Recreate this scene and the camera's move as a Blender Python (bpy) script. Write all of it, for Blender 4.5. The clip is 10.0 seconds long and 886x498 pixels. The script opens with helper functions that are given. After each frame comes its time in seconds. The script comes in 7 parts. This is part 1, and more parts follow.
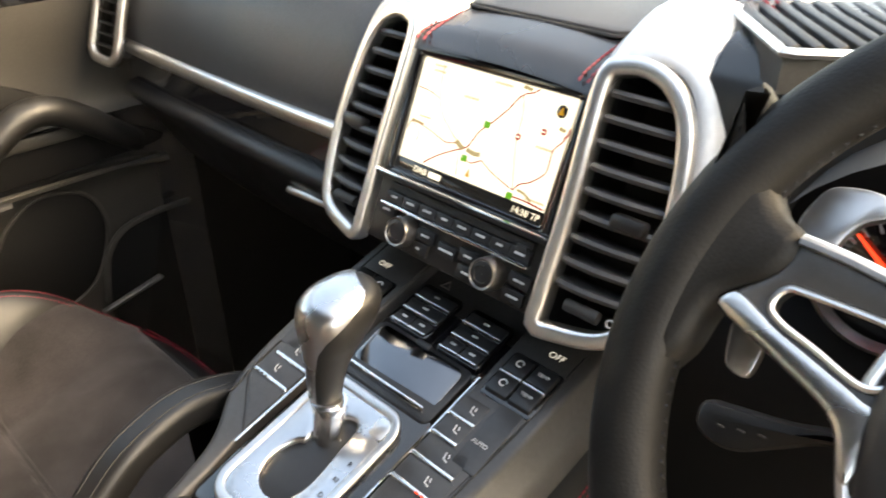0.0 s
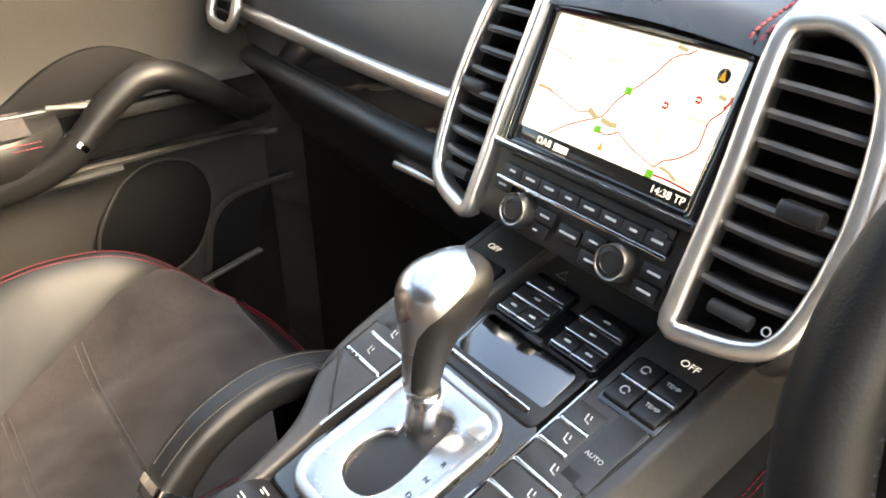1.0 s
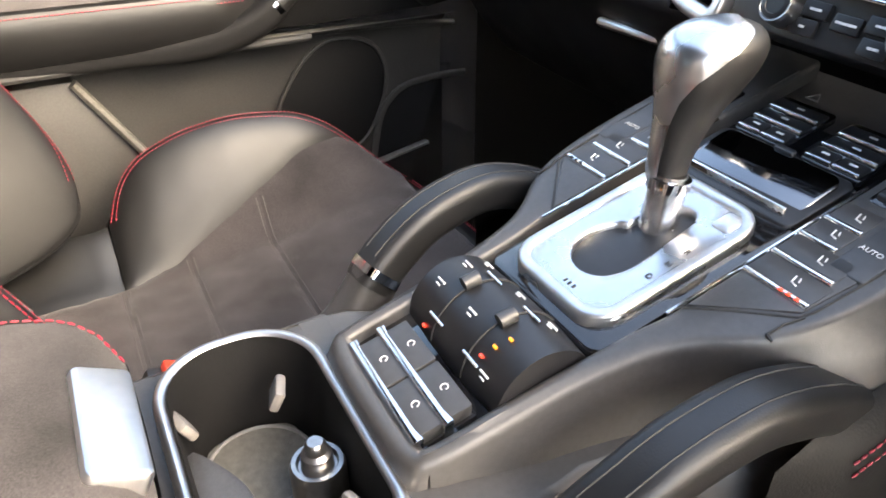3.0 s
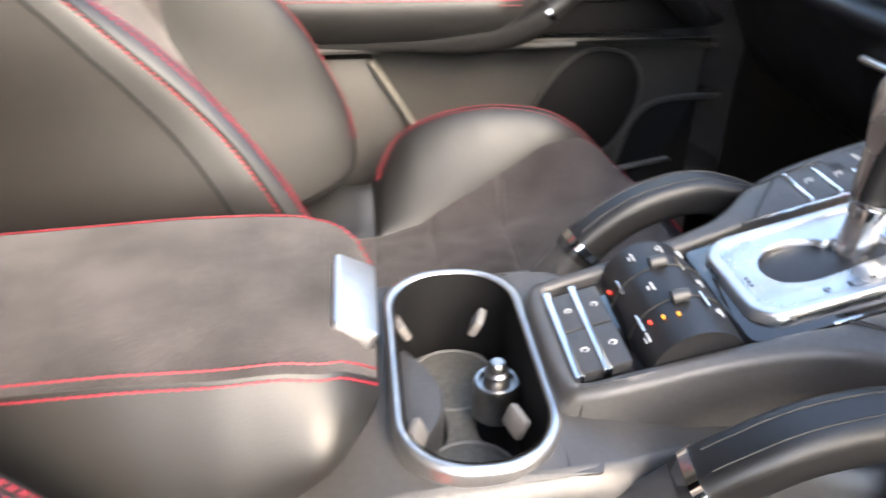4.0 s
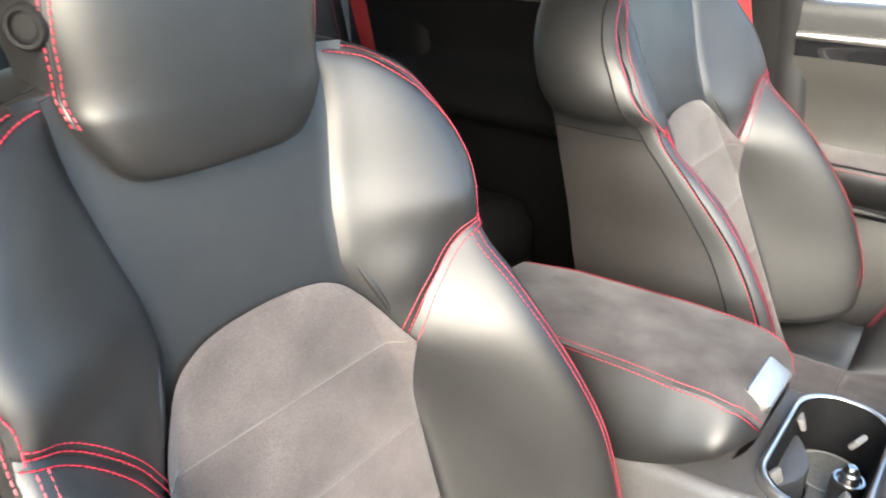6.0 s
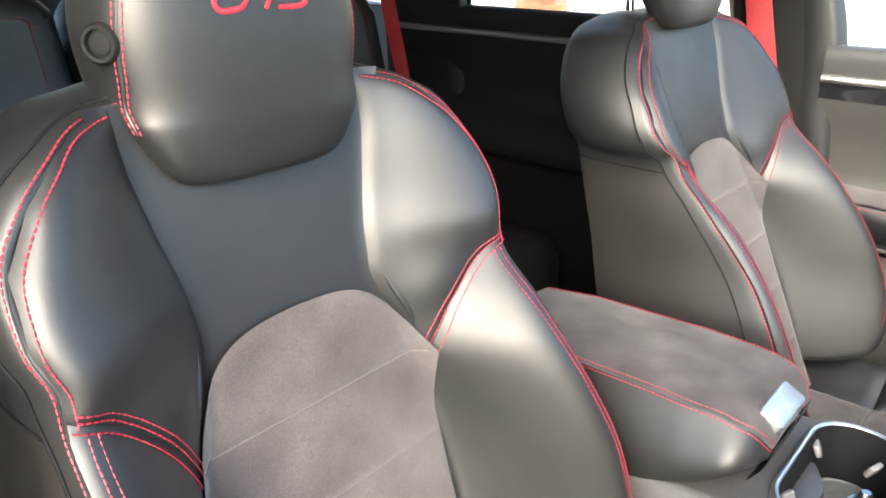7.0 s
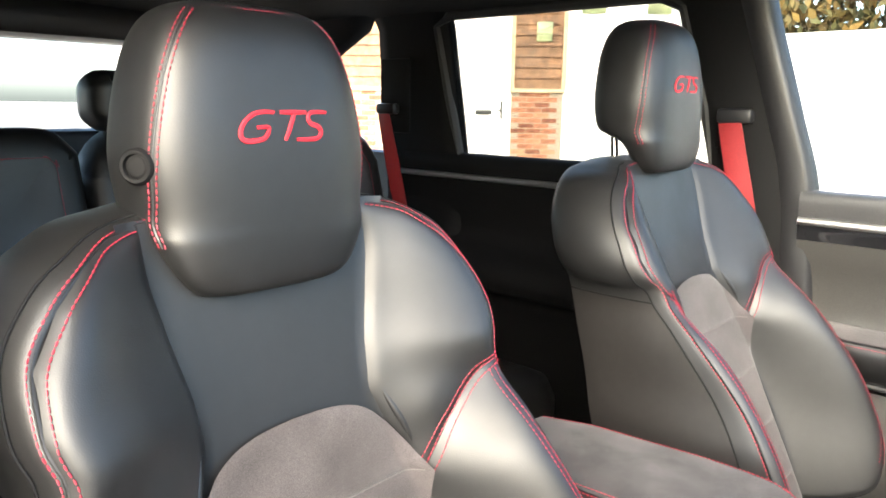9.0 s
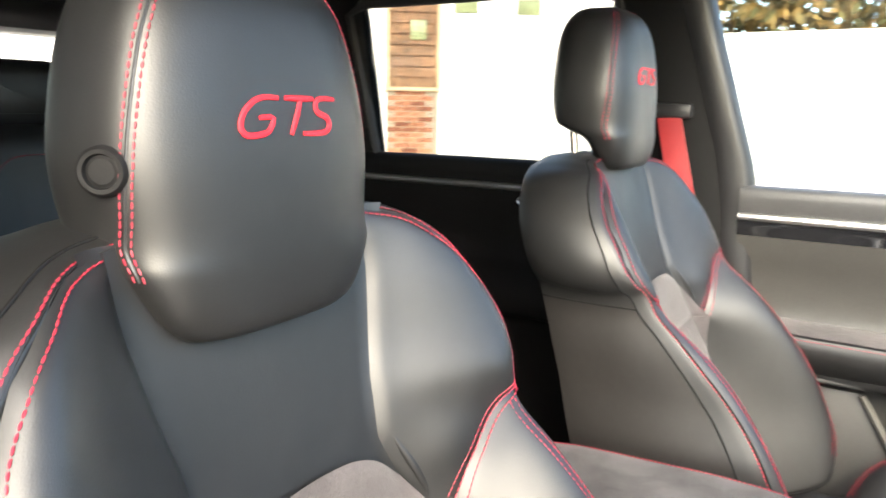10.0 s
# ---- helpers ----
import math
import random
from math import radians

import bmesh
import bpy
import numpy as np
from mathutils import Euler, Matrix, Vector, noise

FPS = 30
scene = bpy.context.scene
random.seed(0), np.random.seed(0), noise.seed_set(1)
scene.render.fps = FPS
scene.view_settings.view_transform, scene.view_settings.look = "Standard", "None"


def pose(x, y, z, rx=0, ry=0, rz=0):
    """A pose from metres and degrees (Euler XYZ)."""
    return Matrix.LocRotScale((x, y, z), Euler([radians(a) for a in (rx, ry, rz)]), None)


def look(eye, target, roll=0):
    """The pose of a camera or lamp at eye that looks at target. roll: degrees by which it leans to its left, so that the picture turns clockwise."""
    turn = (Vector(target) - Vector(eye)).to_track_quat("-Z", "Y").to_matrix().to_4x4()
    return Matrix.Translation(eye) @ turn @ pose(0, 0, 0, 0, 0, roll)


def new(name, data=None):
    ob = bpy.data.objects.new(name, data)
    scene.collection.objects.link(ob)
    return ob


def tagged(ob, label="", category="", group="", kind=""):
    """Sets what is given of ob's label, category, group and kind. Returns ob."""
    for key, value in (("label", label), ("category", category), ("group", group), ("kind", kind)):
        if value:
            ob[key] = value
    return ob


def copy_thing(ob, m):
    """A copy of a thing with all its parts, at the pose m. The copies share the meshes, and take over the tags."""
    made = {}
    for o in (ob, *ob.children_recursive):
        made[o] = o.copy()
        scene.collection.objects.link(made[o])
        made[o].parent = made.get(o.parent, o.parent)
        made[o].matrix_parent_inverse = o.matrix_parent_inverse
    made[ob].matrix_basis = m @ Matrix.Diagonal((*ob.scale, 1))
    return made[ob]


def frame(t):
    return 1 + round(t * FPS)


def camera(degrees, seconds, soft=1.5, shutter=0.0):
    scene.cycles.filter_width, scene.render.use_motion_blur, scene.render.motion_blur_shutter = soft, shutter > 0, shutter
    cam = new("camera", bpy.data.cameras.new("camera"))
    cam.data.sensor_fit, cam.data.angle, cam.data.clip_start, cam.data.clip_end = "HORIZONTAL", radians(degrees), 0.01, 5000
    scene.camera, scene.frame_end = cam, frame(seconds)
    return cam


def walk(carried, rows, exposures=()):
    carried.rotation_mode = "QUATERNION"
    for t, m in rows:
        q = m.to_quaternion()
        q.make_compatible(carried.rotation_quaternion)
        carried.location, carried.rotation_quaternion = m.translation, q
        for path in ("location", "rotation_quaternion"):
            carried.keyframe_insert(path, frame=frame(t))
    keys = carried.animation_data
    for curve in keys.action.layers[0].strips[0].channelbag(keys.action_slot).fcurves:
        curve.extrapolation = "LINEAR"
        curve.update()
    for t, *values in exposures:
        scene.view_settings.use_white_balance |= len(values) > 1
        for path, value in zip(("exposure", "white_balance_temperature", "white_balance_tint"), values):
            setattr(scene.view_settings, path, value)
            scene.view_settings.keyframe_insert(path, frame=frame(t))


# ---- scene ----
cam = camera(62.54, 10.0, soft=1.7, shutter=0.35)
PATH = [
    (0, (0.3342, 0.6120, 1.0745), (-0.2484, 1.2383, 0.5566), 0.33),
    (0.5, (0.3196, 0.6264, 1.0498), (-0.3381, 1.1729, 0.5315), 0.08),
    (1, (0.2903, 0.6342, 1.0289), (-0.3799, 1.1644, 0.5094), 0.01),
    (1.5, (0.2799, 0.6114, 0.9974), (-0.3988, 1.1261, 0.4736), -0.07),
    (2, (0.2784, 0.5773, 0.9569), (-0.4220, 1.0536, 0.4253), -0.12),
    (2.5, (0.2820, 0.5540, 0.9158), (-0.4445, 0.9841, 0.3799), -0.05),
    (2.7, (0.2826, 0.5480, 0.9042), (-0.4528, 0.9595, 0.3658), -0.15),
    (3.8, (0.3362, 0.5324, 0.8994), (-0.4854, 0.7547, 0.3745), 0.67),
    (4, (0.3750, 0.5302, 0.9179), (-0.4697, 0.6284, 0.3918), 0.27),
    (4.5, (0.4802, 0.5436, 0.9921), (-0.3678, 0.4435, 0.4717), 0.29),
    (5, (0.5716, 0.5674, 1.0661), (-0.2335, 0.2836, 0.5454), 0.11),
    (5.5, (0.6572, 0.5986, 1.1174), (-0.0841, 0.1764, 0.5958), 0.02),
    (6, (0.7054, 0.6426, 1.1207), (0.0050, 0.0811, 0.6801), -0.24),
    (6.2, (0.7142, 0.6597, 1.1221), (0.0282, 0.0688, 0.6974), -0.36),
    (7.3, (0.7473, 0.6854, 1.1090), (0.0451, 0.0562, 0.7757), 0.59),
    (7.5, (0.7542, 0.6913, 1.1147), (0.0331, 0.0462, 0.8618), 0.92),
    (8, (0.7661, 0.7081, 1.1120), (0.0334, 0.0568, 0.9144), 0.97),
    (8.5, (0.7754, 0.7213, 1.1048), (0.0388, 0.0736, 0.9100), 1.02),
    (9, (0.7735, 0.7102, 1.0982), (0.0365, 0.0629, 0.9042), 0.89),
    (9.5, (0.7522, 0.6384, 1.0918), (0.0084, -0.0009, 0.8968), 1.00),
    (10, (0.7564, 0.5338, 1.0867), (-0.0845, 0.0279, 0.8943), 0.97),
]
walk(cam, [(t, look(eye, target, roll)) for t, eye, target, roll in PATH], exposures=[(0.0, 3.50, 9200, 7), (1.0, 3.98, 8800, 7), (1.5, 3.98, 8500, 7), (2.0, 3.94, 8200, 7), (2.5, 3.86, 7800, 8), (4.5, 3.72, 6700, 9), (5.0, 3.64, 6550, 5), (5.5, 3.72, 6450, 3), (6.2, 3.75, 6400, 3), (7.5, 3.43, 6350, 3), (10.0, 3.49, 6450, 3)])

# ---- world and light ----
world = bpy.data.worlds.new("sky")
scene.world = world
world.use_nodes = True
wn = world.node_tree.nodes
sky = wn.new("ShaderNodeTexSky")
sky.sky_type, sky.sun_disc = "NISHITA", False
sky.sun_elevation, sky.sun_rotation = radians(34), radians(59)
sky.air_density, sky.dust_density, sky.ozone_density = 0.85, 3.0, 0.5
world.node_tree.links.new(sky.outputs[0], wn["Background"].inputs[0])
wn["Background"].inputs[1].default_value = 0.150
sun_data = bpy.data.lights.new("sun", "SUN")
sun_data.energy, sun_data.angle, sun_data.color = 0.55, radians(45), (1.0, 0.86, 0.74)
sun = new("sun", sun_data)
sun.matrix_world = look((28, 16.8, 22), (0, 0, 0))


# ---- materials ----
def mat(name, color, rough=0.5, metal=0.0, coat=0.0, noise_scale=0.0, noise_amt=0.0, bump=0.0, bump_scale=400.0,
        sheen=0.0, spec=0.5, big_scale=0.0, big_amt=0.0, leather=False, rough_var=0.0):
    m = bpy.data.materials.new(name)
    m.use_nodes = True
    nt = m.node_tree
    b = nt.nodes["Principled BSDF"]
    b.inputs["Base Color"].default_value = (*color, 1)
    b.inputs["Roughness"].default_value = rough
    b.inputs["Metallic"].default_value = metal
    b.inputs["Coat Weight"].default_value = coat
    b.inputs["Sheen Weight"].default_value = sheen
    b.inputs["Sheen Roughness"].default_value = 0.45
    b.inputs["Specular IOR Level"].default_value = spec
    tc = nt.nodes.new("ShaderNodeTexCoord")
    geo_out = tc.outputs["Object"]
    col = None
    for sc, amt in ((noise_scale, noise_amt), (big_scale, big_amt)):
        if not amt:
            continue
        n = nt.nodes.new("ShaderNodeTexNoise")
        n.inputs["Scale"].default_value = sc
        n.inputs["Detail"].default_value = 4
        nt.links.new(geo_out, n.inputs["Vector"])
        mr = nt.nodes.new("ShaderNodeMapRange")
        mr.inputs["From Min"].default_value, mr.inputs["From Max"].default_value = 0.3, 0.7
        mr.inputs["To Min"].default_value, mr.inputs["To Max"].default_value = 1 - amt, 1 + amt
        nt.links.new(n.outputs["Fac"], mr.inputs["Value"])
        vm = nt.nodes.new("ShaderNodeVectorMath")
        vm.operation = "SCALE"
        if col is None:
            vm.inputs[0].default_value = color
        else:
            nt.links.new(col, vm.inputs[0])
        nt.links.new(mr.outputs["Result"], vm.inputs["Scale"])
        col = vm.outputs["Vector"]
    if col is not None:
        nt.links.new(col, b.inputs["Base Color"])
    if rough_var:
        n = nt.nodes.new("ShaderNodeTexNoise")
        n.inputs["Scale"].default_value = 14
        n.inputs["Detail"].default_value = 5
        nt.links.new(geo_out, n.inputs["Vector"])
        mr = nt.nodes.new("ShaderNodeMapRange")
        mr.inputs["From Min"].default_value, mr.inputs["From Max"].default_value = 0.3, 0.7
        mr.inputs["To Min"].default_value, mr.inputs["To Max"].default_value = rough - rough_var, rough + rough_var
        nt.links.new(n.outputs["Fac"], mr.inputs["Value"])
        nt.links.new(mr.outputs["Result"], b.inputs["Roughness"])
    if bump:
        bp = nt.nodes.new("ShaderNodeBump")
        bp.inputs["Strength"].default_value = bump
        bp.inputs["Distance"].default_value = 0.0006
        if leather:
            t = nt.nodes.new("ShaderNodeTexVoronoi")
            t.feature = "SMOOTH_F1"
            t.inputs["Scale"].default_value = bump_scale
            nt.links.new(t.outputs["Distance"], bp.inputs["Height"])
        else:
            t = nt.nodes.new("ShaderNodeTexNoise")
            t.inputs["Scale"].default_value = bump_scale
            t.inputs["Detail"].default_value = 3
            nt.links.new(t.outputs["Fac"], bp.inputs["Height"])
        nt.links.new(geo_out, t.inputs["Vector"])
        nt.links.new(bp.outputs["Normal"], b.inputs["Normal"])
    return m


def glow(name, color, strength):
    m = bpy.data.materials.new(name)
    m.use_nodes = True
    b = m.node_tree.nodes["Principled BSDF"]
    b.inputs["Base Color"].default_value = (0.01, 0.01, 0.01, 1)
    b.inputs["Roughness"].default_value = 0.15
    b.inputs["Emission Color"].default_value = (*color, 1)
    b.inputs["Emission Strength"].default_value = strength
    return m


def pane_glass(name, tint):
    m = bpy.data.materials.new(name)
    m.use_nodes = True
    nt = m.node_tree
    nt.nodes.remove(nt.nodes["Principled BSDF"])
    clear, gloss, mix, face, power, scale = (nt.nodes.new(k) for k in ("ShaderNodeBsdfTransparent", "ShaderNodeBsdfGlossy", "ShaderNodeMixShader", "ShaderNodeLayerWeight", "ShaderNodeMath", "ShaderNodeMath"))
    clear.inputs[0].default_value = (*tint, 1)
    gloss.inputs["Roughness"].default_value = 0.02
    # gloss grows from 4 per cent when seen straight on to all at a grazing angle
    face.inputs["Blend"].default_value = 0.5
    power.operation, power.inputs[1].default_value = "POWER", 5.0
    scale.operation, scale.inputs[1].default_value, scale.inputs[2].default_value = "MULTIPLY_ADD", 0.96, 0.04
    nt.links.new(face.outputs["Facing"], power.inputs[0])
    nt.links.new(power.outputs[0], scale.inputs[0])
    nt.links.new(scale.outputs[0], mix.inputs[0])
    nt.links.new(clear.outputs[0], mix.inputs[1])
    nt.links.new(gloss.outputs[0], mix.inputs[2])
    nt.links.new(mix.outputs[0], nt.nodes["Material Output"].inputs[0])
    return m


DASH_LEATHER = mat("smooth_dash_leather", (0.02, 0.02, 0.021), 0.27, noise_scale=60, noise_amt=0.15, big_scale=5, big_amt=0.12, bump=0.10, bump_scale=900, leather=True, rough_var=0.05, spec=0.8)
LEATHER = mat("black_leather", (0.0072, 0.0072, 0.0074), 0.46, noise_scale=60, noise_amt=0.15, big_scale=5, big_amt=0.12, bump=0.12, bump_scale=900, leather=True, rough_var=0.05, spec=0.55)
SIDE_LEATHER = mat("side_leather", (0.0105, 0.0095, 0.009), 0.45, noise_scale=70, noise_amt=0.15, big_scale=4, big_amt=0.1, bump=0.16, bump_scale=800, leather=True, rough_var=0.05)
SUEDE = mat("dark_suede", (0.05, 0.044, 0.044), 0.95, noise_scale=900, noise_amt=0.3, big_scale=13, big_amt=0.34, bump=0.6, bump_scale=1500, sheen=0.22, spec=0.15)
ARM_SUEDE = mat("brushed_suede", (0.038, 0.034, 0.0335), 0.95, noise_scale=900, noise_amt=0.3, big_scale=15, big_amt=0.55, bump=0.6, bump_scale=1500, sheen=0.14, spec=0.15)
SEAM_GREY = mat("grey_seam_thread", (0.075, 0.066, 0.064), 0.8, noise_scale=800, noise_amt=0.2)
DOOR_SKIN = mat("soft_door_skin", (0.029, 0.0277, 0.0255), 0.55, noise_scale=400, noise_amt=0.15, big_scale=5, big_amt=0.12, bump=0.3, bump_scale=900, rough_var=0.06)
STITCH = mat("red_thread", (0.21, 0.008, 0.022), 0.6, noise_scale=800, noise_amt=0.2)
EMBROIDERY = mat("red_embroidery", (0.5, 0.01, 0.024), 0.55, bump=0.8, bump_scale=1800, noise_scale=900, noise_amt=0.2)
SOFT_PLASTIC = mat("soft_black_plastic", (0.034, 0.034, 0.035), 0.44, noise_scale=300, noise_amt=0.15, big_scale=4, big_amt=0.1, bump=0.4, bump_scale=900)
HARD_PLASTIC = mat("dark_plastic", (0.01, 0.01, 0.011), 0.4, noise_scale=200, noise_amt=0.15, bump=0.15, bump_scale=1200, rough_var=0.06)
CONSOLE = mat("satin_console_plastic", (0.044, 0.0425, 0.042), 0.36, noise_scale=250, noise_amt=0.12, big_scale=6, big_amt=0.08, bump=0.25, bump_scale=1400, rough_var=0.05)
GLOSS = mat("gloss_black", (0.008, 0.008, 0.009), 0.06, coat=0.6, rough_var=0.03, noise_scale=40, noise_amt=0.2)
BUTTON = mat("button_black", (0.032, 0.032, 0.033), 0.36, noise_scale=200, noise_amt=0.1, rough_var=0.05)
ALU = mat("brushed_aluminium", (0.58, 0.58, 0.585), 0.36, 1.0, noise_scale=120, noise_amt=0.06, bump=0.12, bump_scale=2500, rough_var=0.07)
SATIN = mat("satin_silver_trim", (0.75, 0.735, 0.72), 0.34, 1.0, noise_scale=150, noise_amt=0.06, rough_var=0.06)
SHELL = mat("satin_silver_paint", (0.66, 0.652, 0.645), 0.42, 0.8, noise_scale=150, noise_amt=0.06, rough_var=0.05)
SPOKE_SILVER = mat("worn_spoke_silver", (0.624, 0.611, 0.598), 0.3, 1.0, noise_scale=150, noise_amt=0.08, rough_var=0.06)
CHROME = mat("chrome", (0.80, 0.80, 0.81), 0.09, 1.0, rough_var=0.04, noise_scale=40, noise_amt=0.04)
CARPET = mat("black_carpet", (0.005, 0.005, 0.005), 1.0, noise_scale=700, noise_amt=0.5, bump=1.0, bump_scale=900, spec=0.1)
HEADLINER = mat("black_headliner", (0.004, 0.004, 0.004), 0.95, noise_scale=500, noise_amt=0.3, bump=0.5, bump_scale=900, sheen=0.02, spec=0.1)
BELT = mat("red_seat_belt", (0.2, 0.008, 0.011), 0.55, noise_scale=500, noise_amt=0.2, bump=0.7, bump_scale=1100, sheen=0.2)
RED_BUTTON = mat("red_buckle_button", (0.84, 0.042, 0.014), 0.35, noise_scale=60, noise_amt=0.1)
LABEL = mat("pale_print", (0.6, 0.6, 0.59), 0.5, noise_scale=500, noise_amt=0.1)
WHITE_LED = glow("display_digits", (0.9, 0.93, 1.0), 0.0685)
RED_LED = glow("red_indicator", (1.0, 0.06, 0.03), 0.2282)
AMBER_LED = glow("amber_indicator", (1.0, 0.35, 0.03), 0.1996)
MAP = glow("map_display", (1.0, 1.0, 0.97), 0.1426)
ROAD_RED = glow("map_road", (0.50, 0.07, 0.08), 0.07843)
ROAD_GREY = glow("map_minor_road", (0.50, 0.42, 0.28), 0.08556)
TOWN = glow("map_town", (0.52, 0.45, 0.28), 0.08556)
SIGN_GREEN = glow("map_sign", (0.16, 0.62, 0.05), 0.0713)
MAP_PRINT = glow("map_print", (0.62, 0.58, 0.48), 0.1212)
ARROW = glow("map_arrow", (0.75, 0.42, 0.05), 0.0713)
SCREEN_BLACK = glow("display_bar", (0.02, 0.02, 0.02), 0.02852)
DIGITS = glow("display_text", (0.9, 0.9, 0.85), 0.1711)
# near-black for black trim, and for rear-cabin shade put into the colour
TRIM_AND_SHADE = mat("trim_and_shade_black", (0.0035, 0.0035, 0.0038), 0.7, noise_scale=300, noise_amt=0.2, bump=0.3, bump_scale=900, spec=0.2)
WHEEL_LEATHER = mat("worn_wheel_leather", (0.006, 0.006, 0.006), 0.55, noise_scale=90, noise_amt=0.2, big_scale=6, big_amt=0.15, bump=0.25, bump_scale=700, leather=True, rough_var=0.08, spec=0.2)
RUBBER = mat("rubber", (0.02, 0.02, 0.02), 0.7, noise_scale=300, noise_amt=0.2, bump=0.4, bump_scale=800)
RENDER_WHITE = mat("white_paint", (0.80, 0.79, 0.77), 0.5, noise_scale=3, noise_amt=0.05, big_scale=0.6, big_amt=0.05, bump=0.3, bump_scale=60)
TIMBER = mat("weathered_timber", (0.17, 0.09, 0.045), 0.75, noise_scale=12, noise_amt=0.35, big_scale=2, big_amt=0.3, bump=0.8, bump_scale=50)
SOFT_GREEN = mat("pale_green", (0.22, 0.25, 0.13), 0.4, noise_scale=8, noise_amt=0.3)
# tan picked for the warm light an added, unseen fence throws back
BOUNCE_TAN = mat("warm_bounce_tan", (0.50, 0.36, 0.25), 0.8, noise_scale=14, noise_amt=0.25, big_scale=1.5, big_amt=0.2, bump=0.6, bump_scale=40)
PALE_WOOD = mat("pale_timber_trim", (0.46, 0.36, 0.22), 0.7, noise_scale=20, noise_amt=0.2, bump=0.5, bump_scale=40)
MORTAR = mat("mortar", (0.30, 0.25, 0.19), 0.9, noise_scale=60, noise_amt=0.2, bump=0.8, bump_scale=120)
PAVING = mat("pale_paving", (0.44, 0.385, 0.32), 0.8, noise_scale=6, noise_amt=0.2, big_scale=0.4, big_amt=0.15, bump=0.8, bump_scale=30)
IRON = mat("black_iron", (0.02, 0.02, 0.02), 0.4, noise_scale=60, noise_amt=0.2)
BODY_PAINT = mat("dark_car_paint", (0.02, 0.02, 0.022), 0.25, coat=0.8, noise_scale=20, noise_amt=0.1)
GLASS = pane_glass("clear_glass", (0.86, 0.88, 0.87))
REAR_GLASS = pane_glass("grey_tinted_glass", (0.56, 0.57, 0.56))
CLIP_GREY = mat("grey_clip_plastic", (0.14, 0.132, 0.125), 0.42, noise_scale=120, noise_amt=0.1, rough_var=0.05)
WELL_GREY = mat("ribbed_grey_rubber", (0.082, 0.079, 0.070), 0.7, noise_scale=200, noise_amt=0.2, bump=0.4, bump_scale=700)
LIGHT_BLOCK_GLASS = pane_glass("light_blocking_glass", (0.05, 0.052, 0.055))
BARK = mat("bark", (0.12, 0.08, 0.05), 0.9, noise_scale=30, noise_amt=0.4, bump=1.0, bump_scale=60)


def brick_mat():
    m = mat("brick", (0.27, 0.10, 0.05), 0.85, noise_scale=30, noise_amt=0.3, bump=1.0, bump_scale=90)
    nt = m.node_tree
    b = nt.nodes["Principled BSDF"]
    src = b.inputs["Base Color"].links[0].from_socket
    info = nt.nodes.new("ShaderNodeObjectInfo")
    ramp = nt.nodes.new("ShaderNodeValToRGB")
    ramp.color_ramp.elements[0].color = (0.55, 0.5, 0.5, 1)
    ramp.color_ramp.elements[1].color = (1.6, 1.9, 2.1, 1)
    nt.links.new(info.outputs["Random"], ramp.inputs["Fac"])
    mul = nt.nodes.new("ShaderNodeVectorMath")
    mul.operation = "MULTIPLY"
    nt.links.new(src, mul.inputs[0])
    nt.links.new(ramp.outputs["Color"], mul.inputs[1])
    nt.links.new(mul.outputs["Vector"], b.inputs["Base Color"])
    return m


def leaf_mat():
    m = mat("hedge_leaf", (0.062, 0.046, 0.012), 0.75, noise_scale=4, noise_amt=0.4)
    nt = m.node_tree
    b = nt.nodes["Principled BSDF"]
    src = b.inputs["Base Color"].links[0].from_socket
    g = nt.nodes.new("ShaderNodeNewGeometry")
    ramp = nt.nodes.new("ShaderNodeValToRGB")
    ramp.color_ramp.elements[0].color = (0.5, 0.8, 0.6, 1)
    ramp.color_ramp.elements[1].color = (2.2, 1.7, 1.2, 1)
    nt.links.new(g.outputs["Random Per Island"], ramp.inputs["Fac"])
    mul = nt.nodes.new("ShaderNodeVectorMath")
    mul.operation = "MULTIPLY"
    nt.links.new(src, mul.inputs[0])
    nt.links.new(ramp.outputs["Color"], mul.inputs[1])
    nt.links.new(mul.outputs["Vector"], b.inputs["Base Color"])
    return m


BRICK, LEAF = brick_mat(), leaf_mat()
LID = mat("dark_mirror_lid", (0.13, 0.135, 0.145), 0.09, 1.0, coat=0.5, noise_scale=30, noise_amt=0.08, rough_var=0.03)
LEVER_SILVER = mat("polished_lever_silver", (0.55, 0.55, 0.56), 0.27, 1.0, noise_scale=60, noise_amt=0.05, rough_var=0.04)
KNOB = mat("dark_knurled_silver", (0.36, 0.355, 0.35), 0.3, 1.0, noise_scale=200, noise_amt=0.1, rough_var=0.05)


# ---- mesh tools ----
def part(name, bm, material, parent=None, label="", sharp=38):
    me = bpy.data.meshes.new(name)
    bmesh.ops.recalc_face_normals(bm, faces=bm.faces)
    bm.to_mesh(me)
    bm.free()
    for p in me.polygons:
        p.use_smooth = True
    me.set_sharp_from_angle(angle=radians(sharp))
    me.materials.append(material)
    ob = new(name, me)
    ob.parent = parent
    if label:
        tagged(ob, label)
    return ob


def thing(name, label, category, group="", kind="", at=(0, 0, 0)):
    ob = new(name)
    ob.location = at
    ob.empty_display_size = 0.05
    return tagged(ob, label, category, group, kind)


def lerp_table(x, table):
    return float(np.interp(x, [t[0] for t in table], [t[1] for t in table]))


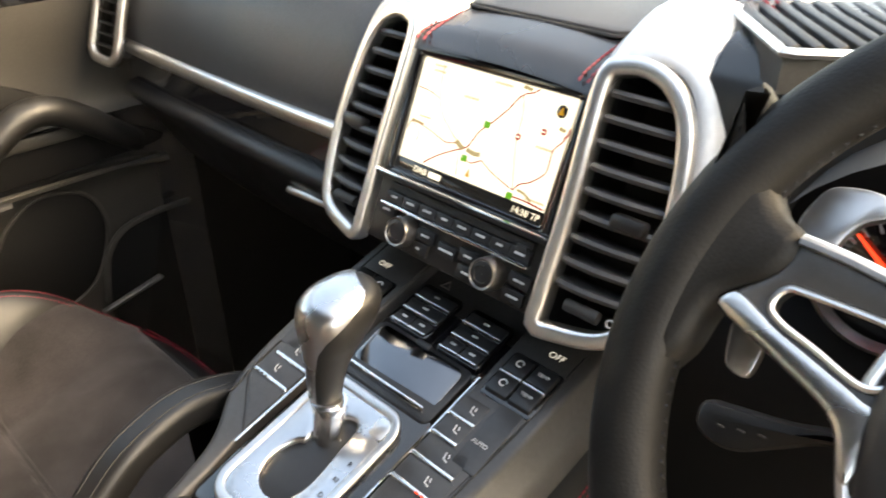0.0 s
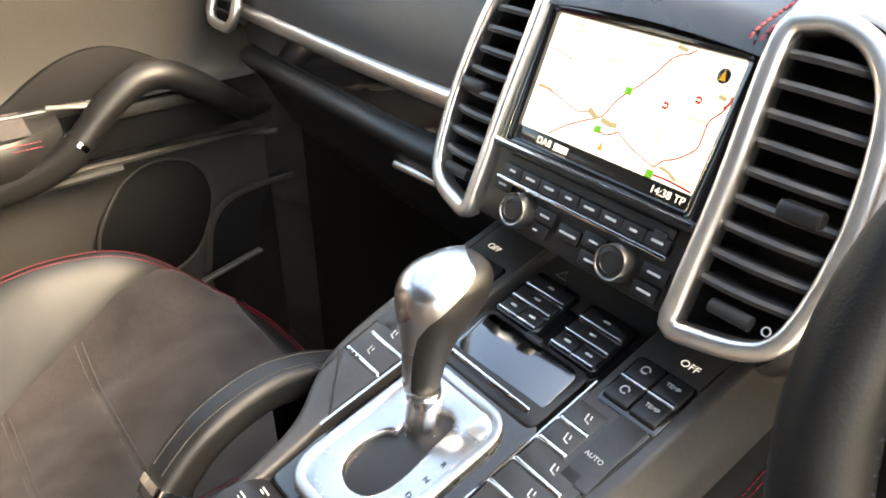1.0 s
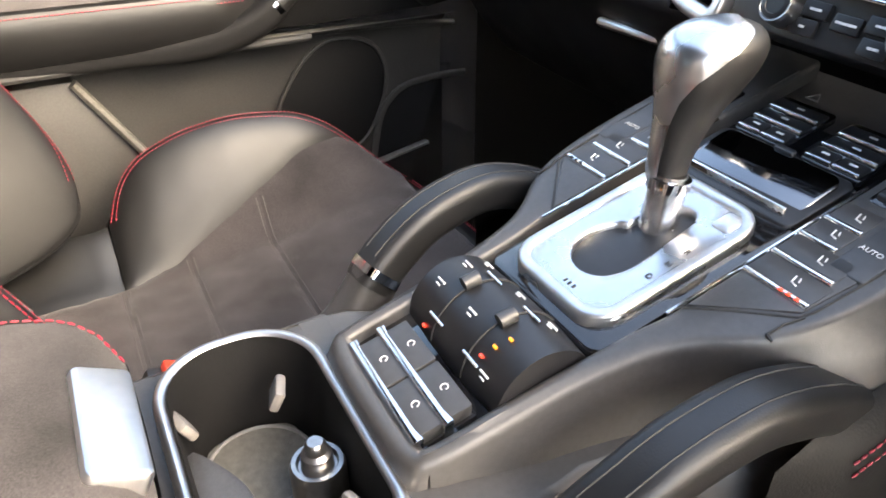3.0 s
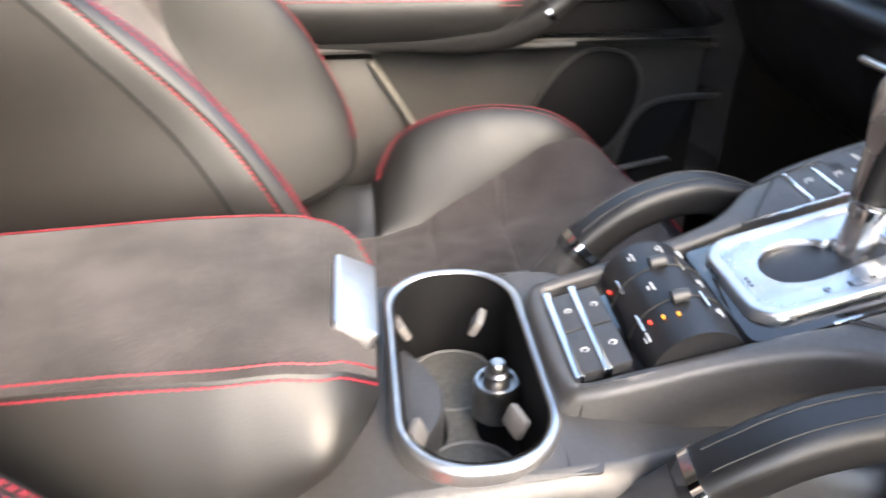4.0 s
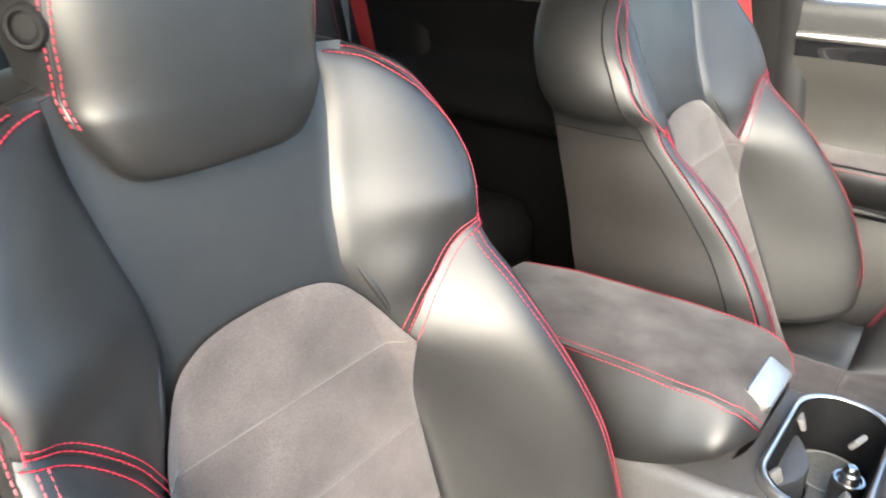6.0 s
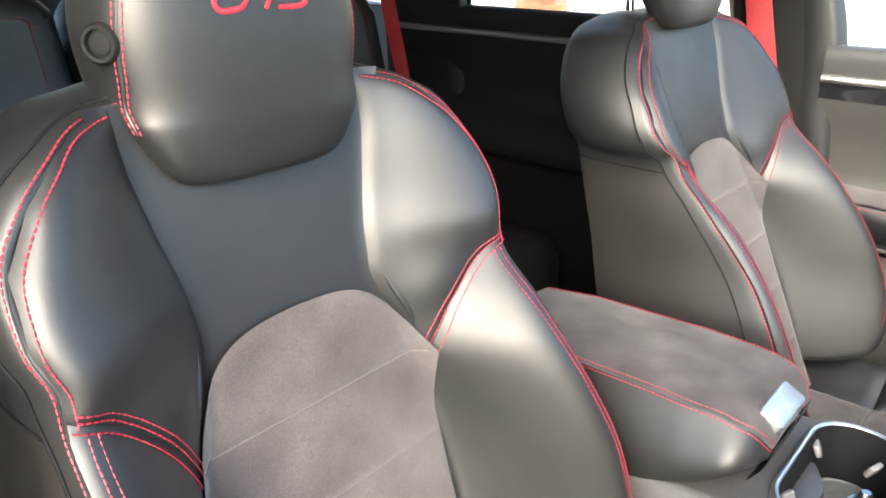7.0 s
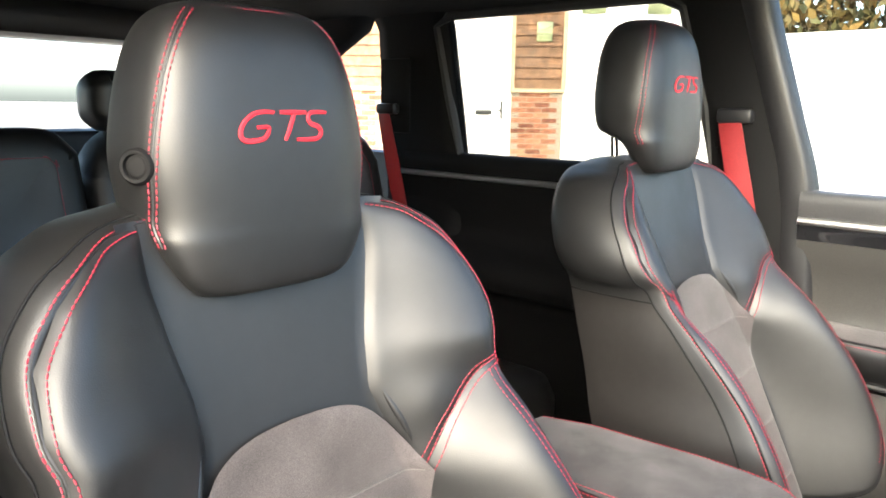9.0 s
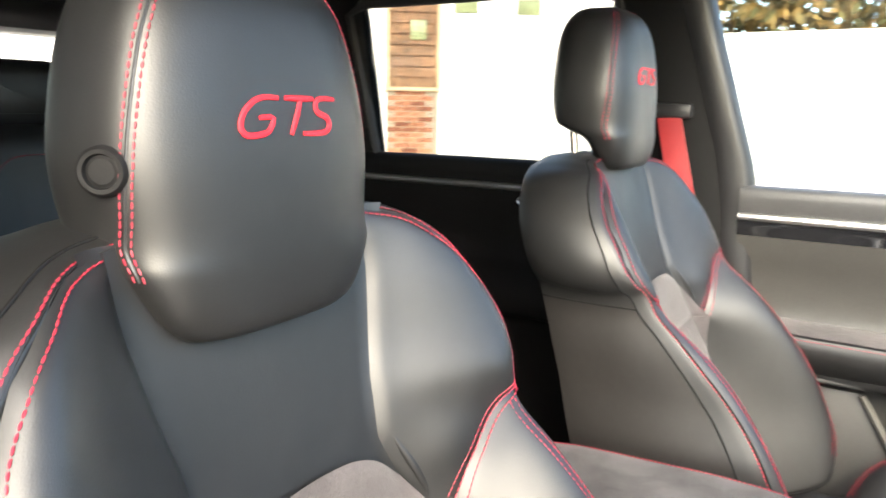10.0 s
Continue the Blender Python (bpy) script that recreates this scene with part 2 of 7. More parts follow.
def even_table(x, table, cache={}):
    """Like lerp_table, but without kinks at the nodes."""
    k = tuple(table)
    if k not in cache:
        a, b = np.array([t[0] for t in table]), np.array([t[1] for t in table])
        m = np.gradient(b, a)
        xs = np.linspace(a[0], a[-1], 300)
        i = np.clip(np.searchsorted(a, xs) - 1, 0, len(a) - 2)
        h = a[i + 1] - a[i]
        t = (xs - a[i]) / h
        ys = (2 * t ** 3 - 3 * t ** 2 + 1) * b[i] + (t ** 3 - 2 * t ** 2 + t) * h * m[i] + (3 * t ** 2 - 2 * t ** 3) * b[i + 1] + (t ** 3 - t ** 2) * h * m[i + 1]
        cache[k] = (xs, ys)
    return float(np.interp(x, *cache[k]))


def sweep(bm, line, outline, grow=None, side=(1.0, 0.0, 0.0)):
    """A section (across, up) swept along a line, closed at both ends."""
    p = np.array(line, float)
    tan = np.gradient(p, axis=0)
    tan /= np.linalg.norm(tan, axis=1)[:, None]
    rows = []
    for i in range(len(p)):
        a = np.array(side) - tan[i] * (np.array(side) @ tan[i])
        a /= np.linalg.norm(a)
        b = np.cross(a, tan[i])
        g = grow[i] if grow is not None else 1.0
        rows.append([p[i] + g * (u * a + v * b) for u, v in outline])
    vs = add_grid(bm, rows, close_cols=True)
    bm.faces.new(vs[0])
    bm.faces.new(list(reversed(vs[-1])))


def resample(pts, n, closed=False):
    p = np.array(pts, float)
    if closed:
        p = np.vstack([p, p[:1]])
    s = np.r_[0, np.cumsum(np.linalg.norm(np.diff(p, axis=0), axis=1))]
    q = np.linspace(0, s[-1], n + 1 if closed else n)
    if closed:
        q = q[:-1]
    return np.stack([np.interp(q, s, p[:, k]) for k in range(p.shape[1])], 1)


def spline(pts, n, closed=False):
    """Catmull-Rom through pts, n samples at even arc length."""
    p = np.array(pts, float)
    m = len(p)
    fine = []
    count = m if closed else m - 1
    for i in range(count):
        a, b, c, d = (p[(i + k) % m] if closed else p[min(max(i + k, 0), m - 1)] for k in (-1, 0, 1, 2))
        for t in np.linspace(0, 1, 12, endpoint=False):
            fine.append(0.5 * ((2 * b) + (c - a) * t + (2 * a - 5 * b + 4 * c - d) * t * t + (3 * b - a - 3 * c + d) * t ** 3))
    if not closed:
        fine.append(p[-1])
    return resample(fine, n, closed)


def add_grid(bm, rows, close_rows=False, close_cols=False):
    vs = [[bm.verts.new(p) for p in r] for r in rows]
    n, m = len(vs), len(vs[0])
    for i in range(n if close_rows else n - 1):
        for j in range(m if close_cols else m - 1):
            a, b, c, d = vs[i][j], vs[i][(j + 1) % m], vs[(i + 1) % n][(j + 1) % m], vs[(i + 1) % n][j]
            if len({a, b, c, d}) == 4:
                bm.faces.new((a, b, c, d))
    return vs


def add_tube(bm, pts, radius, segs=8, closed=False, flat=1.0, caps=True, side=None):
    """Sweep along pts. radius: number or list. flat squeezes the section along its second axis."""
    p = np.array(pts, float)
    n = len(p)
    tan = np.gradient(p, axis=0) if not closed else np.roll(p, -1, 0) - np.roll(p, 1, 0)
    tan /= np.linalg.norm(tan, axis=1)[:, None] + 1e-12
    ref = np.array(side if side is not None else (0.0, 0.0, 1.0) if abs(tan[0][2]) < 0.9 else (1.0, 0, 0))
    rings = []
    for i in range(n):
        a = ref - tan[i] * (ref @ tan[i])
        a /= np.linalg.norm(a) + 1e-12
        if side is None:
            ref = a
        b = np.cross(tan[i], a)
        r = radius[i] if hasattr(radius, "__len__") else radius
        rings.append([p[i] + r * (np.cos(w) * b + flat * np.sin(w) * a) for w in np.linspace(0, 2 * math.pi, segs, endpoint=False)])
    vs = add_grid(bm, rings, close_rows=closed, close_cols=True)
    if caps and not closed:
        bm.faces.new(vs[0])
        bm.faces.new(list(reversed(vs[-1])))


def rrect(w, h, r, n=5, cx=0.0, cy=0.0):
    out = []
    for sx, sy, a0 in ((1, 1, 0), (-1, 1, 90), (-1, -1, 180), (1, -1, 270)):
        for k in range(n + 1):
            a = radians(a0 + 90 * k / n)
            out.append((cx + sx * (w / 2 - r) + r * math.cos(a), cy + sy * (h / 2 - r) + r * math.sin(a)))
    return out


def inset(outline, d):
    p = np.array(outline, float)
    area = 0.5 * np.sum(p[:, 0] * np.roll(p[:, 1], -1) - np.roll(p[:, 0], -1) * p[:, 1])
    t = np.roll(p, -1, 0) - np.roll(p, 1, 0)
    t /= np.linalg.norm(t, axis=1)[:, None] + 1e-12
    nrm = np.stack([-t[:, 1], t[:, 0]], 1) * np.sign(area)
    return p + nrm * d


def add_slab(bm, outline, c0, c1, bev=0.001, fn=lambda a, b, c: (a, b, c), crown=0.0):
    """A plate with outline (a, b) from c0 up to c1, its upper rim rounded by bev."""
    rings = [(np.array(outline, float), c0), (np.array(outline, float), c1 - bev), (inset(outline, bev * 0.3), c1 - bev * 0.3), (inset(outline, bev), c1)]
    vs = add_grid(bm, [[fn(a, b, c) for a, b in o] for o, c in rings], close_cols=True)
    bm.faces.new(list(reversed(vs[0])))
    if crown:
        mid = bm.verts.new(fn(*np.mean(rings[3][0], axis=0), c1 + crown))
        for i in range(len(vs[3])):
            bm.faces.new((vs[3][i], vs[3][(i + 1) % len(vs[3])], mid))
    else:
        bm.faces.new(vs[3])


def add_ring(bm, outer, inner, c0, c1, bev, fn=lambda a, b, c: (a, b, c)):
    """A frame between two outlines with as many points each."""
    rings = [(np.array(inner), c0), (np.array(outer), c0), (np.array(outer), c1 - bev), (inset(outer, bev * 0.3), c1 - bev * 0.3), (inset(outer, bev), c1),
             (inset(inner, -bev), c1), (inset(inner, -bev * 0.3), c1 - bev * 0.3), (np.array(inner), c1 - bev)]
    add_grid(bm, [[fn(a, b, c) for a, b in o] for o, c in rings], close_rows=True, close_cols=True)


def add_box(bm, cx, cy, cz, sx, sy, sz, bev=0.002, m=None):
    made = bmesh.ops.create_cube(bm, size=1.0)["verts"]
    for v in made:
        v.co = Vector((v.co.x * sx, v.co.y * sy, v.co.z * sz))
    if bev:
        edges = list({e for v in made for e in v.link_edges})
        out = bmesh.ops.bevel(bm, geom=edges, offset=min(bev, 0.45 * min(sx, sy, sz)), segments=2, profile=0.5, affect="EDGES")
        made = list({v for f in out["faces"] for v in f.verts} | {v for v in made if v.is_valid})
    t = Matrix.Translation((cx, cy, cz))
    for v in made:
        v.co = (t @ m @ v.co) if m else (t @ v.co)


def text_mesh(bm, words, size, m, shear=0.0, stretch=1.0, depth=0.0004, bold=0.0):
    cu = bpy.data.curves.new("lettering", "FONT")
    cu.body, cu.size, cu.shear, cu.extrude, cu.offset = words, size, shear, depth, bold
    cu.align_x, cu.align_y = "CENTER", "CENTER"
    tmp = bpy.data.objects.new("lettering", cu)
    scene.collection.objects.link(tmp)
    dg = bpy.context.evaluated_depsgraph_get()
    me = bpy.data.meshes.new_from_object(tmp.evaluated_get(dg))
    me.transform(m @ Matrix.Diagonal((stretch, 1, 1, 1)))
    bm.from_mesh(me)
    bpy.data.objects.remove(tmp)
    bpy.data.curves.remove(cu)
    bpy.data.meshes.remove(me)


def dashes(bm, pts, length=0.0040, gap=0.0014, r=0.00090):
    """A row of stitches along pts."""
    p = np.array(pts, float)
    s = np.r_[0, np.cumsum(np.linalg.norm(np.diff(p, axis=0), axis=1))]
    at = 0.0
    while at + length < s[-1]:
        ends = [np.array([np.interp(q, s, p[:, k]) for k in range(3)]) for q in (at, at + length * 0.5, at + length)]
        add_tube(bm, ends, [r * 0.6, r, r * 0.6], 5)
        at += length + gap


def coons(bottom, right, top, left, n, m):
    """A sheet of n by m points between four border lines; bottom and top run left to right, left and right upward."""
    B, T, L, R = resample(bottom, m), resample(top, m), resample(left, n), resample(right, n)
    s, t = np.linspace(0, 1, m)[None, :, None], np.linspace(0, 1, n)[:, None, None]
    flat = (1 - t) * B[None] + t * T[None] + (1 - s) * L[:, None] + s * R[:, None]
    return flat - ((1 - s) * (1 - t) * B[0] + s * (1 - t) * B[-1] + (1 - s) * t * T[0] + s * t * T[-1])


def edge_fall(sheet, depth, reach):
    """How far each point of a sheet sinks towards its borders."""
    n, m, _ = sheet.shape
    border = np.concatenate([sheet[0], sheet[-1], sheet[:, 0], sheet[:, -1]])
    d = np.sqrt(((sheet[:, :, None, :] - border[None, None]) ** 2).sum(-1)).min(-1)
    return depth * np.clip(1 - d / reach, 0, 1) ** 2


def smooth01(x):
    x = min(max(x, 0.0), 1.0)
    return x * x * (3 - 2 * x)


# ---- front seats ----
BACK_MID = [(0.36, 0.352), (0.4, 0.335), (0.5, 0.300), (0.6, 0.265), (0.73, 0.225), (0.83, 0.198), (0.95, 0.172), (1.02, 0.160)]
RIDGE_OUT = [(0.36, 0.075), (0.40, 0.105), (0.476, 0.137), (0.53, 0.154), (0.56, 0.158), (0.60, 0.160), (0.64, 0.159), (0.685, 0.150), (0.735, 0.132), (0.785, 0.104), (0.83, 0.074), (0.87, 0.066), (0.9, 0.060), (0.95, 0.044), (1.0, 0.024)]
RIDGE_U = [(0.36, 0.22), (0.45, 0.238), (0.55, 0.250), (0.64, 0.248), (0.73, 0.232), (0.83, 0.226), (0.86, 0.234), (0.9, 0.236), (0.95, 0.216), (1.01, 0.18)]
FLAT_U = [(0.36, 0.125), (0.72, 0.118), (0.78, 0.095), (0.83, 0.083), (0.9, 0.097), (1.0, 0.120)]


LEAN = [0.0, 0.0]  # shift at mid height and further recline of the seat in hand


def back_mid(z):
    return even_table(z, BACK_MID) + LEAN[0] - LEAN[1] * (z - 0.68)


def back_depth(z):
    """Thickness of the backrest behind its face, growing towards the hinge."""
    return 0.092 + 0.045 * smooth01((0.88 - z) / 0.42)


def seam_dip(u, z):
    """The valley along the seam between shoulder wing and bolster."""
    du, dz = u - 0.126, z - 0.738
    t = (du * 0.085 + dz * 0.101) / 0.01743
    d = (du * 0.101 - dz * 0.085) / 0.132
    return 0.020 * math.sin(math.pi * min(max(t, 0.0), 1.0)) * math.exp(-(d / 0.026) ** 2)


def pillow(r, full):
    """Swell of a bolster over its width; full: how convex it is."""
    r = min(max(r, 0.0), 1.0)
    return (1 - full) * smooth01(r ** 0.75) + full * math.sin(0.5 * math.pi * r) ** 1.1


def back_y(u, z):
    a, b = even_table(z, FLAT_U), even_table(z, RIDGE_U)
    return back_mid(z) + even_table(z, RIDGE_OUT) * pillow((abs(u) - a) / (b - a), 0.45 * smooth01((0.84 - z) / 0.22)) - 0.013 * max(0.0, (abs(u) - b + 0.028) / 0.028) ** 2 - seam_dip(abs(u), z)


CUSH_BASE = [(0.34, 0.375), (0.42, 0.372), (0.52, 0.372), (0.62, 0.380), (0.72, 0.397), (0.82, 0.415), (0.88, 0.418), (0.92, 0.405), (0.95, 0.375)]
CUSH_SIDE = [(0.34, 0.040), (0.44, 0.052), (0.49, 0.056), (0.505, 0.062), (0.52, 0.085), (0.545, 0.112), (0.59, 0.132), (0.65, 0.138), (0.71, 0.128), (0.77, 0.108), (0.82, 0.076), (0.865, 0.034), (0.91, 0.008), (0.95, 0.0)]


def cush_z(u, y):
    return even_table(y, CUSH_BASE) + even_table(y, CUSH_SIDE) * smooth01((abs(u) - 0.125) / 0.118)


WING_EDGE = [(0.218, 0.838), (0.231, 0.860), (0.237, 0.886), (0.228, 0.926), (0.206, 0.960), (0.182, 0.981), (0.152, 0.996), (0.116, 1.003)]
BOLSTER_EDGE = [(0.140, 0.425), (0.182, 0.432), (0.218, 0.460), (0.240, 0.502), (0.250, 0.548), (0.253, 0.58), (0.250, 0.64), (0.240, 0.70), (0.227, 0.76), (0.218, 0.838)]
SEAM = [(0.128, 0.728), (0.138, 0.752), (0.152, 0.779), (0.173, 0.806), (0.196, 0.827), (0.218, 0.838)]
WING_INNER = [(0.128, 0.728), (0.113, 0.762), (0.099, 0.793), (0.090, 0.820), (0.094, 0.865), (0.105, 0.912), (0.113, 0.952), (0.116, 1.003)]
CUSH_EDGE = [(0.224, 0.502), (0.240, 0.515), (0.249, 0.542), (0.252, 0.59), (0.252, 0.65), (0.250, 0.71), (0.242, 0.77), (0.228, 0.82), (0.205, 0.862), (0.165, 0.90)]


def insert_half(y):
    """Half width of the suede insert of the cushion, which widens to the front."""
    return lerp_table(y, [(0.36, 0.134), (0.50, 0.138), (0.56, 0.147), (0.62, 0.163), (0.68, 0.177), (0.73, 0.190), (0.78, 0.204), (0.835, 0.219), (0.862, 0.203), (0.893, 0.170)])


def back_patch(name, seat, borders, n, m, material, s=1, depth=0.006, reach=0.014, rise=0.0, label=""):
    sheet = coons(*borders, n, m)
    fall = edge_fall(sheet, depth, reach)
    bm = bmesh.new()
    add_grid(bm, [[(s * u, back_y(u, z) + rise - fall[i, j], z) for j, (u, z) in enumerate(row)] for i, row in enumerate(sheet)])
    return part(name, bm, material, seat, label, 80)


def cush_patch(name, seat, borders, n, m, material, s=1, depth=0.006, reach=0.014, rise=0.0, label=""):
    sheet = coons(*borders, n, m)
    fall = edge_fall(sheet, depth, reach)
    bm = bmesh.new()
    add_grid(bm, [[(s * u, y, cush_z(u, y) + rise - fall[i, j] + (0.0022 * noise.noise(Vector((u * 38 + y * 16, y * 55 - u * 12, 1.7))) if material is SUEDE else 0.0)) for j, (u, y) in enumerate(row)] for i, row in enumerate(sheet)])
    return part(name, bm, material, seat, label, 80)


def outline_wall(outline, front, back, bulge, steps):
    """Rows from a front border to a back border, swelling outward from the outline."""
    o = np.array(outline, float)
    t = np.gradient(o, axis=0)
    t /= np.linalg.norm(t, axis=1)[:, None]
    nrm = np.stack([t[:, 1], -t[:, 0]], 1)
    rows = []
    swell = np.broadcast_to(np.array(bulge, float), (len(o),))
    for k in steps:
        w = swell * math.sin(math.pi * k) ** 0.6
        rows.append([(o[i, 0] + nrm[i, 0] * w[i], o[i, 1] + nrm[i, 1] * w[i], front[i] + (back[i] - front[i]) * k) for i in range(len(o))])
    return rows


def stitch_rows(seat, name, line, lift, offsets, s=1, on="back"):
    """Parallel rows of red stitches along a line of the backrest or the cushion."""
    bm = bmesh.new()
    p = spline(line, 120)
    t = np.gradient(p, axis=0)
    t /= np.linalg.norm(t, axis=1)[:, None]
    nrm = np.stack([t[:, 1], -t[:, 0]], 1)
    for d in offsets:
        q = p + nrm * d
        if on == "back":
            pts = [(s * u, back_y(u, z) + lift, z) for u, z in q]
        else:
            pts = [(s * u, y, cush_z(u, y) + lift) for u, y in q]
        dashes(bm, pts)
    return part(name, bm, STITCH, seat, "red twin stitching")




def headrest(seat):
    # sections from the chin up: height, half width, front, back, corner roundness
    bm = bmesh.new()
    secs = [(0.936, 0.030, 0.176, 0.150), (0.938, 0.066, 0.190, 0.135), (0.946, 0.080, 0.197, 0.142), (0.962, 0.092, 0.2005, 0.136), (0.985, 0.104, 0.202, 0.122),
            (0.998, 0.108, 0.202, 0.090), (1.010, 0.110, 0.202, 0.072), (1.05, 0.114, 0.201, 0.066), (1.09, 0.109, 0.198, 0.066), (1.125, 0.100, 0.193, 0.068), (1.15, 0.090, 0.186, 0.074),
            (1.167, 0.077, 0.176, 0.084), (1.177, 0.058, 0.163, 0.098), (1.180, 0.030, 0.148, 0.114)]
    keys = spline([s for s in secs], 44)
    rows = []
    for z, w, f, b in keys:
        cy, hy = (f + b) / 2, (f - b) / 2
        ring = []
        for a in np.linspace(0, 2 * math.pi, 64, endpoint=False):
            c, s = math.cos(a), math.sin(a)
            e = 0.60 if s > 0 else 0.75
            ring.append((w * math.copysign(abs(c) ** e, c), cy + hy * math.copysign(abs(s) ** e, s), z))
        rows.append(ring)
    vs = add_grid(bm, rows, close_cols=True)
    bm.faces.new(list(reversed(vs[0])))
    bm.faces.new(vs[-1])
    head = part("headrest", bm, LEATHER, seat, "black leather headrest", 80)

    def front_at(u, z):
        w, f, b = (float(np.interp(z, keys[:, 0], keys[:, k])) for k in (1, 2, 3))
        c = min(abs(u) / w, 1.0)
        ang = math.acos(min(c ** (1 / 0.60), 1.0))
        return (f + b) / 2 + (f - b) / 2 * math.sin(ang) ** 0.60
    def on_head(z, deg):
        w, f, b = (float(np.interp(z, keys[:, 0], keys[:, k])) for k in (1, 2, 3))
        c, s = math.cos(radians(deg)), math.sin(radians(deg))
        return np.array((w * c ** 0.60, (f + b) / 2 + (f - b) / 2 * s ** 0.60, z))
    # twin seams run from the chin over the crown, dividing the face from the cheeks
    for s in (1, -1):
        bm = bmesh.new()
        for off in (-0.0036, 0.0036):
            pts = []
            for z in np.linspace(0.984, 1.172, 60):
                deg = lerp_table(z, [(0.983, 9), (0.992, 13), (1.006, 18), (1.02, 22), (1.05, 27), (1.12, 32), (1.172, 40)])
                per = np.linalg.norm(on_head(z, deg + 1) - on_head(z, deg - 1)) / 2
                p = on_head(z, deg + off / per)
                pts.append((s * (p[0] + 0.0004), p[1] + 0.0004, p[2]))
            dashes(bm, pts, 0.0040, 0.0016, 0.0009)
        part("stitching", bm, STITCH, head, "red twin stitching")
    bm = bmesh.new()
    dashes(bm, [(u, on_head(1.1735, 90 - 40 * abs(u) / 0.05)[1] + 0.0004, 1.1735) for u in np.linspace(-0.048, 0.048, 40)], 0.0042, 0.0014, 0.0007)
    part("stitching", bm, STITCH, head, "red stitching over the crown")
    for s in (1, -1):
        bm = bmesh.new()
        add_tube(bm, [(s * p[0], p[1] - 0.0004, p[2]) for p in (on_head(z, lerp_table(z, [(0.983, 9), (0.992, 13), (1.006, 18), (1.02, 22), (1.05, 27), (1.12, 32), (1.172, 40)])) for z in np.linspace(0.984, 1.172, 50))], 0.0012, 6)
        part("seam", bm, HARD_PLASTIC, head, "dark seam between face and cheek")
    # word on the face, in flowing strokes
    bm = bmesh.new()
    h = 0.0238
    for stroke in ([(1.45, 0.98), (1.05, 1.0), (0.62, 0.92), (0.22, 0.62), (0.06, 0.25), (0.22, 0.03), (0.62, 0.02), (1.02, 0.12), (1.22, 0.46), (0.98, 0.48), (0.72, 0.47)],
                   [(1.72, 0.99), (2.2, 0.985), (2.84, 0.98)], [(2.32, 0.97), (2.12, 0.5), (1.86, 0.01)],
                   [(3.80, 0.98), (3.4, 1.0), (3.05, 0.96), (2.92, 0.78), (3.05, 0.58), (3.38, 0.48), (3.50, 0.28), (3.36, 0.08), (3.0, 0.02), (2.36, 0.03)]):
        pts = [((1.9 - X) * h, 1.0665 + Y * h) for X, Y in spline(stroke, 30)]
        add_tube(bm, [(u, front_at(u, z) + 0.0004, z) for u, z in pts], [0.0016 + 0.0005 * math.sin(math.pi * k / 29) for k in range(30)], 8, flat=0.7, side=(0, 1, 0))
    part("embroidered_lettering", bm, EMBROIDERY, head, "red embroidered letters GTS")
    for s in (1, -1):
        bm = bmesh.new()
        add_tube(bm, [(s * 0.062, 0.110 - 0.27 * (0.96 - z) * -1 * 0.3, z) for z in np.linspace(0.86, 1.03, 6)], 0.0062, 12)
        part("post", bm, CHROME, head, "chrome headrest post")
    return head


def release_button(head, s):
    """Round button on the outer cheek of a headrest."""
    bm = bmesh.new()
    m = Matrix.Translation((s * 0.1115, 0.163, 1.048)) @ Vector((s * 0.82, 0.55, 0.02)).to_track_quat("Z", "Y").to_matrix().to_4x4() @ Matrix.Diagonal((0.8, 0.8, 0.9, 1))
    prof = [(0.0, 0.0045), (0.009, 0.0042), (0.0105, 0.003), (0.0115, 0.0028), (0.0125, 0.0062), (0.0155, 0.0065), (0.018, 0.004), (0.019, -0.006)]
    add_grid(bm, [[m @ Vector((r * math.cos(a), r * math.sin(a), h)) for a in np.linspace(0, 2 * math.pi, 32, endpoint=False)] for r, h in prof], close_cols=True)
    part("release_button", bm, TRIM_AND_SHADE, head, "round black release button")


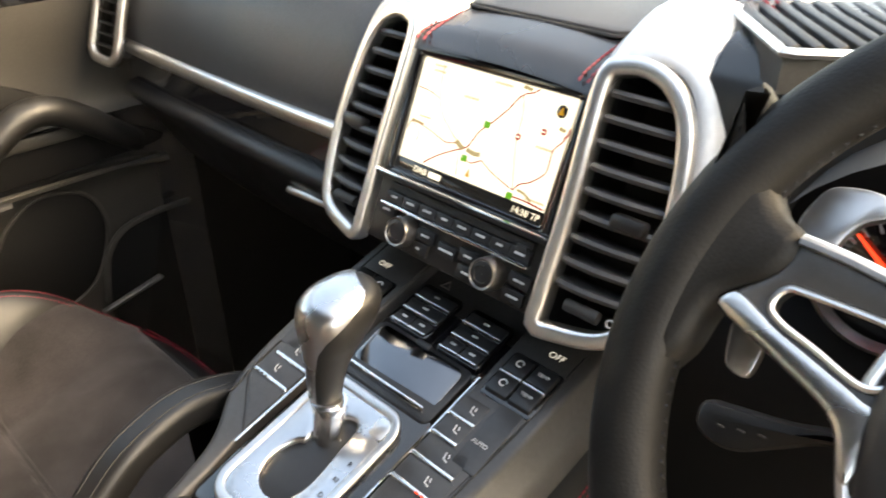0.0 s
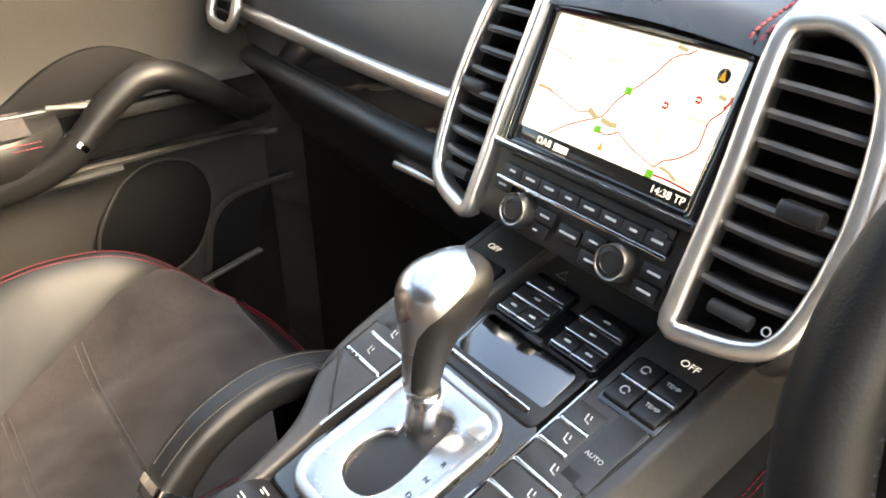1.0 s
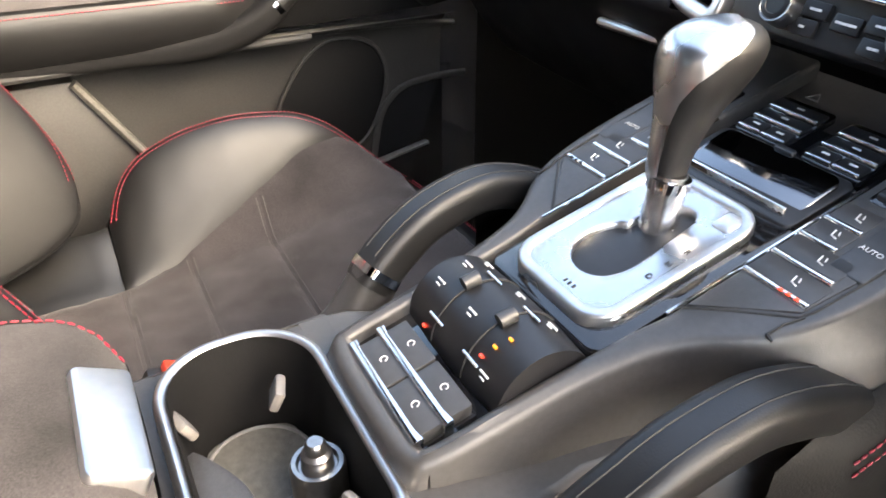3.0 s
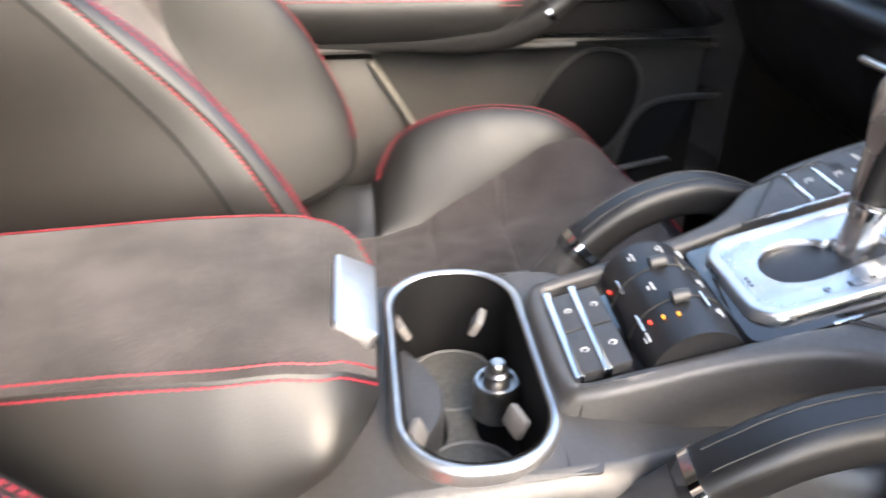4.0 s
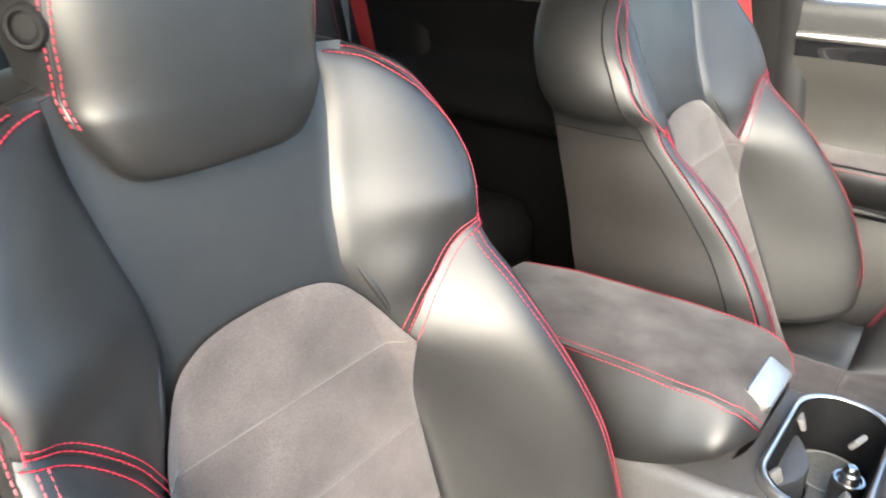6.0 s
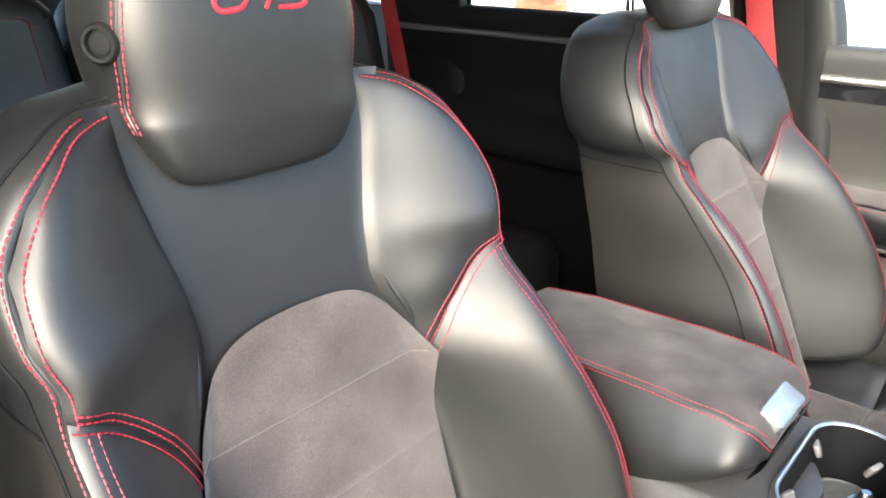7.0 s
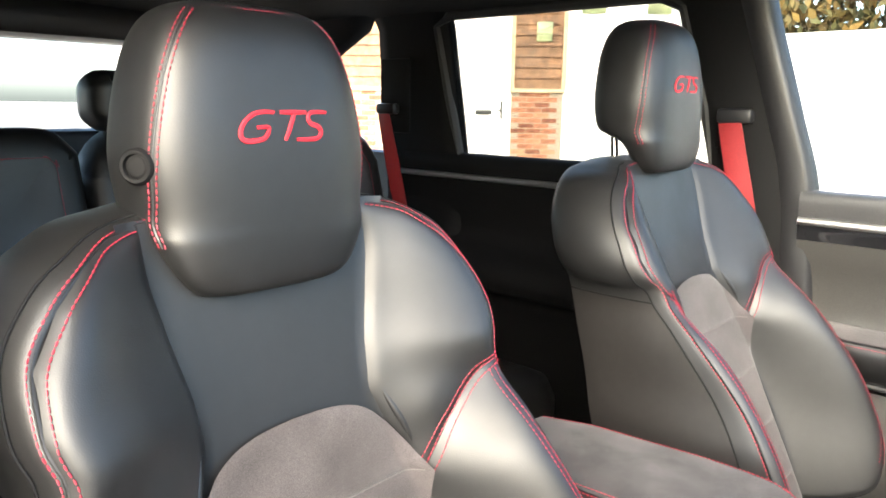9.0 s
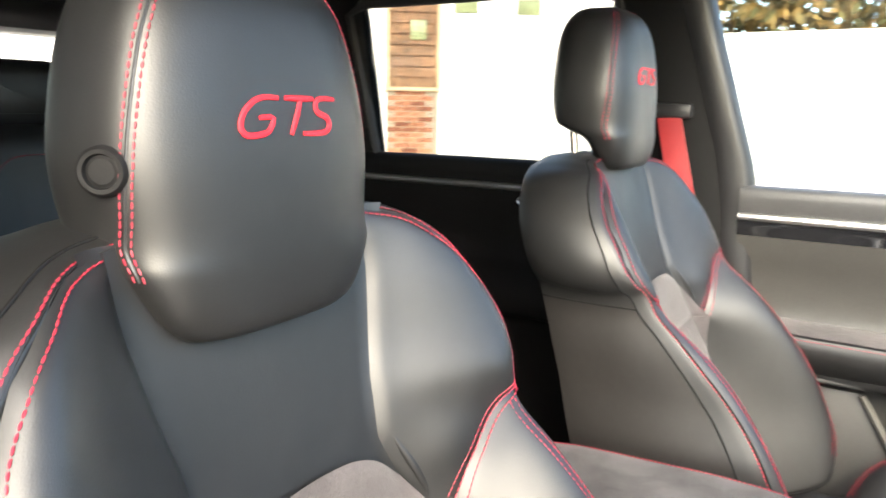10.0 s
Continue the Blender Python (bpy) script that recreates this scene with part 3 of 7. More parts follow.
def front_seat():
    seat = thing("front_seat", "black leather sports seat with suede centre and red stitching", "car seat", "front seats")
    mir = lambda line: [(-u, v) for u, v in line]
    # backrest faces
    uc = lambda z: lerp_table(z, [(0.39, 0.13), (0.70, 0.135), (0.765, 0.120), (0.82, 0.098), (0.865, 0.102), (0.95, 0.124), (1.006, 0.138)])
    zs = np.linspace(0.39, 1.006, 20)
    back_patch("upper_back_panel", seat, ([(-uc(0.39), 0.39), (uc(0.39), 0.39)], [(uc(z), z) for z in zs], [(-uc(1.006), 1.006), (uc(1.006), 1.006)], [(-uc(z), z) for z in zs]), 60, 30, LEATHER, depth=0.0, reach=0.010)
    for s in (1, -1):
        back_patch("shoulder_wing", seat, (SEAM, WING_EDGE[:5], [WING_INNER[-1], *reversed(WING_EDGE[4:-1])], WING_INNER), 36, 24, LEATHER, s, depth=0.0045, reach=0.010, rise=0.0045)
        back_patch("side_bolster", seat, ([(0.120, 0.420), (BOLSTER_EDGE[0])], BOLSTER_EDGE, SEAM, [(0.120, 0.420), (0.122, 0.55), (0.128, 0.728)]), 56, 24, LEATHER, s, depth=0.0045, reach=0.010, rise=0.0045)
        # the wall round the outside, first a narrow welt and then the side
        edge = spline(BOLSTER_EDGE[:-1] + WING_EDGE + [(0.08, 1.008), (0.0, 1.009)], 110)
        front = [back_y(u, z) + 0.0004 for u, z in edge]
        back = [back_mid(z) - back_depth(z) for u, z in edge]
        rows = outline_wall(edge, front, back, [0.007 + 0.012 * smooth01((z - 0.80) / 0.07) * smooth01((u - 0.15) / 0.05) for u, z in edge], [0, 0.03, 0.08, *np.linspace(0.15, 1, 14)])
        tuck = inset([(u, z) for u, z, y in rows[0]] + [(0.0, 0.42)], 0.007)
        rows.insert(0, [(max(a, 0.0), b, y - 0.0045) for (a, b), (u, z, y) in zip(tuck, rows[0])])
        cut = int(np.argmin(np.abs(edge[:, 1] - 0.822)))
        for name, a, b, lo, hi, material in (("piped_band", 0, 4, 0, 109, LEATHER), ("side_panel", 4, 17, 0, cut, SIDE_LEATHER), ("upper_side_panel", 4, 17, cut, 109, LEATHER)):
            bm = bmesh.new()
            add_grid(bm, [[(s * u, y, z) for u, z, y in rows[k][lo:hi + 1]] for k in range(a, b + 1)])
            part(name, bm, material, seat, "", 80)
        bm = bmesh.new()
        add_tube(bm, [(s * (u + 0.0006), y, z) for u, z, y in (rows[k][cut] for k in range(4, 18))], 0.0012, 6)
        part("piping", bm, TRIM_AND_SHADE, seat, "thin black piping")
        bm = bmesh.new()
        add_tube(bm, [(s * (u + 0.0012), y, z) for u, z, y in rows[4]][4:96], 0.0013, 6)
        part("piping", bm, TRIM_AND_SHADE, seat, "thin black piping")
        # black piping in the edge seam, with a row of stitches on either side
        bm = bmesh.new()
        add_tube(bm, [(s * u, y - 0.0024, z) for u, z, y in rows[1]][2:100], 0.0018, 8)
        part("piping", bm, TRIM_AND_SHADE, seat, "black edge piping")
        bm = bmesh.new()
        run = [(s * (a[0] * 0.35 + b[0] * 0.65 + 0.0003), a[2] * 0.35 + b[2] * 0.65 + 0.0003, a[1] * 0.35 + b[1] * 0.65 + 0.0003) for a, b in zip(rows[1], rows[2])]
        dashes(bm, run[14:100], 0.0040, 0.0014, 0.00095)
        part("stitching", bm, STITCH, seat, "red stitching")
        stitch_rows(seat, "stitching", SEAM, 0.0042, (-0.0075, -0.003, 0.004), s)
        stitch_rows(seat, "stitching", [(u - 0.013, z) for u, z in BOLSTER_EDGE[3:-1]] + [(0.206, 0.829)], 0.0040, (-0.0035, 0.0035), s)
        stitch_rows(seat, "stitching", [(u - 0.0045, z - 0.003) for u, z in WING_EDGE[:5]] + [(WING_EDGE[5][0] - 0.003, 0.977), (WING_EDGE[6][0] - 0.001, 0.992), (0.118, 0.999)], 0.0038, (0.0,), s)
        # pleat in the corner of the wing
        bm = bmesh.new()
        add_tube(bm, [(s * u, back_y(u, z) + 0.001, z) for u, z in spline([(0.095, 0.832), (0.106, 0.806), (0.118, 0.776), (0.125, 0.75)], 12)], [0.001 + 0.0035 * math.sin(math.pi * k / 11) for k in range(12)], 8)
        part("pleat", bm, LEATHER, seat, "", 80)
    bm = bmesh.new()
    half = [(u, z) for u, z in spline(BOLSTER_EDGE[:-1] + WING_EDGE + [(0.08, 1.008)], 40)]
    add_grid(bm, [[(u * k, back_mid(z) - back_depth(z) - 0.02 * (1 - k * k), z) for k in np.linspace(-1, 1, 14)] for u, z in half])
    part("back_shell", bm, HARD_PLASTIC, seat, "plain black seat back shell", 80)
    # suede insert of the backrest, in padded sections
    levels = [0.39, 0.475, 0.56, 0.645, 0.733]
    for a, b in zip(levels, levels[1:]):
        ua, ub = (lerp_table(z, [(0.36, 0.122), (0.56, 0.128), (0.733, 0.133)]) for z in (a, b))
        back_patch("back_cushion", seat, ([(-ua, a), (ua, a)], [(ua, a), (ub, b)], [(-ub, b), (ub, b)], [(-ua, a), (-ub, b)]), 18, 40, SUEDE, depth=0.0028, reach=0.009, rise=0.010)
    arc = [(0.133, 0.733), (0.126, 0.745), (0.114, 0.765), (0.099, 0.786)]
    back_patch("back_cushion", seat, ([(-0.133, 0.733), (0.133, 0.733)], arc, list(spline([(-0.099, 0.786), (-0.080, 0.804), (-0.050, 0.816), (0.0, 0.820), (0.050, 0.816), (0.080, 0.804), (0.099, 0.786)], 60)), [(-u, z) for u, z in arc]), 18, 40, SUEDE, depth=0.0028, reach=0.009, rise=0.010)
    for k, z in enumerate(levels[1:]):
        u = lerp_table(z, [(0.36, 0.122), (0.56, 0.128), (0.733, 0.133)]) - 0.006
        bm = bmesh.new()
        add_tube(bm, [(x, back_y(x, z) + 0.0076, z) for x in np.linspace(-u, u, 40)], 0.0008, 6)
        part("seam", bm, SEAM_GREY, seat, "fine grey seam")
    # seat cushion
    levels = [0.37, 0.50, 0.582, 0.685, 0.893]
    for a, b in zip(levels, levels[1:]):
        side = [(insert_half(y), y) for y in np.linspace(a, b, 9)]
        cush_patch("cushion_section", seat, ([(-side[0][0], a), (side[0][0], a)], side, [(-side[-1][0], b), (side[-1][0], b)], mir(side)), 14 if b < 0.7 else 26, 48, SUEDE, depth=0.006, reach=0.011, rise=0.006)
    for y in levels[1:-1]:
        for d in (-0.0045, 0.0045):
            bm = bmesh.new()
            add_tube(bm, [(x, y + d, cush_z(x, y + d) + 0.0030) for x in np.linspace(0.006 - insert_half(y), insert_half(y) - 0.006, 40)], 0.0008, 6)
            part("seam", bm, SEAM_GREY, seat, "fine grey seam")
    for s in (1, -1):
        cush_patch("cushion_bolster", seat, ([(0.136, 0.50), (0.224, 0.502)], CUSH_EDGE[:7] + [(0.2245, 0.828)], [(0.2165, 0.836), (0.2245, 0.828)], [(insert_half(y) - 0.003, y) for y in np.linspace(0.50, 0.836, 14)]), 50, 22, LEATHER, s, depth=0.006, reach=0.012, rise=0.004)
        cush_patch("rear_corner", seat, ([(0.12, 0.36), (0.235, 0.36)], [(0.235, 0.36), (0.224, 0.50)], [(0.136, 0.50), (0.224, 0.50)], [(0.12, 0.36), (0.136, 0.50)]), 12, 10, LEATHER, s, depth=0.006, reach=0.012)
        stitch_rows(seat, "stitching", [(u - 0.012, y + (0.006 if y < 0.53 else 0.0)) for u, y in CUSH_EDGE[:-1]] + [(0.158, 0.893)], 0.0040, (-0.0042, 0.0042), s, "cushion")
        edge = spline([(0.235, 0.34), (0.224, 0.47), *CUSH_EDGE, (0.08, 0.926), (0.0, 0.93)], 60)
        rows = outline_wall(edge, [cush_z(u, y) - 0.003 for u, y in edge], [0.20] * 60, 0.016, np.linspace(0, 1, 10))
        bm = bmesh.new()
        add_grid(bm, [[(s * u, y, z) for u, y, z in r] for r in rows])
        part("cushion_side", bm, LEATHER, seat, "", 80)
        # pedestal rail
        bm = bmesh.new()
        add_box(bm, s * 0.19, 0.62, 0.115, 0.05, 0.46, 0.17, 0.01)
        part("seat_rail", bm, HARD_PLASTIC, seat)
    cush_patch("front_lip", seat, ([(-0.166, 0.893), (0.166, 0.893)], [(0.166, 0.893), (0.085, 0.924)], [(-0.085, 0.924), (0, 0.93), (0.085, 0.924)], [(-0.166, 0.893), (-0.085, 0.924)]), 12, 40, LEATHER, depth=0.003, reach=0.008)
    stitch_rows(seat, "stitching", [(-0.16, 0.898), (-0.10, 0.915), (0.0, 0.922), (0.10, 0.915), (0.16, 0.898)], 0.0014, (-0.0035, 0.0035), 1, "cushion")
    headrest(seat)
    return seat


# the driver seat's shoulder wings stand a little further forward and closer together
rise = lambda z: lerp_table(z, [(0.83, 0.0), (0.838, 0.0), (0.86, 0.8), (0.886, 0.75), (0.926, 0.5), (0.96, 0.55), (0.981, 0.5), (1.0, 0.0)])
worn = WING_EDGE[:], RIDGE_U[:], RIDGE_OUT[:]
WING_EDGE[:] = [(u - 0.017 * rise(z), z) for u, z in WING_EDGE]
RIDGE_U[:] = [(z, u - 0.017 * rise(z)) for z, u in RIDGE_U]
RIDGE_OUT[:] = [(z, d + 0.015 * rise(z)) for z, d in RIDGE_OUT]
driver_seat = front_seat()
WING_EDGE[:], RIDGE_U[:], RIDGE_OUT[:] = worn
driver_seat.location = (0.395, 0, 0)
LEAN[:] = [0.014, 0.14]
slim = lambda z: 0.016 * smooth01((0.80 - z) / 0.12) + 0.020 * smooth01((0.58 - z) / 0.16)
BOLSTER_EDGE[:] = [(u - slim(z), z) for u, z in BOLSTER_EDGE]
RIDGE_U[:] = [(z, u - slim(z)) for z, u in RIDGE_U]
passenger_seat = front_seat()
passenger_seat.location = (-0.398, 0.038, 0.003)
for seat, s in ((driver_seat, 1), (passenger_seat, -1)):
    for ob in list(seat.children):
        if ob.name.startswith("headrest"):
            release_button(ob, s)
            if s < 0:
                ob.location = (0.0, -0.034, 0.055)
tagged(driver_seat, "black leather driver seat with suede centre and red stitching")
tagged(passenger_seat, "black leather passenger seat, suede centre, headrest raised on posts")


# ---- centre console ----
def con_z(y):
    return 0.668 + 0.27 * (y - 0.853)


def on_con(a, b, c):
    return (a, b, con_z(b) + c - 0.006)


def stack_y(z):
    return 1.03 - 0.432 * (0.9 - z)


def on_stack(a, b, c):
    """a across, b height, c towards the cabin."""
    return (a, stack_y(b) - c, b + 0.40 * c)


console = thing("centre_console", "black centre console with silver shift plate and button panels", "console")
# body: long profile of the top, widened towards the dashboard
TOP = [(0.10, 0.560), (0.40, 0.575), (0.53, 0.588), (0.64, 0.597), (0.67, 0.596), (0.72, 0.588), (0.78, 0.590), (0.83, 0.600), (0.88, 0.630), (0.92, 0.674), (1.02, 0.700), (1.06, 0.71)]
HALF = [(0.10, 0.112), (0.50, 0.112), (0.56, 0.109), (0.64, 0.108), (0.67, 0.106), (0.70, 0.096), (0.74, 0.088), (0.765, 0.096), (0.79, 0.115), (0.81, 0.126), (0.84, 0.131), (0.87, 0.133), (1.06, 0.134)]
bm = bmesh.new()
rows = []
for y in sorted([*np.linspace(0.10, 1.06, 60), 0.5405, 0.5415, 0.6345, 0.6355]):
    h, z = lerp_table(y, HALF), lerp_table(y, TOP)
    side = [(h + 0.022, 0.06), (h + 0.018, z - 0.12), (h + 0.010, z - 0.05), (h + 0.003, z - 0.014), (h - 0.0025, z - 0.004), (h - 0.007, z - 0.0008)]
    deep = 0.49 if 0.541 < y < 0.635 else z  # the cup well is sunk here
    rows.append([(x, y, zz) for x, zz in side] + [(h - 0.009, y, z), (h - 0.0095, y, deep), (0.04, y, deep), (0, y, deep), (-0.04, y, deep), (0.0095 - h, y, deep), (0.009 - h, y, z)] + [(-x, y, zz) for x, zz in reversed(side)])
add_grid(bm, rows)
part("console_body", bm, CONSOLE, console, "satin black console body", 60)

# button panels that narrow to a ridge round the middle channel
WING = [(0.652, 0.049, 0.0605), (0.664, 0.051, 0.0625), (0.70, 0.052, 0.0650), (0.74, 0.054, 0.0680), (0.78, 0.057, 0.0760), (0.80, 0.060, 0.0860), (0.815, 0.0605, 0.0985), (0.83, 0.0605, 0.1090), (0.85, 0.0605, 0.1170), (0.88, 0.0605, 0.1225), (0.93, 0.0605, 0.1260), (1.05, 0.0605, 0.1290)]
for s in (1, -1):
    bm = bmesh.new()
    rows = []
    for y, a, b in spline(WING, 70):
        k = smooth01((y - 0.80) / 0.08)
        sec = [(a + 0.001, -0.045), (a, -0.004), (a + 0.0008, -0.0012), (a + 0.003, 0.0), ((a + b) / 2, 0.0006), (b - 0.006, 0.0), (b - 0.0025, -0.0010), (b - 0.0006, -0.0030), (b + 0.0008, -0.007),
               (b + 0.002 + 0.009 * k, -0.018), (b + 0.003 + 0.015 * k, -0.032), (b + 0.004 + 0.018 * k, -0.060), (b + 0.006 + 0.018 * k, -0.13)]
        rows.append([(s * u, y, con_z(y) + v) for u, v in sec])
    add_grid(bm, rows)
    part("console_wing", bm, CONSOLE, console, "satin black button panel", 60)
bm = bmesh.new()
bend = []
for t in np.linspace(0, 1, 25):
    w = math.pi * t
    bend.append((0.0545 * math.copysign(abs(math.cos(w)) ** 0.55, math.cos(w)), 0.653 - 0.0125 * math.sin(w) ** 0.6))
add_grid(bm, [[(x * g, 0.653 + (y - 0.653) * h - o, con_z(y) + v) for x, y in bend] for g, h, o, v in
              ((0.90, 0.0, -0.004, -0.045), (0.90, 0.0, -0.003, -0.004), (0.92, 0.2, 0.0, -0.0006), (1.0, 0.55, 0.0, 0.0006), (1.08, 0.9, 0.0, -0.0006), (1.112, 1.1, 0.0, -0.004), (1.13, 1.25, 0.002, -0.012), (1.16, 1.3, 0.006, -0.05))])
part("channel_end", bm, CONSOLE, console, "rounded rear end of the channel", 60)
bm = bmesh.new()
add_slab(bm, [(0.058, 0.995), (-0.058, 0.995), (-0.058, 0.66), (-0.045, 0.646), (0.045, 0.646), (0.058, 0.66)], -0.03, -0.004, 0.001, on_con)
part("centre_floor", bm, GLOSS, console, "gloss black inlay")
# side button panels
for s in (1, -1):
    bm = bmesh.new()
    add_slab(bm, [(s * 0.0625, 1.03), (s * 0.116, 1.03), (s * 0.113, 0.927), (s * 0.105, 0.848), (s * 0.0625, 0.812)], -0.01, 0.0072, 0.0006, on_con)
    panel = part("side_panel", bm, CONSOLE, console)
    # gaps between the panel, the outer roll and the ridge
    for line in ([(0.0605, 0.808), (0.108, 0.847), (0.114, 0.927), (0.1175, 1.03)], [(0.108, 0.847), (0.1045, 0.836), (0.104, 0.826), (0.109, 0.824)]):
        bm = bmesh.new()
        add_tube(bm, [on_con(s * u, y, 0.0064) for u, y in resample(line, 30)], 0.0009, 6)
        part("panel_gap", bm, RUBBER, console)
    # thin bright line along the inner border
    bm = bmesh.new()
    add_tube(bm, [on_con(s * 0.0598, y, 0.0062) for y in np.linspace(0.80, 0.95, 10)], 0.0011, 6)
    part("bright_line", bm, CHROME, console)
    # seat buttons with bright strips
    ys = [0.852, 0.873, 0.894, 0.913]
    for k, y in enumerate(ys):
        wide = 0.043 if k == 0 else 0.040 if k == 1 else 0.024
        bm = bmesh.new()
        add_slab(bm, rrect(wide, 0.0175, 0.0012, 2, s * (0.062 + wide / 2), y + 0.0105), 0.004, 0.0078, 0.0008, on_con)
        key = part("seat_button", bm, BUTTON, panel)
        bm = bmesh.new()
        add_slab(bm, rrect(wide, 0.0030, 0.0008, 2, s * (0.062 + wide / 2), y), 0.004, 0.0092, 0.0008, on_con)
        part("chrome_strip", bm, CHROME, key, "chrome strip")
        bm = bmesh.new()
        cx, cy = s * (0.062 + wide * 0.6), y + 0.0105
        add_tube(bm, [on_con(cx - 0.002, cy + 0.003, 0.0079), on_con(cx - 0.001, cy - 0.002, 0.0079), on_con(cx + 0.003, cy - 0.003, 0.0079)], 0.0006, 5)
        add_tube(bm, [on_con(cx + 0.001, cy + 0.003, 0.0079), on_con(cx + 0.002, cy, 0.0079)], 0.0005, 5)
        part("symbol", bm, LABEL, key)
    bm = bmesh.new()
    for k in range(3):
        add_box(bm, s * (0.088 + 0.0052 * k), 0.8512, con_z(0.8512) + 0.0032, 0.0028, 0.0020, 0.0012, 0.0004)
    part("heating_indicator", bm, RED_LED if s > 0 else BUTTON, panel)
    # automatic button and the four climate keys
    bm = bmesh.new()
    add_slab(bm, rrect(0.022, 0.058, 0.002, 3, s * 0.1005, 0.912), 0.004, 0.0078, 0.0008, on_con)
    key = part("auto_button", bm, BUTTON, panel)
    bm = bmesh.new()
    text_mesh(bm, "AUTO", 0.0050, Matrix.Translation(on_con(s * 0.0985, 0.905, 0.0082)) @ pose(0, 0, 0, 15, 0, 0), depth=0.0002)
    part("lettering", bm, LABEL, key)
    bm = bmesh.new()
    add_slab(bm, rrect(0.048, 0.046, 0.004, 3, s * 0.0915, 0.962), 0.003, 0.0078, 0.001, on_con)
    block = part("climate_block", bm, GLOSS, panel)
    for i in (0, 1):
        for j in (0, 1):
            bm = bmesh.new()
            add_slab(bm, rrect(0.0205, 0.0185, 0.0015, 2, s * (0.0805 + 0.022 * i), 0.952 + 0.0205 * j), 0.006, 0.0112, 0.0015, on_con)
            key = part("climate_key", bm, HARD_PLASTIC, block)
            bm = bmesh.new()
            if i:
                text_mesh(bm, "TEMP", 0.0044, Matrix.Translation(on_con(s * (0.0805 + 0.022 * i), 0.953 + 0.0205 * j, 0.0115)) @ pose(0, 0, 0, 15, 0, 0), depth=0.0002)
            else:
                add_tube(bm, [on_con(s * 0.0805 + 0.003 * math.cos(a), 0.953 + 0.0205 * j + 0.003 * math.sin(a), 0.0114) for a in np.linspace(0, 5.5, 9)], 0.0006, 5)
            part("symbol", bm, LABEL, key)
        bm = bmesh.new()
        add_slab(bm, rrect(0.0205, 0.0025, 0.0008, 2, s * (0.0805 + 0.022 * i), 0.9615), 0.006, 0.0122, 0.0008, on_con)
        part("chrome_strip", bm, CHROME, block, "chrome strip")
    bm = bmesh.new()
    add_slab(bm, rrect(0.036, 0.026, 0.003, 3, s * 0.098, 0.998), 0.003, 0.0070, 0.001, on_con)
    disp = part("climate_display", bm, GLOSS, panel, "small black display reading OFF")
    bm = bmesh.new()
    text_mesh(bm, "OFF", 0.0082, Matrix.Translation(on_con(s * 0.098, 0.997, 0.0073)) @ pose(0, 0, 0, 15, 0, 0), depth=0.0002)
    part("digits", bm, WHITE_LED, disp, "lit letters OFF")

# shift plate
plate_out = rrect(0.092, 0.127, 0.021, 6, 0, 0.8258)
bm = bmesh.new()
add_slab(bm, rrect(0.112, 0.150, 0.010, 5, 0, 0.8300), -0.006, 0.002, 0.002, on_con)
part("plate_surround", bm, GLOSS, console, "gloss surround of the shift plate")
gate = [(0.014, 0.860), (0.007, 0.866), (-0.006, 0.861), (-0.012, 0.848), (-0.0125, 0.833), (-0.018, 0.829), (-0.0235, 0.815), (-0.0215, 0.800), (-0.013, 0.790), (0.0, 0.787), (0.012, 0.792), (0.018, 0.803), (0.019, 0.818), (0.0165, 0.842)]
gate = spline(gate, 48, True)
c = gate.mean(0)
outer = spline(plate_out, 240, True)
ang = np.arctan2(outer[:, 1] - c[1], outer[:, 0] - c[0])
pick = [outer[np.argmin(np.abs(np.angle(np.exp(1j * (ang - math.atan2(g[1] - c[1], g[0] - c[0]))))))] for g in gate]
bm = bmesh.new()
add_ring(bm, np.array(pick), gate, 0.0, 0.0085, 0.0025, on_con)
plate = part("shift_plate", bm, LEVER_SILVER, console, "brushed silver shift plate", 50)
bm = bmesh.new()
add_ring(bm, plate_out, inset(plate_out, 0.0080), 0.004, 0.0104, 0.0020, on_con)
part("plate_rim", bm, ALU, plate, "raised bright rim", 50)
bm = bmesh.new()
add_slab(bm, inset(gate, -0.001), -0.002, 0.0038, 0.0005, on_con)
part("gate_cover", bm, HARD_PLASTIC, plate, "dark grey cover inside the gate")
bm = bmesh.new()
add_slab(bm, rrect(0.014, 0.016, 0.003, 3, 0.030, 0.872), 0.007, 0.0092, 0.0006, on_con)
part("plate_window", bm, SATIN, plate)
for k, ch in enumerate("RND"):
    bm = bmesh.new()
    text_mesh(bm, ch, 0.0058, Matrix.Translation(on_con(0.033, 0.838 - 0.014 * k, 0.0089)) @ pose(0, 0, 0, 15, 0, 0), depth=0.0002)
    part("gear_letter", bm, HARD_PLASTIC, plate)
# plain bars where small marks stand on the rear end of the plate
bm = bmesh.new()
for k in range(3):
    add_slab(bm, rrect(0.0016, 0.0028, 0.0004, 2, 0.002 + 0.004 * k, 0.7745), 0.008, 0.0090, 0.0002, on_con)
part("gear_marks", bm, HARD_PLASTIC, plate)

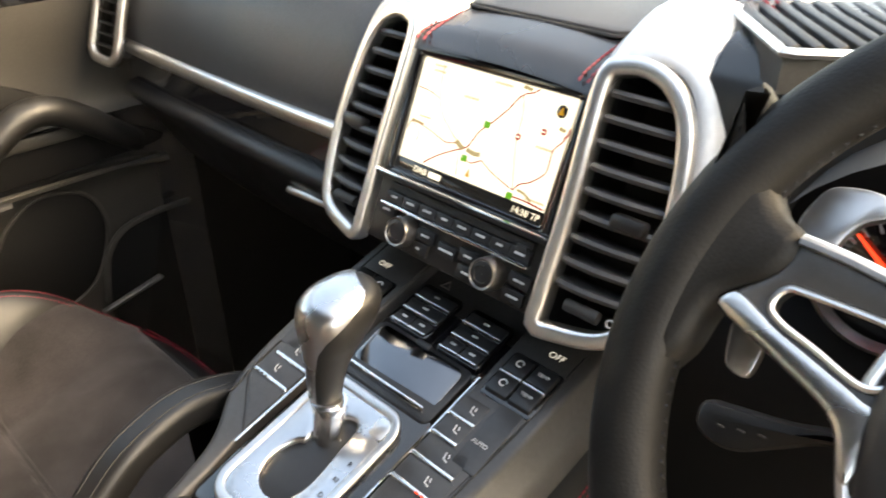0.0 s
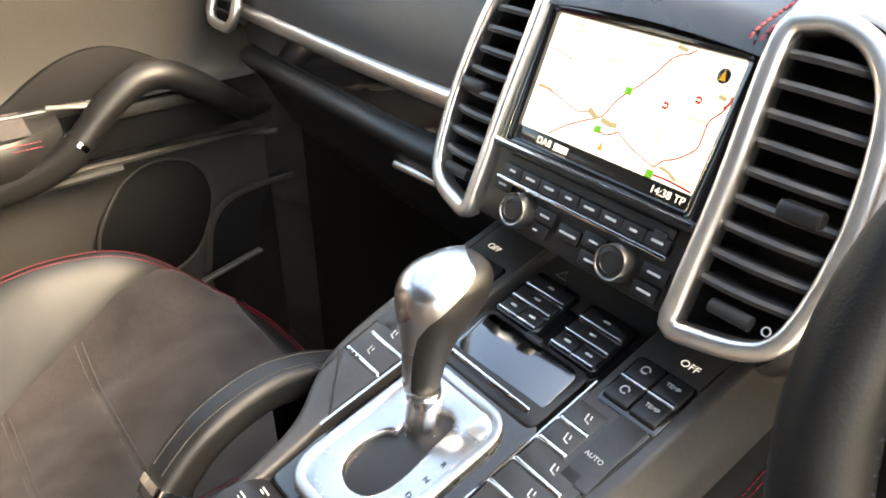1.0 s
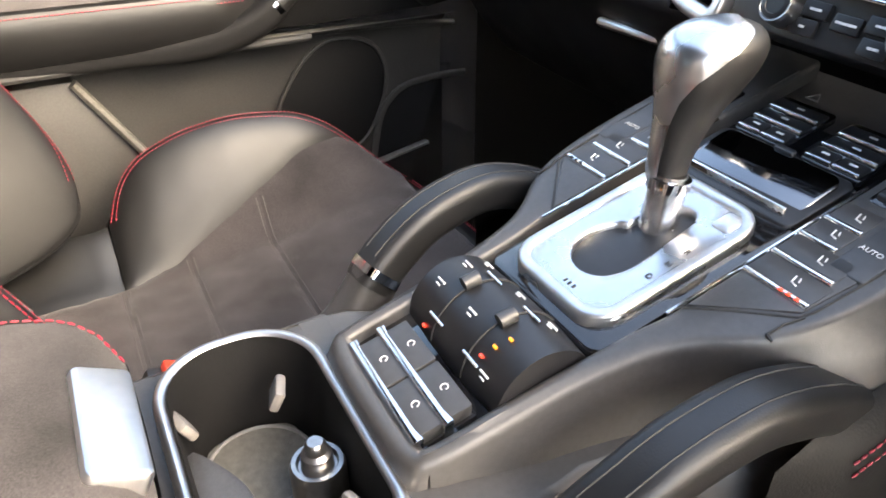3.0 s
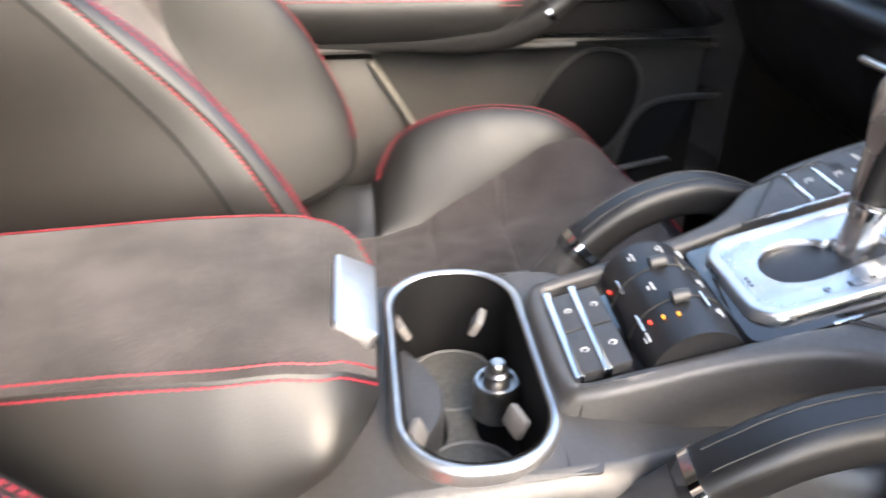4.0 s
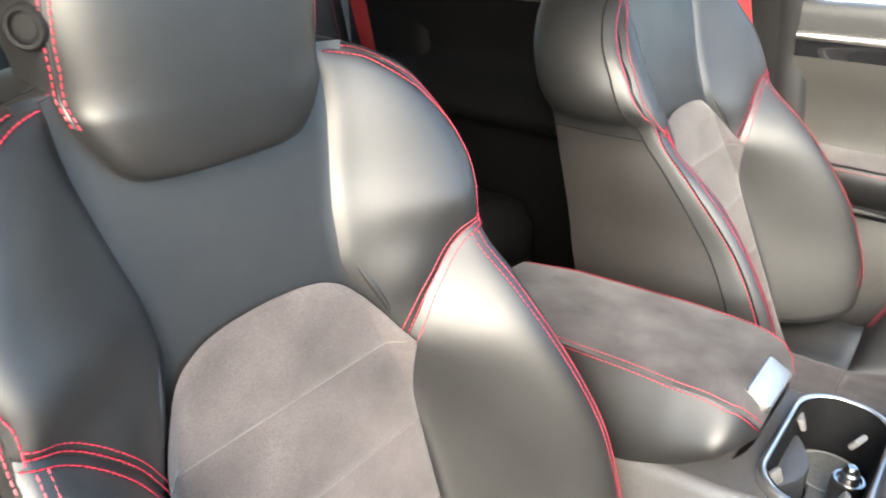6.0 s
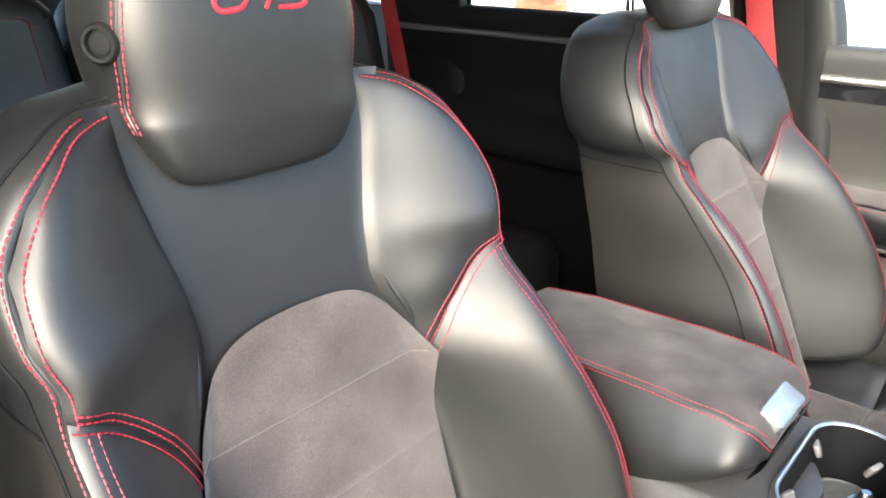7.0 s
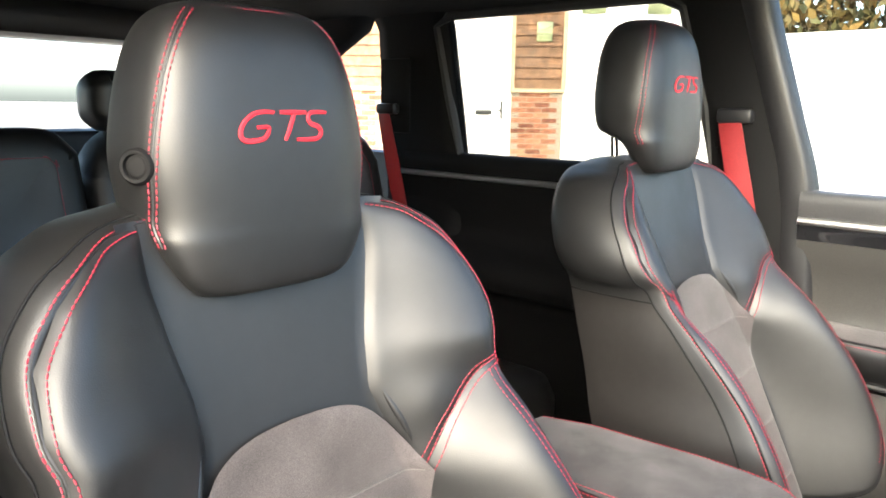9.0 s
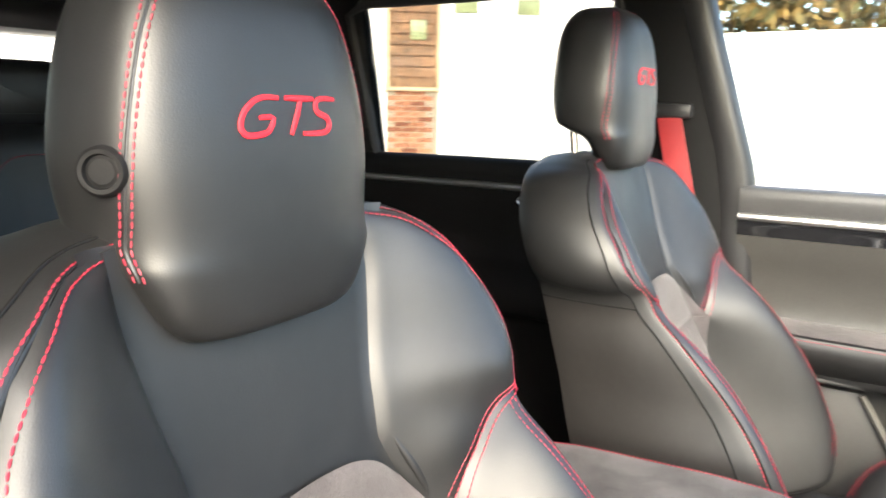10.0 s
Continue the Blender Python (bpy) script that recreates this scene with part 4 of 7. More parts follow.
# gear lever
lever = thing("gear_lever", "gear lever with black leather grip and silver crown", "gear lever")
bm = bmesh.new()
add_tube(bm, [(-0.004, 0.849 + 0.0, 0.655), (-0.004, 0.850, 0.676), (-0.004, 0.852, 0.700)], [0.0128, 0.0122, 0.0112], 20)
part("stem", bm, LEVER_SILVER, lever, "bright metal stem")
bm = bmesh.new()
add_tube(bm, [(-0.004, 0.8515, 0.690), (-0.004, 0.852, 0.697)], [0.0135, 0.0135], 24)
part("collar", bm, CHROME, lever, "chrome collar")
LEVER = [(0.696, 0.852, 0.0108, 0.0112), (0.704, 0.8525, 0.0118, 0.0126), (0.715, 0.854, 0.0126, 0.0142), (0.728, 0.857, 0.0142, 0.0168), (0.741, 0.861, 0.0178, 0.0208), (0.753, 0.865, 0.0226, 0.0260),
         (0.764, 0.869, 0.0258, 0.0308), (0.774, 0.872, 0.0264, 0.0325), (0.781, 0.874, 0.0238, 0.0302), (0.786, 0.876, 0.0182, 0.0242), (0.789, 0.878, 0.0100, 0.0140)]
keys = spline(LEVER, 40) * np.array((1, 1, 0.95, 0.95)) - np.array((0.002, 0, 0, 0))
for name, material, lo, hi, lab in (("leather_grip", LEATHER, -1, 1, "black leather grip"), ("metal_spine", LEVER_SILVER, 1, 2, "silver spine and crown of the grip")):
    bm = bmesh.new()
    rows = []
    for z, y, hx, hy in keys:
        ring = []
        for a in np.linspace(0, 2 * math.pi, 48, endpoint=False):
            ring.append((-0.0075 + hx * math.copysign(abs(math.cos(a)) ** 0.85, math.cos(a)), y + hy * math.copysign(abs(math.sin(a)) ** 0.85, math.sin(a)), z))
        rows.append(ring)
    if name == "leather_grip":
        vs = add_grid(bm, rows, close_cols=True)
        bm.faces.new(vs[-1])
    else:
        # spine along the rear, widening into the crown
        cols = []
        for i, (z, y, hx, hy) in enumerate(keys):
            wide = lerp_table(z, [(0.690, 0.72), (0.730, 0.74), (0.747, 0.86), (0.760, 1.12), (0.772, 1.55), (0.782, 2.0), (0.790, 2.5)])
            ring = []
            for a in np.linspace(radians(246) - wide, radians(246) + wide, 40):
                ring.append((-0.0075 + (hx + 0.0012) * math.copysign(abs(math.cos(a)) ** 0.85, math.cos(a)), y + (hy + 0.0012) * math.copysign(abs(math.sin(a)) ** 0.85, math.sin(a)), z + 0.0010))
            cols.append(ring)
        vs = add_grid(bm, cols)
        bm.faces.new(vs[-1])
    ob = part(name, bm, material, lever, lab, 70)

# gloss lid in front of the lever
bm = bmesh.new()
add_slab(bm, rrect(0.106, 0.058, 0.008, 5, 0, 0.9245), -0.004, 0.0035, 0.002, on_con)
lidframe = part("tray_frame", bm, HARD_PLASTIC, console)
bm = bmesh.new()
add_slab(bm, rrect(0.094, 0.046, 0.007, 5, 0, 0.9245), 0.0, 0.0060, 0.0012, lambda a, b, c: on_con(a, b, c + 0.09 * (b - 0.9245) - 1.2 * a * a + 0.001))
part("tray_lid", bm, LID, console, "gloss black tray lid")
bm = bmesh.new()
add_slab(bm, rrect(0.086, 0.0022, 0.0008, 2, 0, 0.9035), 0.0, 0.0085, 0.0006, on_con)
part("bright_line", bm, CHROME, lidframe)
bm = bmesh.new()
add_slab(bm, rrect(0.016, 0.005, 0.002, 3, 0, 0.949), 0.0, 0.0085, 0.001, on_con)
part("lid_catch", bm, HARD_PLASTIC, console)
# two button clusters
for s in (1, -1):
    bm = bmesh.new()
    add_slab(bm, rrect(0.045, 0.050, 0.004, 4, s * 0.0285, 0.981), -0.002, 0.0022, 0.0010, on_con)
    block = part("key_block", bm, GLOSS, console)
    for k, y in enumerate((0.964, 0.979, 0.994)):
        for j in (0, 1) if k == 0 else (0,):
            w = 0.019 if k == 0 else 0.040
            cx = s * 0.0285 + (0 if k else (-0.0102 if j == 0 else 0.0102))
            bm = bmesh.new()
            add_slab(bm, rrect(w, 0.0115, 0.001, 2, cx, y), 0.001, 0.0042, 0.001, on_con)
            key = part("key", bm, HARD_PLASTIC, block)
            bm = bmesh.new()
            add_slab(bm, rrect(w, 0.0022, 0.0008, 2, cx, y - 0.0058), 0.001, 0.0054, 0.0006, on_con)
            part("chrome_strip", bm, CHROME, key, "chrome strip")
            bm = bmesh.new()
            add_slab(bm, rrect(0.006, 0.0018, 0.0004, 2, cx, y + 0.001), 0.0040, 0.0045, 0.0001, on_con)
            part("symbol", bm, LABEL, key)
bm = bmesh.new()
m = Matrix.Translation(on_con(-0.030, 1.009, 0.006)) @ pose(0, 0, 0, 15, 0, 0)
for r in (0.0055,):
    add_tube(bm, [m @ Vector((r * math.sin(a), r * math.cos(a), 0)) for a in (0, 2.094, 4.189)], 0.0008, 6, closed=True)
part("hazard_triangle", bm, CLIP_GREY, console, "small grey hazard triangle")

# terrain roller block and the four keys behind it
bm = bmesh.new()
rows = []
for a in np.linspace(radians(-5), radians(185), 22):
    rows.append([(x, 0.728 + (0.034 if abs(x) < 0.050 else 0.032) * math.cos(a), con_z(0.728) - 0.018 + (0.034 if abs(x) < 0.050 else 0.032) * math.sin(a)) for x in (-0.0525, -0.050, -0.018, 0.018, 0.050, 0.0525)])
vs = add_grid(bm, rows)
bm.faces.new([r[0] for r in vs])
bm.faces.new([r[-1] for r in reversed(vs)])
roller = part("mode_roller", bm, HARD_PLASTIC, console, "domed black switch block", 50)


def on_roller(x, a, lift=0.0):
    return (x, 0.728 + (0.034 + lift) * math.cos(radians(a)), con_z(0.728) - 0.018 + (0.034 + lift) * math.sin(radians(a)))


for x in (-0.018, 0.018):
    bm = bmesh.new()
    add_tube(bm, [on_roller(x, a, 0.0004) for a in np.linspace(20, 175, 20)], 0.0007, 5)
    part("gap_line", bm, RUBBER, roller)
for x in (-0.020, 0.020):
    bm = bmesh.new()
    add_tube(bm, [on_roller(x, a, 0.003) for a in (92, 100, 108)], 0.0046, 10)
    part("rocker", bm, BUTTON, roller, "small black rocker")
    bm = bmesh.new()
    add_tube(bm, [on_roller(x - 0.006, 150, 0.001), on_roller(x + 0.010, 150, 0.001)], 0.0010, 6)
    part("chrome_strip", bm, CHROME, roller, "chrome strip")
    bm = bmesh.new()
    add_tube(bm, [on_roller(x - 0.006, 75, 0.001), on_roller(x + 0.010, 75, 0.001)], 0.0010, 6)
    part("chrome_strip", bm, CHROME, roller, "chrome strip")
for k, (x, a) in enumerate(((-0.036, 60), (-0.038, 85), (-0.036, 120), (0.0, 60), (0.0, 118), (0.033, 62), (0.036, 150))):
    bm = bmesh.new()
    add_tube(bm, [on_roller(x - 0.0045, a, 0.0003), on_roller(x + 0.0035, a, 0.0003)], 0.0007, 5)
    add_tube(bm, [on_roller(x - 0.0025, a + 5, 0.0003), on_roller(x + 0.0015, a + 5, 0.0003)], 0.0006, 5)
    part("symbol", bm, LABEL, roller)
for k, (x, a, m_) in enumerate(((0.027, 140, RED_LED), (0.030, 125, AMBER_LED), (0.033, 110, AMBER_LED), (-0.028, 168, RED_LED))):
    bm = bmesh.new()
    add_tube(bm, [on_roller(x - 0.0012, a, 0.0004), on_roller(x + 0.0012, a, 0.0004)], 0.0011, 6)
    part("indicator", bm, m_, roller, "small lit indicator")
for i, y in enumerate((0.663, 0.681)):
    bm = bmesh.new()
    add_slab(bm, [(-0.045, y - 0.0115), (0.045, y - 0.0115), (0.045, y - 0.0060), (0.036, y - 0.0072), (-0.036, y - 0.0072), (-0.045, y - 0.0060)], -0.01, 0.0055, 0.0008, on_con)
    part("chrome_strip", bm, CHROME, console, "long chrome strip")
    for x in (-0.021, 0.021):
        bm = bmesh.new()
        add_slab(bm, rrect(0.0405, 0.0150, 0.0015, 2, x, y), -0.01, 0.0035, 0.001, on_con)
        key = part("chassis_key", bm, BUTTON, console)
        bm = bmesh.new()
        add_tube(bm, [on_con(x + 0.0022 * math.cos(a), y + 0.001 + 0.0022 * math.sin(a), 0.0037) for a in np.linspace(0, 5.2, 9)], 0.00035, 5)
        part("symbol", bm, LABEL, key)

# grab handles either side, on pedestals of the console body
GRIP = rrect(0.034, 0.030, 0.009, 5)
for s in (1, -1):
    line = spline([(s * 0.117, 0.666, 0.550), (s * 0.119, 0.681, 0.574), (s * 0.122, 0.701, 0.601), (s * 0.126, 0.726, 0.622), (s * 0.128, 0.751, 0.636), (s * 0.130, 0.787, 0.6445), (s * 0.131, 0.815, 0.641), (s * 0.131, 0.845, 0.630), (s * 0.130, 0.880, 0.610), (s * 0.128, 0.93, 0.580)], 48)
    bm = bmesh.new()
    sweep(bm, line[8:], GRIP)
    grab = part("grab_handle", bm, LEATHER, console, "black leather grab handle", 60)
    bm = bmesh.new()
    sweep(bm, line[9:11], [(a * 1.07, b * 1.07) for a, b in GRIP])
    part("chrome_collar", bm, CHROME, grab, "chrome collar")
    bm = bmesh.new()
    tang = np.gradient(line, axis=0)
    tang /= np.linalg.norm(tang, axis=1)[:, None]
    for d in (-0.0075, 0.0075):
        bm = bmesh.new()
        add_tube(bm, [p + np.array((d, -t[2] * 0.0151, t[1] * 0.0151)) for p, t in zip(line[11:42], tang[11:42])], 0.0007, 5)
        part("seam", bm, RUBBER, grab)
    foot = spline([(s * 0.098, 0.618, 0.562), (s * 0.108, 0.645, 0.558), (s * 0.115, 0.670, 0.564), (s * 0.1195, 0.690, 0.584), (s * 0.1222, 0.703, 0.602)], 20)
    bm = bmesh.new()
    sweep(bm, foot, rrect(0.034, 0.034, 0.012, 5), [1.22 - 0.24 * smooth01(k / 19) for k in range(20)])
    part("handle_foot", bm, CONSOLE, console, "satin black foot of the handle", 70)

# leather knee pads below the button panels
for s in (1, -1):
    bm = bmesh.new()
    add_grid(bm, [[(s * (0.146 + dx * smooth01((y - 0.80) / 0.05)), y, z) for dx, z in ((-0.004, con_z(y) - 0.040), (0.008, con_z(y) - 0.046), (0.014, con_z(y) - 0.066), (0.017, 0.54), (0.015, 0.42), (0.0, 0.36))] for y in np.linspace(0.80, 1.06, 14)])
    pad = part("knee_pad", bm, WHEEL_LEATHER, console, "black leather knee pad", 60)
    bm = bmesh.new()
    for d in (0.0, 0.008):
        dashes(bm, [(s * (0.1585 + 0.0016 * d / 0.008), y, con_z(y) - 0.058 - d) for y in np.linspace(0.845, 1.05, 40)])
    part("stitching", bm, STITCH, pad, "red twin stitching")

# cup holder
cup_o, cup_i = rrect(0.206, 0.104, 0.046, 10, 0.0, 0.588), rrect(0.190, 0.088, 0.040, 10, 0.0, 0.588)
bm = bmesh.new()
add_ring(bm, rrect(0.208, 0.150, 0.004, 10, 0.0, 0.580), inset(cup_o, 0.003), -0.010, 0.0006, 0.0001, lambda a, b, c: (a, b, lerp_table(b, TOP) + c - 0.45 * max(0.0, abs(a) - 0.0995)))
part("cup_surround", bm, CONSOLE, console, "", 8)
bm = bmesh.new()
add_ring(bm, cup_o, cup_i, 0.588, 0.603, 0.004)
cup = part("cup_holder", bm, ALU, console, "twin cup holder with chrome rim", 60)
bm = bmesh.new()
vs = add_grid(bm, [[(a, b, z) for a, b in o] for o, z in ((cup_i, 0.602), (inset(cup_i, 0.001), 0.590), (inset(cup_i, 0.006), 0.53), (inset(cup_i, 0.012), 0.525))], close_cols=True)
bm.faces.new(vs[-1])
part("well", bm, TRIM_AND_SHADE, cup, "black cup well")
for s in (1, -1):
    bm = bmesh.new()
    add_tube(bm, [(s * 0.050 + 0.034 * math.cos(a), 0.588 + 0.034 * math.sin(a), 0.5335) for a in np.linspace(0, 2 * math.pi, 40, endpoint=False)], 0.0016, 8, closed=True)
    part("well_ring", bm, CLIP_GREY, cup, "pale ring round the cup well floor")
for x, y in ((-0.060, 0.549), (-0.060, 0.607), (0.051, 0.552), (0.045, 0.616)):
    bm = bmesh.new()
    add_box(bm, 0, 0, 0, 0.020, 0.007, 0.016, 0.0025)
    bm.transform(Matrix.Translation((x, y, 0.580)) @ pose(0, 0, 0, 25 if y < 0.58 else -25, 0, 18 if x * (y - 0.58) > 0 else -18))
    part("spring_clip", bm, CLIP_GREY, cup, "pale grey spring clip")
bm = bmesh.new()
waist = [(-0.078, 0.560), (-0.045, 0.556), (-0.020, 0.574), (0.010, 0.576), (0.040, 0.556), (0.076, 0.562), (0.084, 0.588), (0.074, 0.616), (0.040, 0.620), (0.012, 0.600), (-0.020, 0.602), (-0.048, 0.620), (-0.078, 0.616), (-0.085, 0.588)]
add_slab(bm, spline(waist, 64, True), 0.522, 0.534, 0.003)
part("divider", bm, WELL_GREY, cup, "waisted grey rubber floor")
bm = bmesh.new()
add_slab(bm, spline([(-0.050, 0.546), (0.046, 0.546), (0.030, 0.566), (0.0, 0.575), (-0.030, 0.566)], 30, True), 0.524, 0.566, 0.004)
part("inner_wall", bm, SOFT_PLASTIC, cup, "dark shoulder between the wells")
bm = bmesh.new()
add_grid(bm, [[(-0.002 + r * math.cos(a), 0.612 + r * math.sin(a), z) for a in np.linspace(0, 2 * math.pi, 28, endpoint=False)] for r, z in
              ((0.0165, 0.545), (0.0165, 0.570), (0.0150, 0.574), (0.0125, 0.574), (0.0112, 0.571), (0.0098, 0.571), (0.0090, 0.581), (0.0064, 0.583), (0.0060, 0.588), (0.0045, 0.590), (0.0001, 0.590))], close_cols=True)
part("lighter_socket", bm, KNOB, cup, "silver ringed lighter socket with plug")

bm = bmesh.new()
add_box(bm, -0.030, 0.5505, 0.552, 0.005, 0.016, 0.018, 0.0015, pose(0, 0, 0, 0, 0, 62))
part("well_tab", bm, WELL_GREY, cup, "small grey tab on the well wall")

# armrest lid
arm = thing("armrest", "padded armrest with suede top, leather sides and red stitching", "armrest")
ARM_Y = np.linspace(0.16, 0.530, 40)


def arm_half(y):
    return lerp_table(y, [(0.16, 0.080), (0.24, 0.086), (0.45, 0.088), (0.50, 0.083), (0.520, 0.073), (0.530, 0.060)])


def arm_top(y):
    return lerp_table(y, [(0.16, 0.652), (0.24, 0.661), (0.40, 0.667), (0.48, 0.666), (0.51, 0.659), (0.524, 0.648), (0.530, 0.636)])


bm = bmesh.new()
add_grid(bm, [[(arm_half(y) * k - 0.0, y, arm_top(y) + 0.004 * (1 - k * k)) for k in np.linspace(-0.97, 0.97, 26)] for y in ARM_Y])
part("armrest_top", bm, ARM_SUEDE, arm, "dark grey suede pad", 70)
for s in (1, -1):
    bm = bmesh.new()
    rows = []
    for y in ARM_Y:
        h, z = arm_half(y), arm_top(y)
        low = lerp_table(y, [(0.16, 0.53), (0.30, 0.545), (0.42, 0.572), (0.47, 0.594), (0.505, 0.618), (0.53, 0.630)])
        k = np.linspace(0, 1, 12)
        rows.append([(s * (h * 0.97 + (0.030 * math.sin(t * math.pi * 0.62)) * min(1, (0.5305 - y) / 0.03 + 0.25)), y, z + (low - z) * t) for t in k])
    add_grid(bm, rows)
    part("armrest_side", bm, LEATHER, arm, "black leather side", 70)
    bm = bmesh.new()
    for d in (0.004, -0.007) if s > 0 else (0.004,):
        dashes(bm, [(s * (arm_half(y) * 0.97 + d), y, arm_top(y) + 0.0012 - max(d, 0) * 0.5) for y in ARM_Y])
    part("stitching", bm, STITCH, arm, "red stitching")
bm = bmesh.new()
dashes(bm, [(x, 0.5275 - 4 * x * x * 0.3, 0.643) for x in np.linspace(-0.058, -0.036, 12)])
part("stitching", bm, STITCH, arm)
bm = bmesh.new()
add_grid(bm, [[(x, 0.530 + 0.002 * math.cos(x * 20) - 0.02 * t * t, 0.637 + (0.588 - 0.637) * t) for x in np.linspace(-0.062, 0.062, 14)] for t in np.linspace(0, 1, 6)])
part("armrest_front", bm, LEATHER, arm, "", 70)
bm = bmesh.new()
m = Matrix.Translation((0.006, 0.5175, 0.6560)) @ pose(0, 0, 0, -27, 0, 0)
add_slab(bm, rrect(0.076, 0.029, 0.005, 4), -0.006, 0.006, 0.003, lambda a, b, c: m @ Vector((a, b, c)))
part("release_button", bm, ALU, arm, "bright metal release button")
bm = bmesh.new()
add_box(bm, 0, 0.33, 0.50, 0.19, 0.36, 0.14, 0.012)
part("storage_box", bm, HARD_PLASTIC, arm)


# ---- dashboard ----
dash = thing("dashboard", "black leather dashboard with silver framed vents and trim", "dashboard")
# passenger side: upper pad, silver line, gloss inlay, lower pad
def dash_sheet(name, prof, xs, material, label="", bow=0.03):
    """prof: (y, z) line; it recedes towards the door by bow."""
    bm = bmesh.new()
    p = spline(prof, 40)
    add_grid(bm, [[(x, y + bow * max(0.0, (-x - 0.2) / 0.55) ** 2 * 0.8, z - 0.012 * max(0.0, (-x - 0.2) / 0.55)) for y, z in p] for x in xs])
    return part(name, bm, material, dash, label, 60)


PX = np.linspace(-0.168, -0.70, 30)
dash_sheet("upper_pad", [(1.040, 0.806), (1.046, 0.840), (1.066, 0.890), (1.100, 0.925), (1.15, 0.945), (1.25, 0.955), (1.50, 0.985)], PX, SOFT_PLASTIC, "smooth black dashboard pad")
dash_sheet("silver_line", [(1.037, 0.788), (1.0335, 0.792), (1.0325, 0.800), (1.035, 0.806), (1.042, 0.808)], PX, SATIN, "satin silver trim line")
dash_sheet("gloss_inlay", [(1.048, 0.742), (1.043, 0.752), (1.041, 0.77), (1.040, 0.790)], PX, GLOSS, "gloss black inlay")
# shade under the dashboard overhang is put into this pad's darker plastic
dash_sheet("lower_pad", [(1.16, 0.55), (1.10, 0.62), (1.060, 0.69), (1.034, 0.722), (1.028, 0.735), (1.036, 0.745), (1.05, 0.748)], PX, HARD_PLASTIC, "glove box and lower pad")
bm = bmesh.new()
add_box(bm, -0.29, 1.062, 0.685, 0.085, 0.012, 0.010, 0.004, pose(0, 0, 0, -30, 0, 6))
part("glovebox_catch", bm, SATIN, dash, "slim silver glove box catch")
# driver side
DX = np.linspace(0.168, 0.74, 16)
bm = bmesh.new()
p = spline([(1.10, 0.52), (1.05, 0.62), (1.02, 0.70), (1.015, 0.76), (1.03, 0.80), (1.06, 0.82)], 24)
add_grid(bm, [[(x, y, z) for y, z in p] for x in DX])
part("driver_lower_pad", bm, TRIM_AND_SHADE, dash, "", 60)
bm = bmesh.new()
p = spline([(1.06, 0.80), (1.050, 0.87), (1.052, 0.92), (1.066, 0.945), (1.10, 0.955), (1.25, 0.965), (1.50, 0.985)], 28)
add_grid(bm, [[(x, y, z) for y, z in p] for x in np.linspace(0.150, 0.76, 16)])
part("driver_top_pad", bm, DASH_LEATHER, dash, "", 60)
# hood over the screen and the leather caps over the vents
bm = bmesh.new()
rows = []
for y, z, w in spline([(1.026, 0.907, 0.094), (1.026, 0.914, 0.095), (1.034, 0.919, 0.096), (1.07, 0.928, 0.100), (1.14, 0.938, 0.11), (1.25, 0.950, 0.13), (1.50, 0.985, 0.17)], 30):
    rows.append([(w * k, y, z + 0.006 * (1 - k * k)) for k in np.linspace(-1, 1, 20)])
add_grid(bm, rows)
part("screen_hood", bm, DASH_LEATHER, dash, "black leather hood over the screen", 70)
bm = bmesh.new()
add_slab(bm, rrect(0.150, 0.13, 0.012, 5, 0.0, 1.145), 0.0, 0.004, 0.002, lambda a, b, c: (a, b, 0.928 + 0.09 * (b - 1.07) + 0.006 + c))
part("top_tray", bm, SOFT_PLASTIC, dash, "smooth lid on the dashboard top")
bm = bmesh.new()
add_tube(bm, [(a, b, 0.928 + 0.09 * (b - 1.07) + 0.0065) for a, b in rrect(0.153, 0.133, 0.013, 5, 0.0, 1.145)], 0.0014, 6, closed=True)
part("tray_gap", bm, RUBBER, dash)
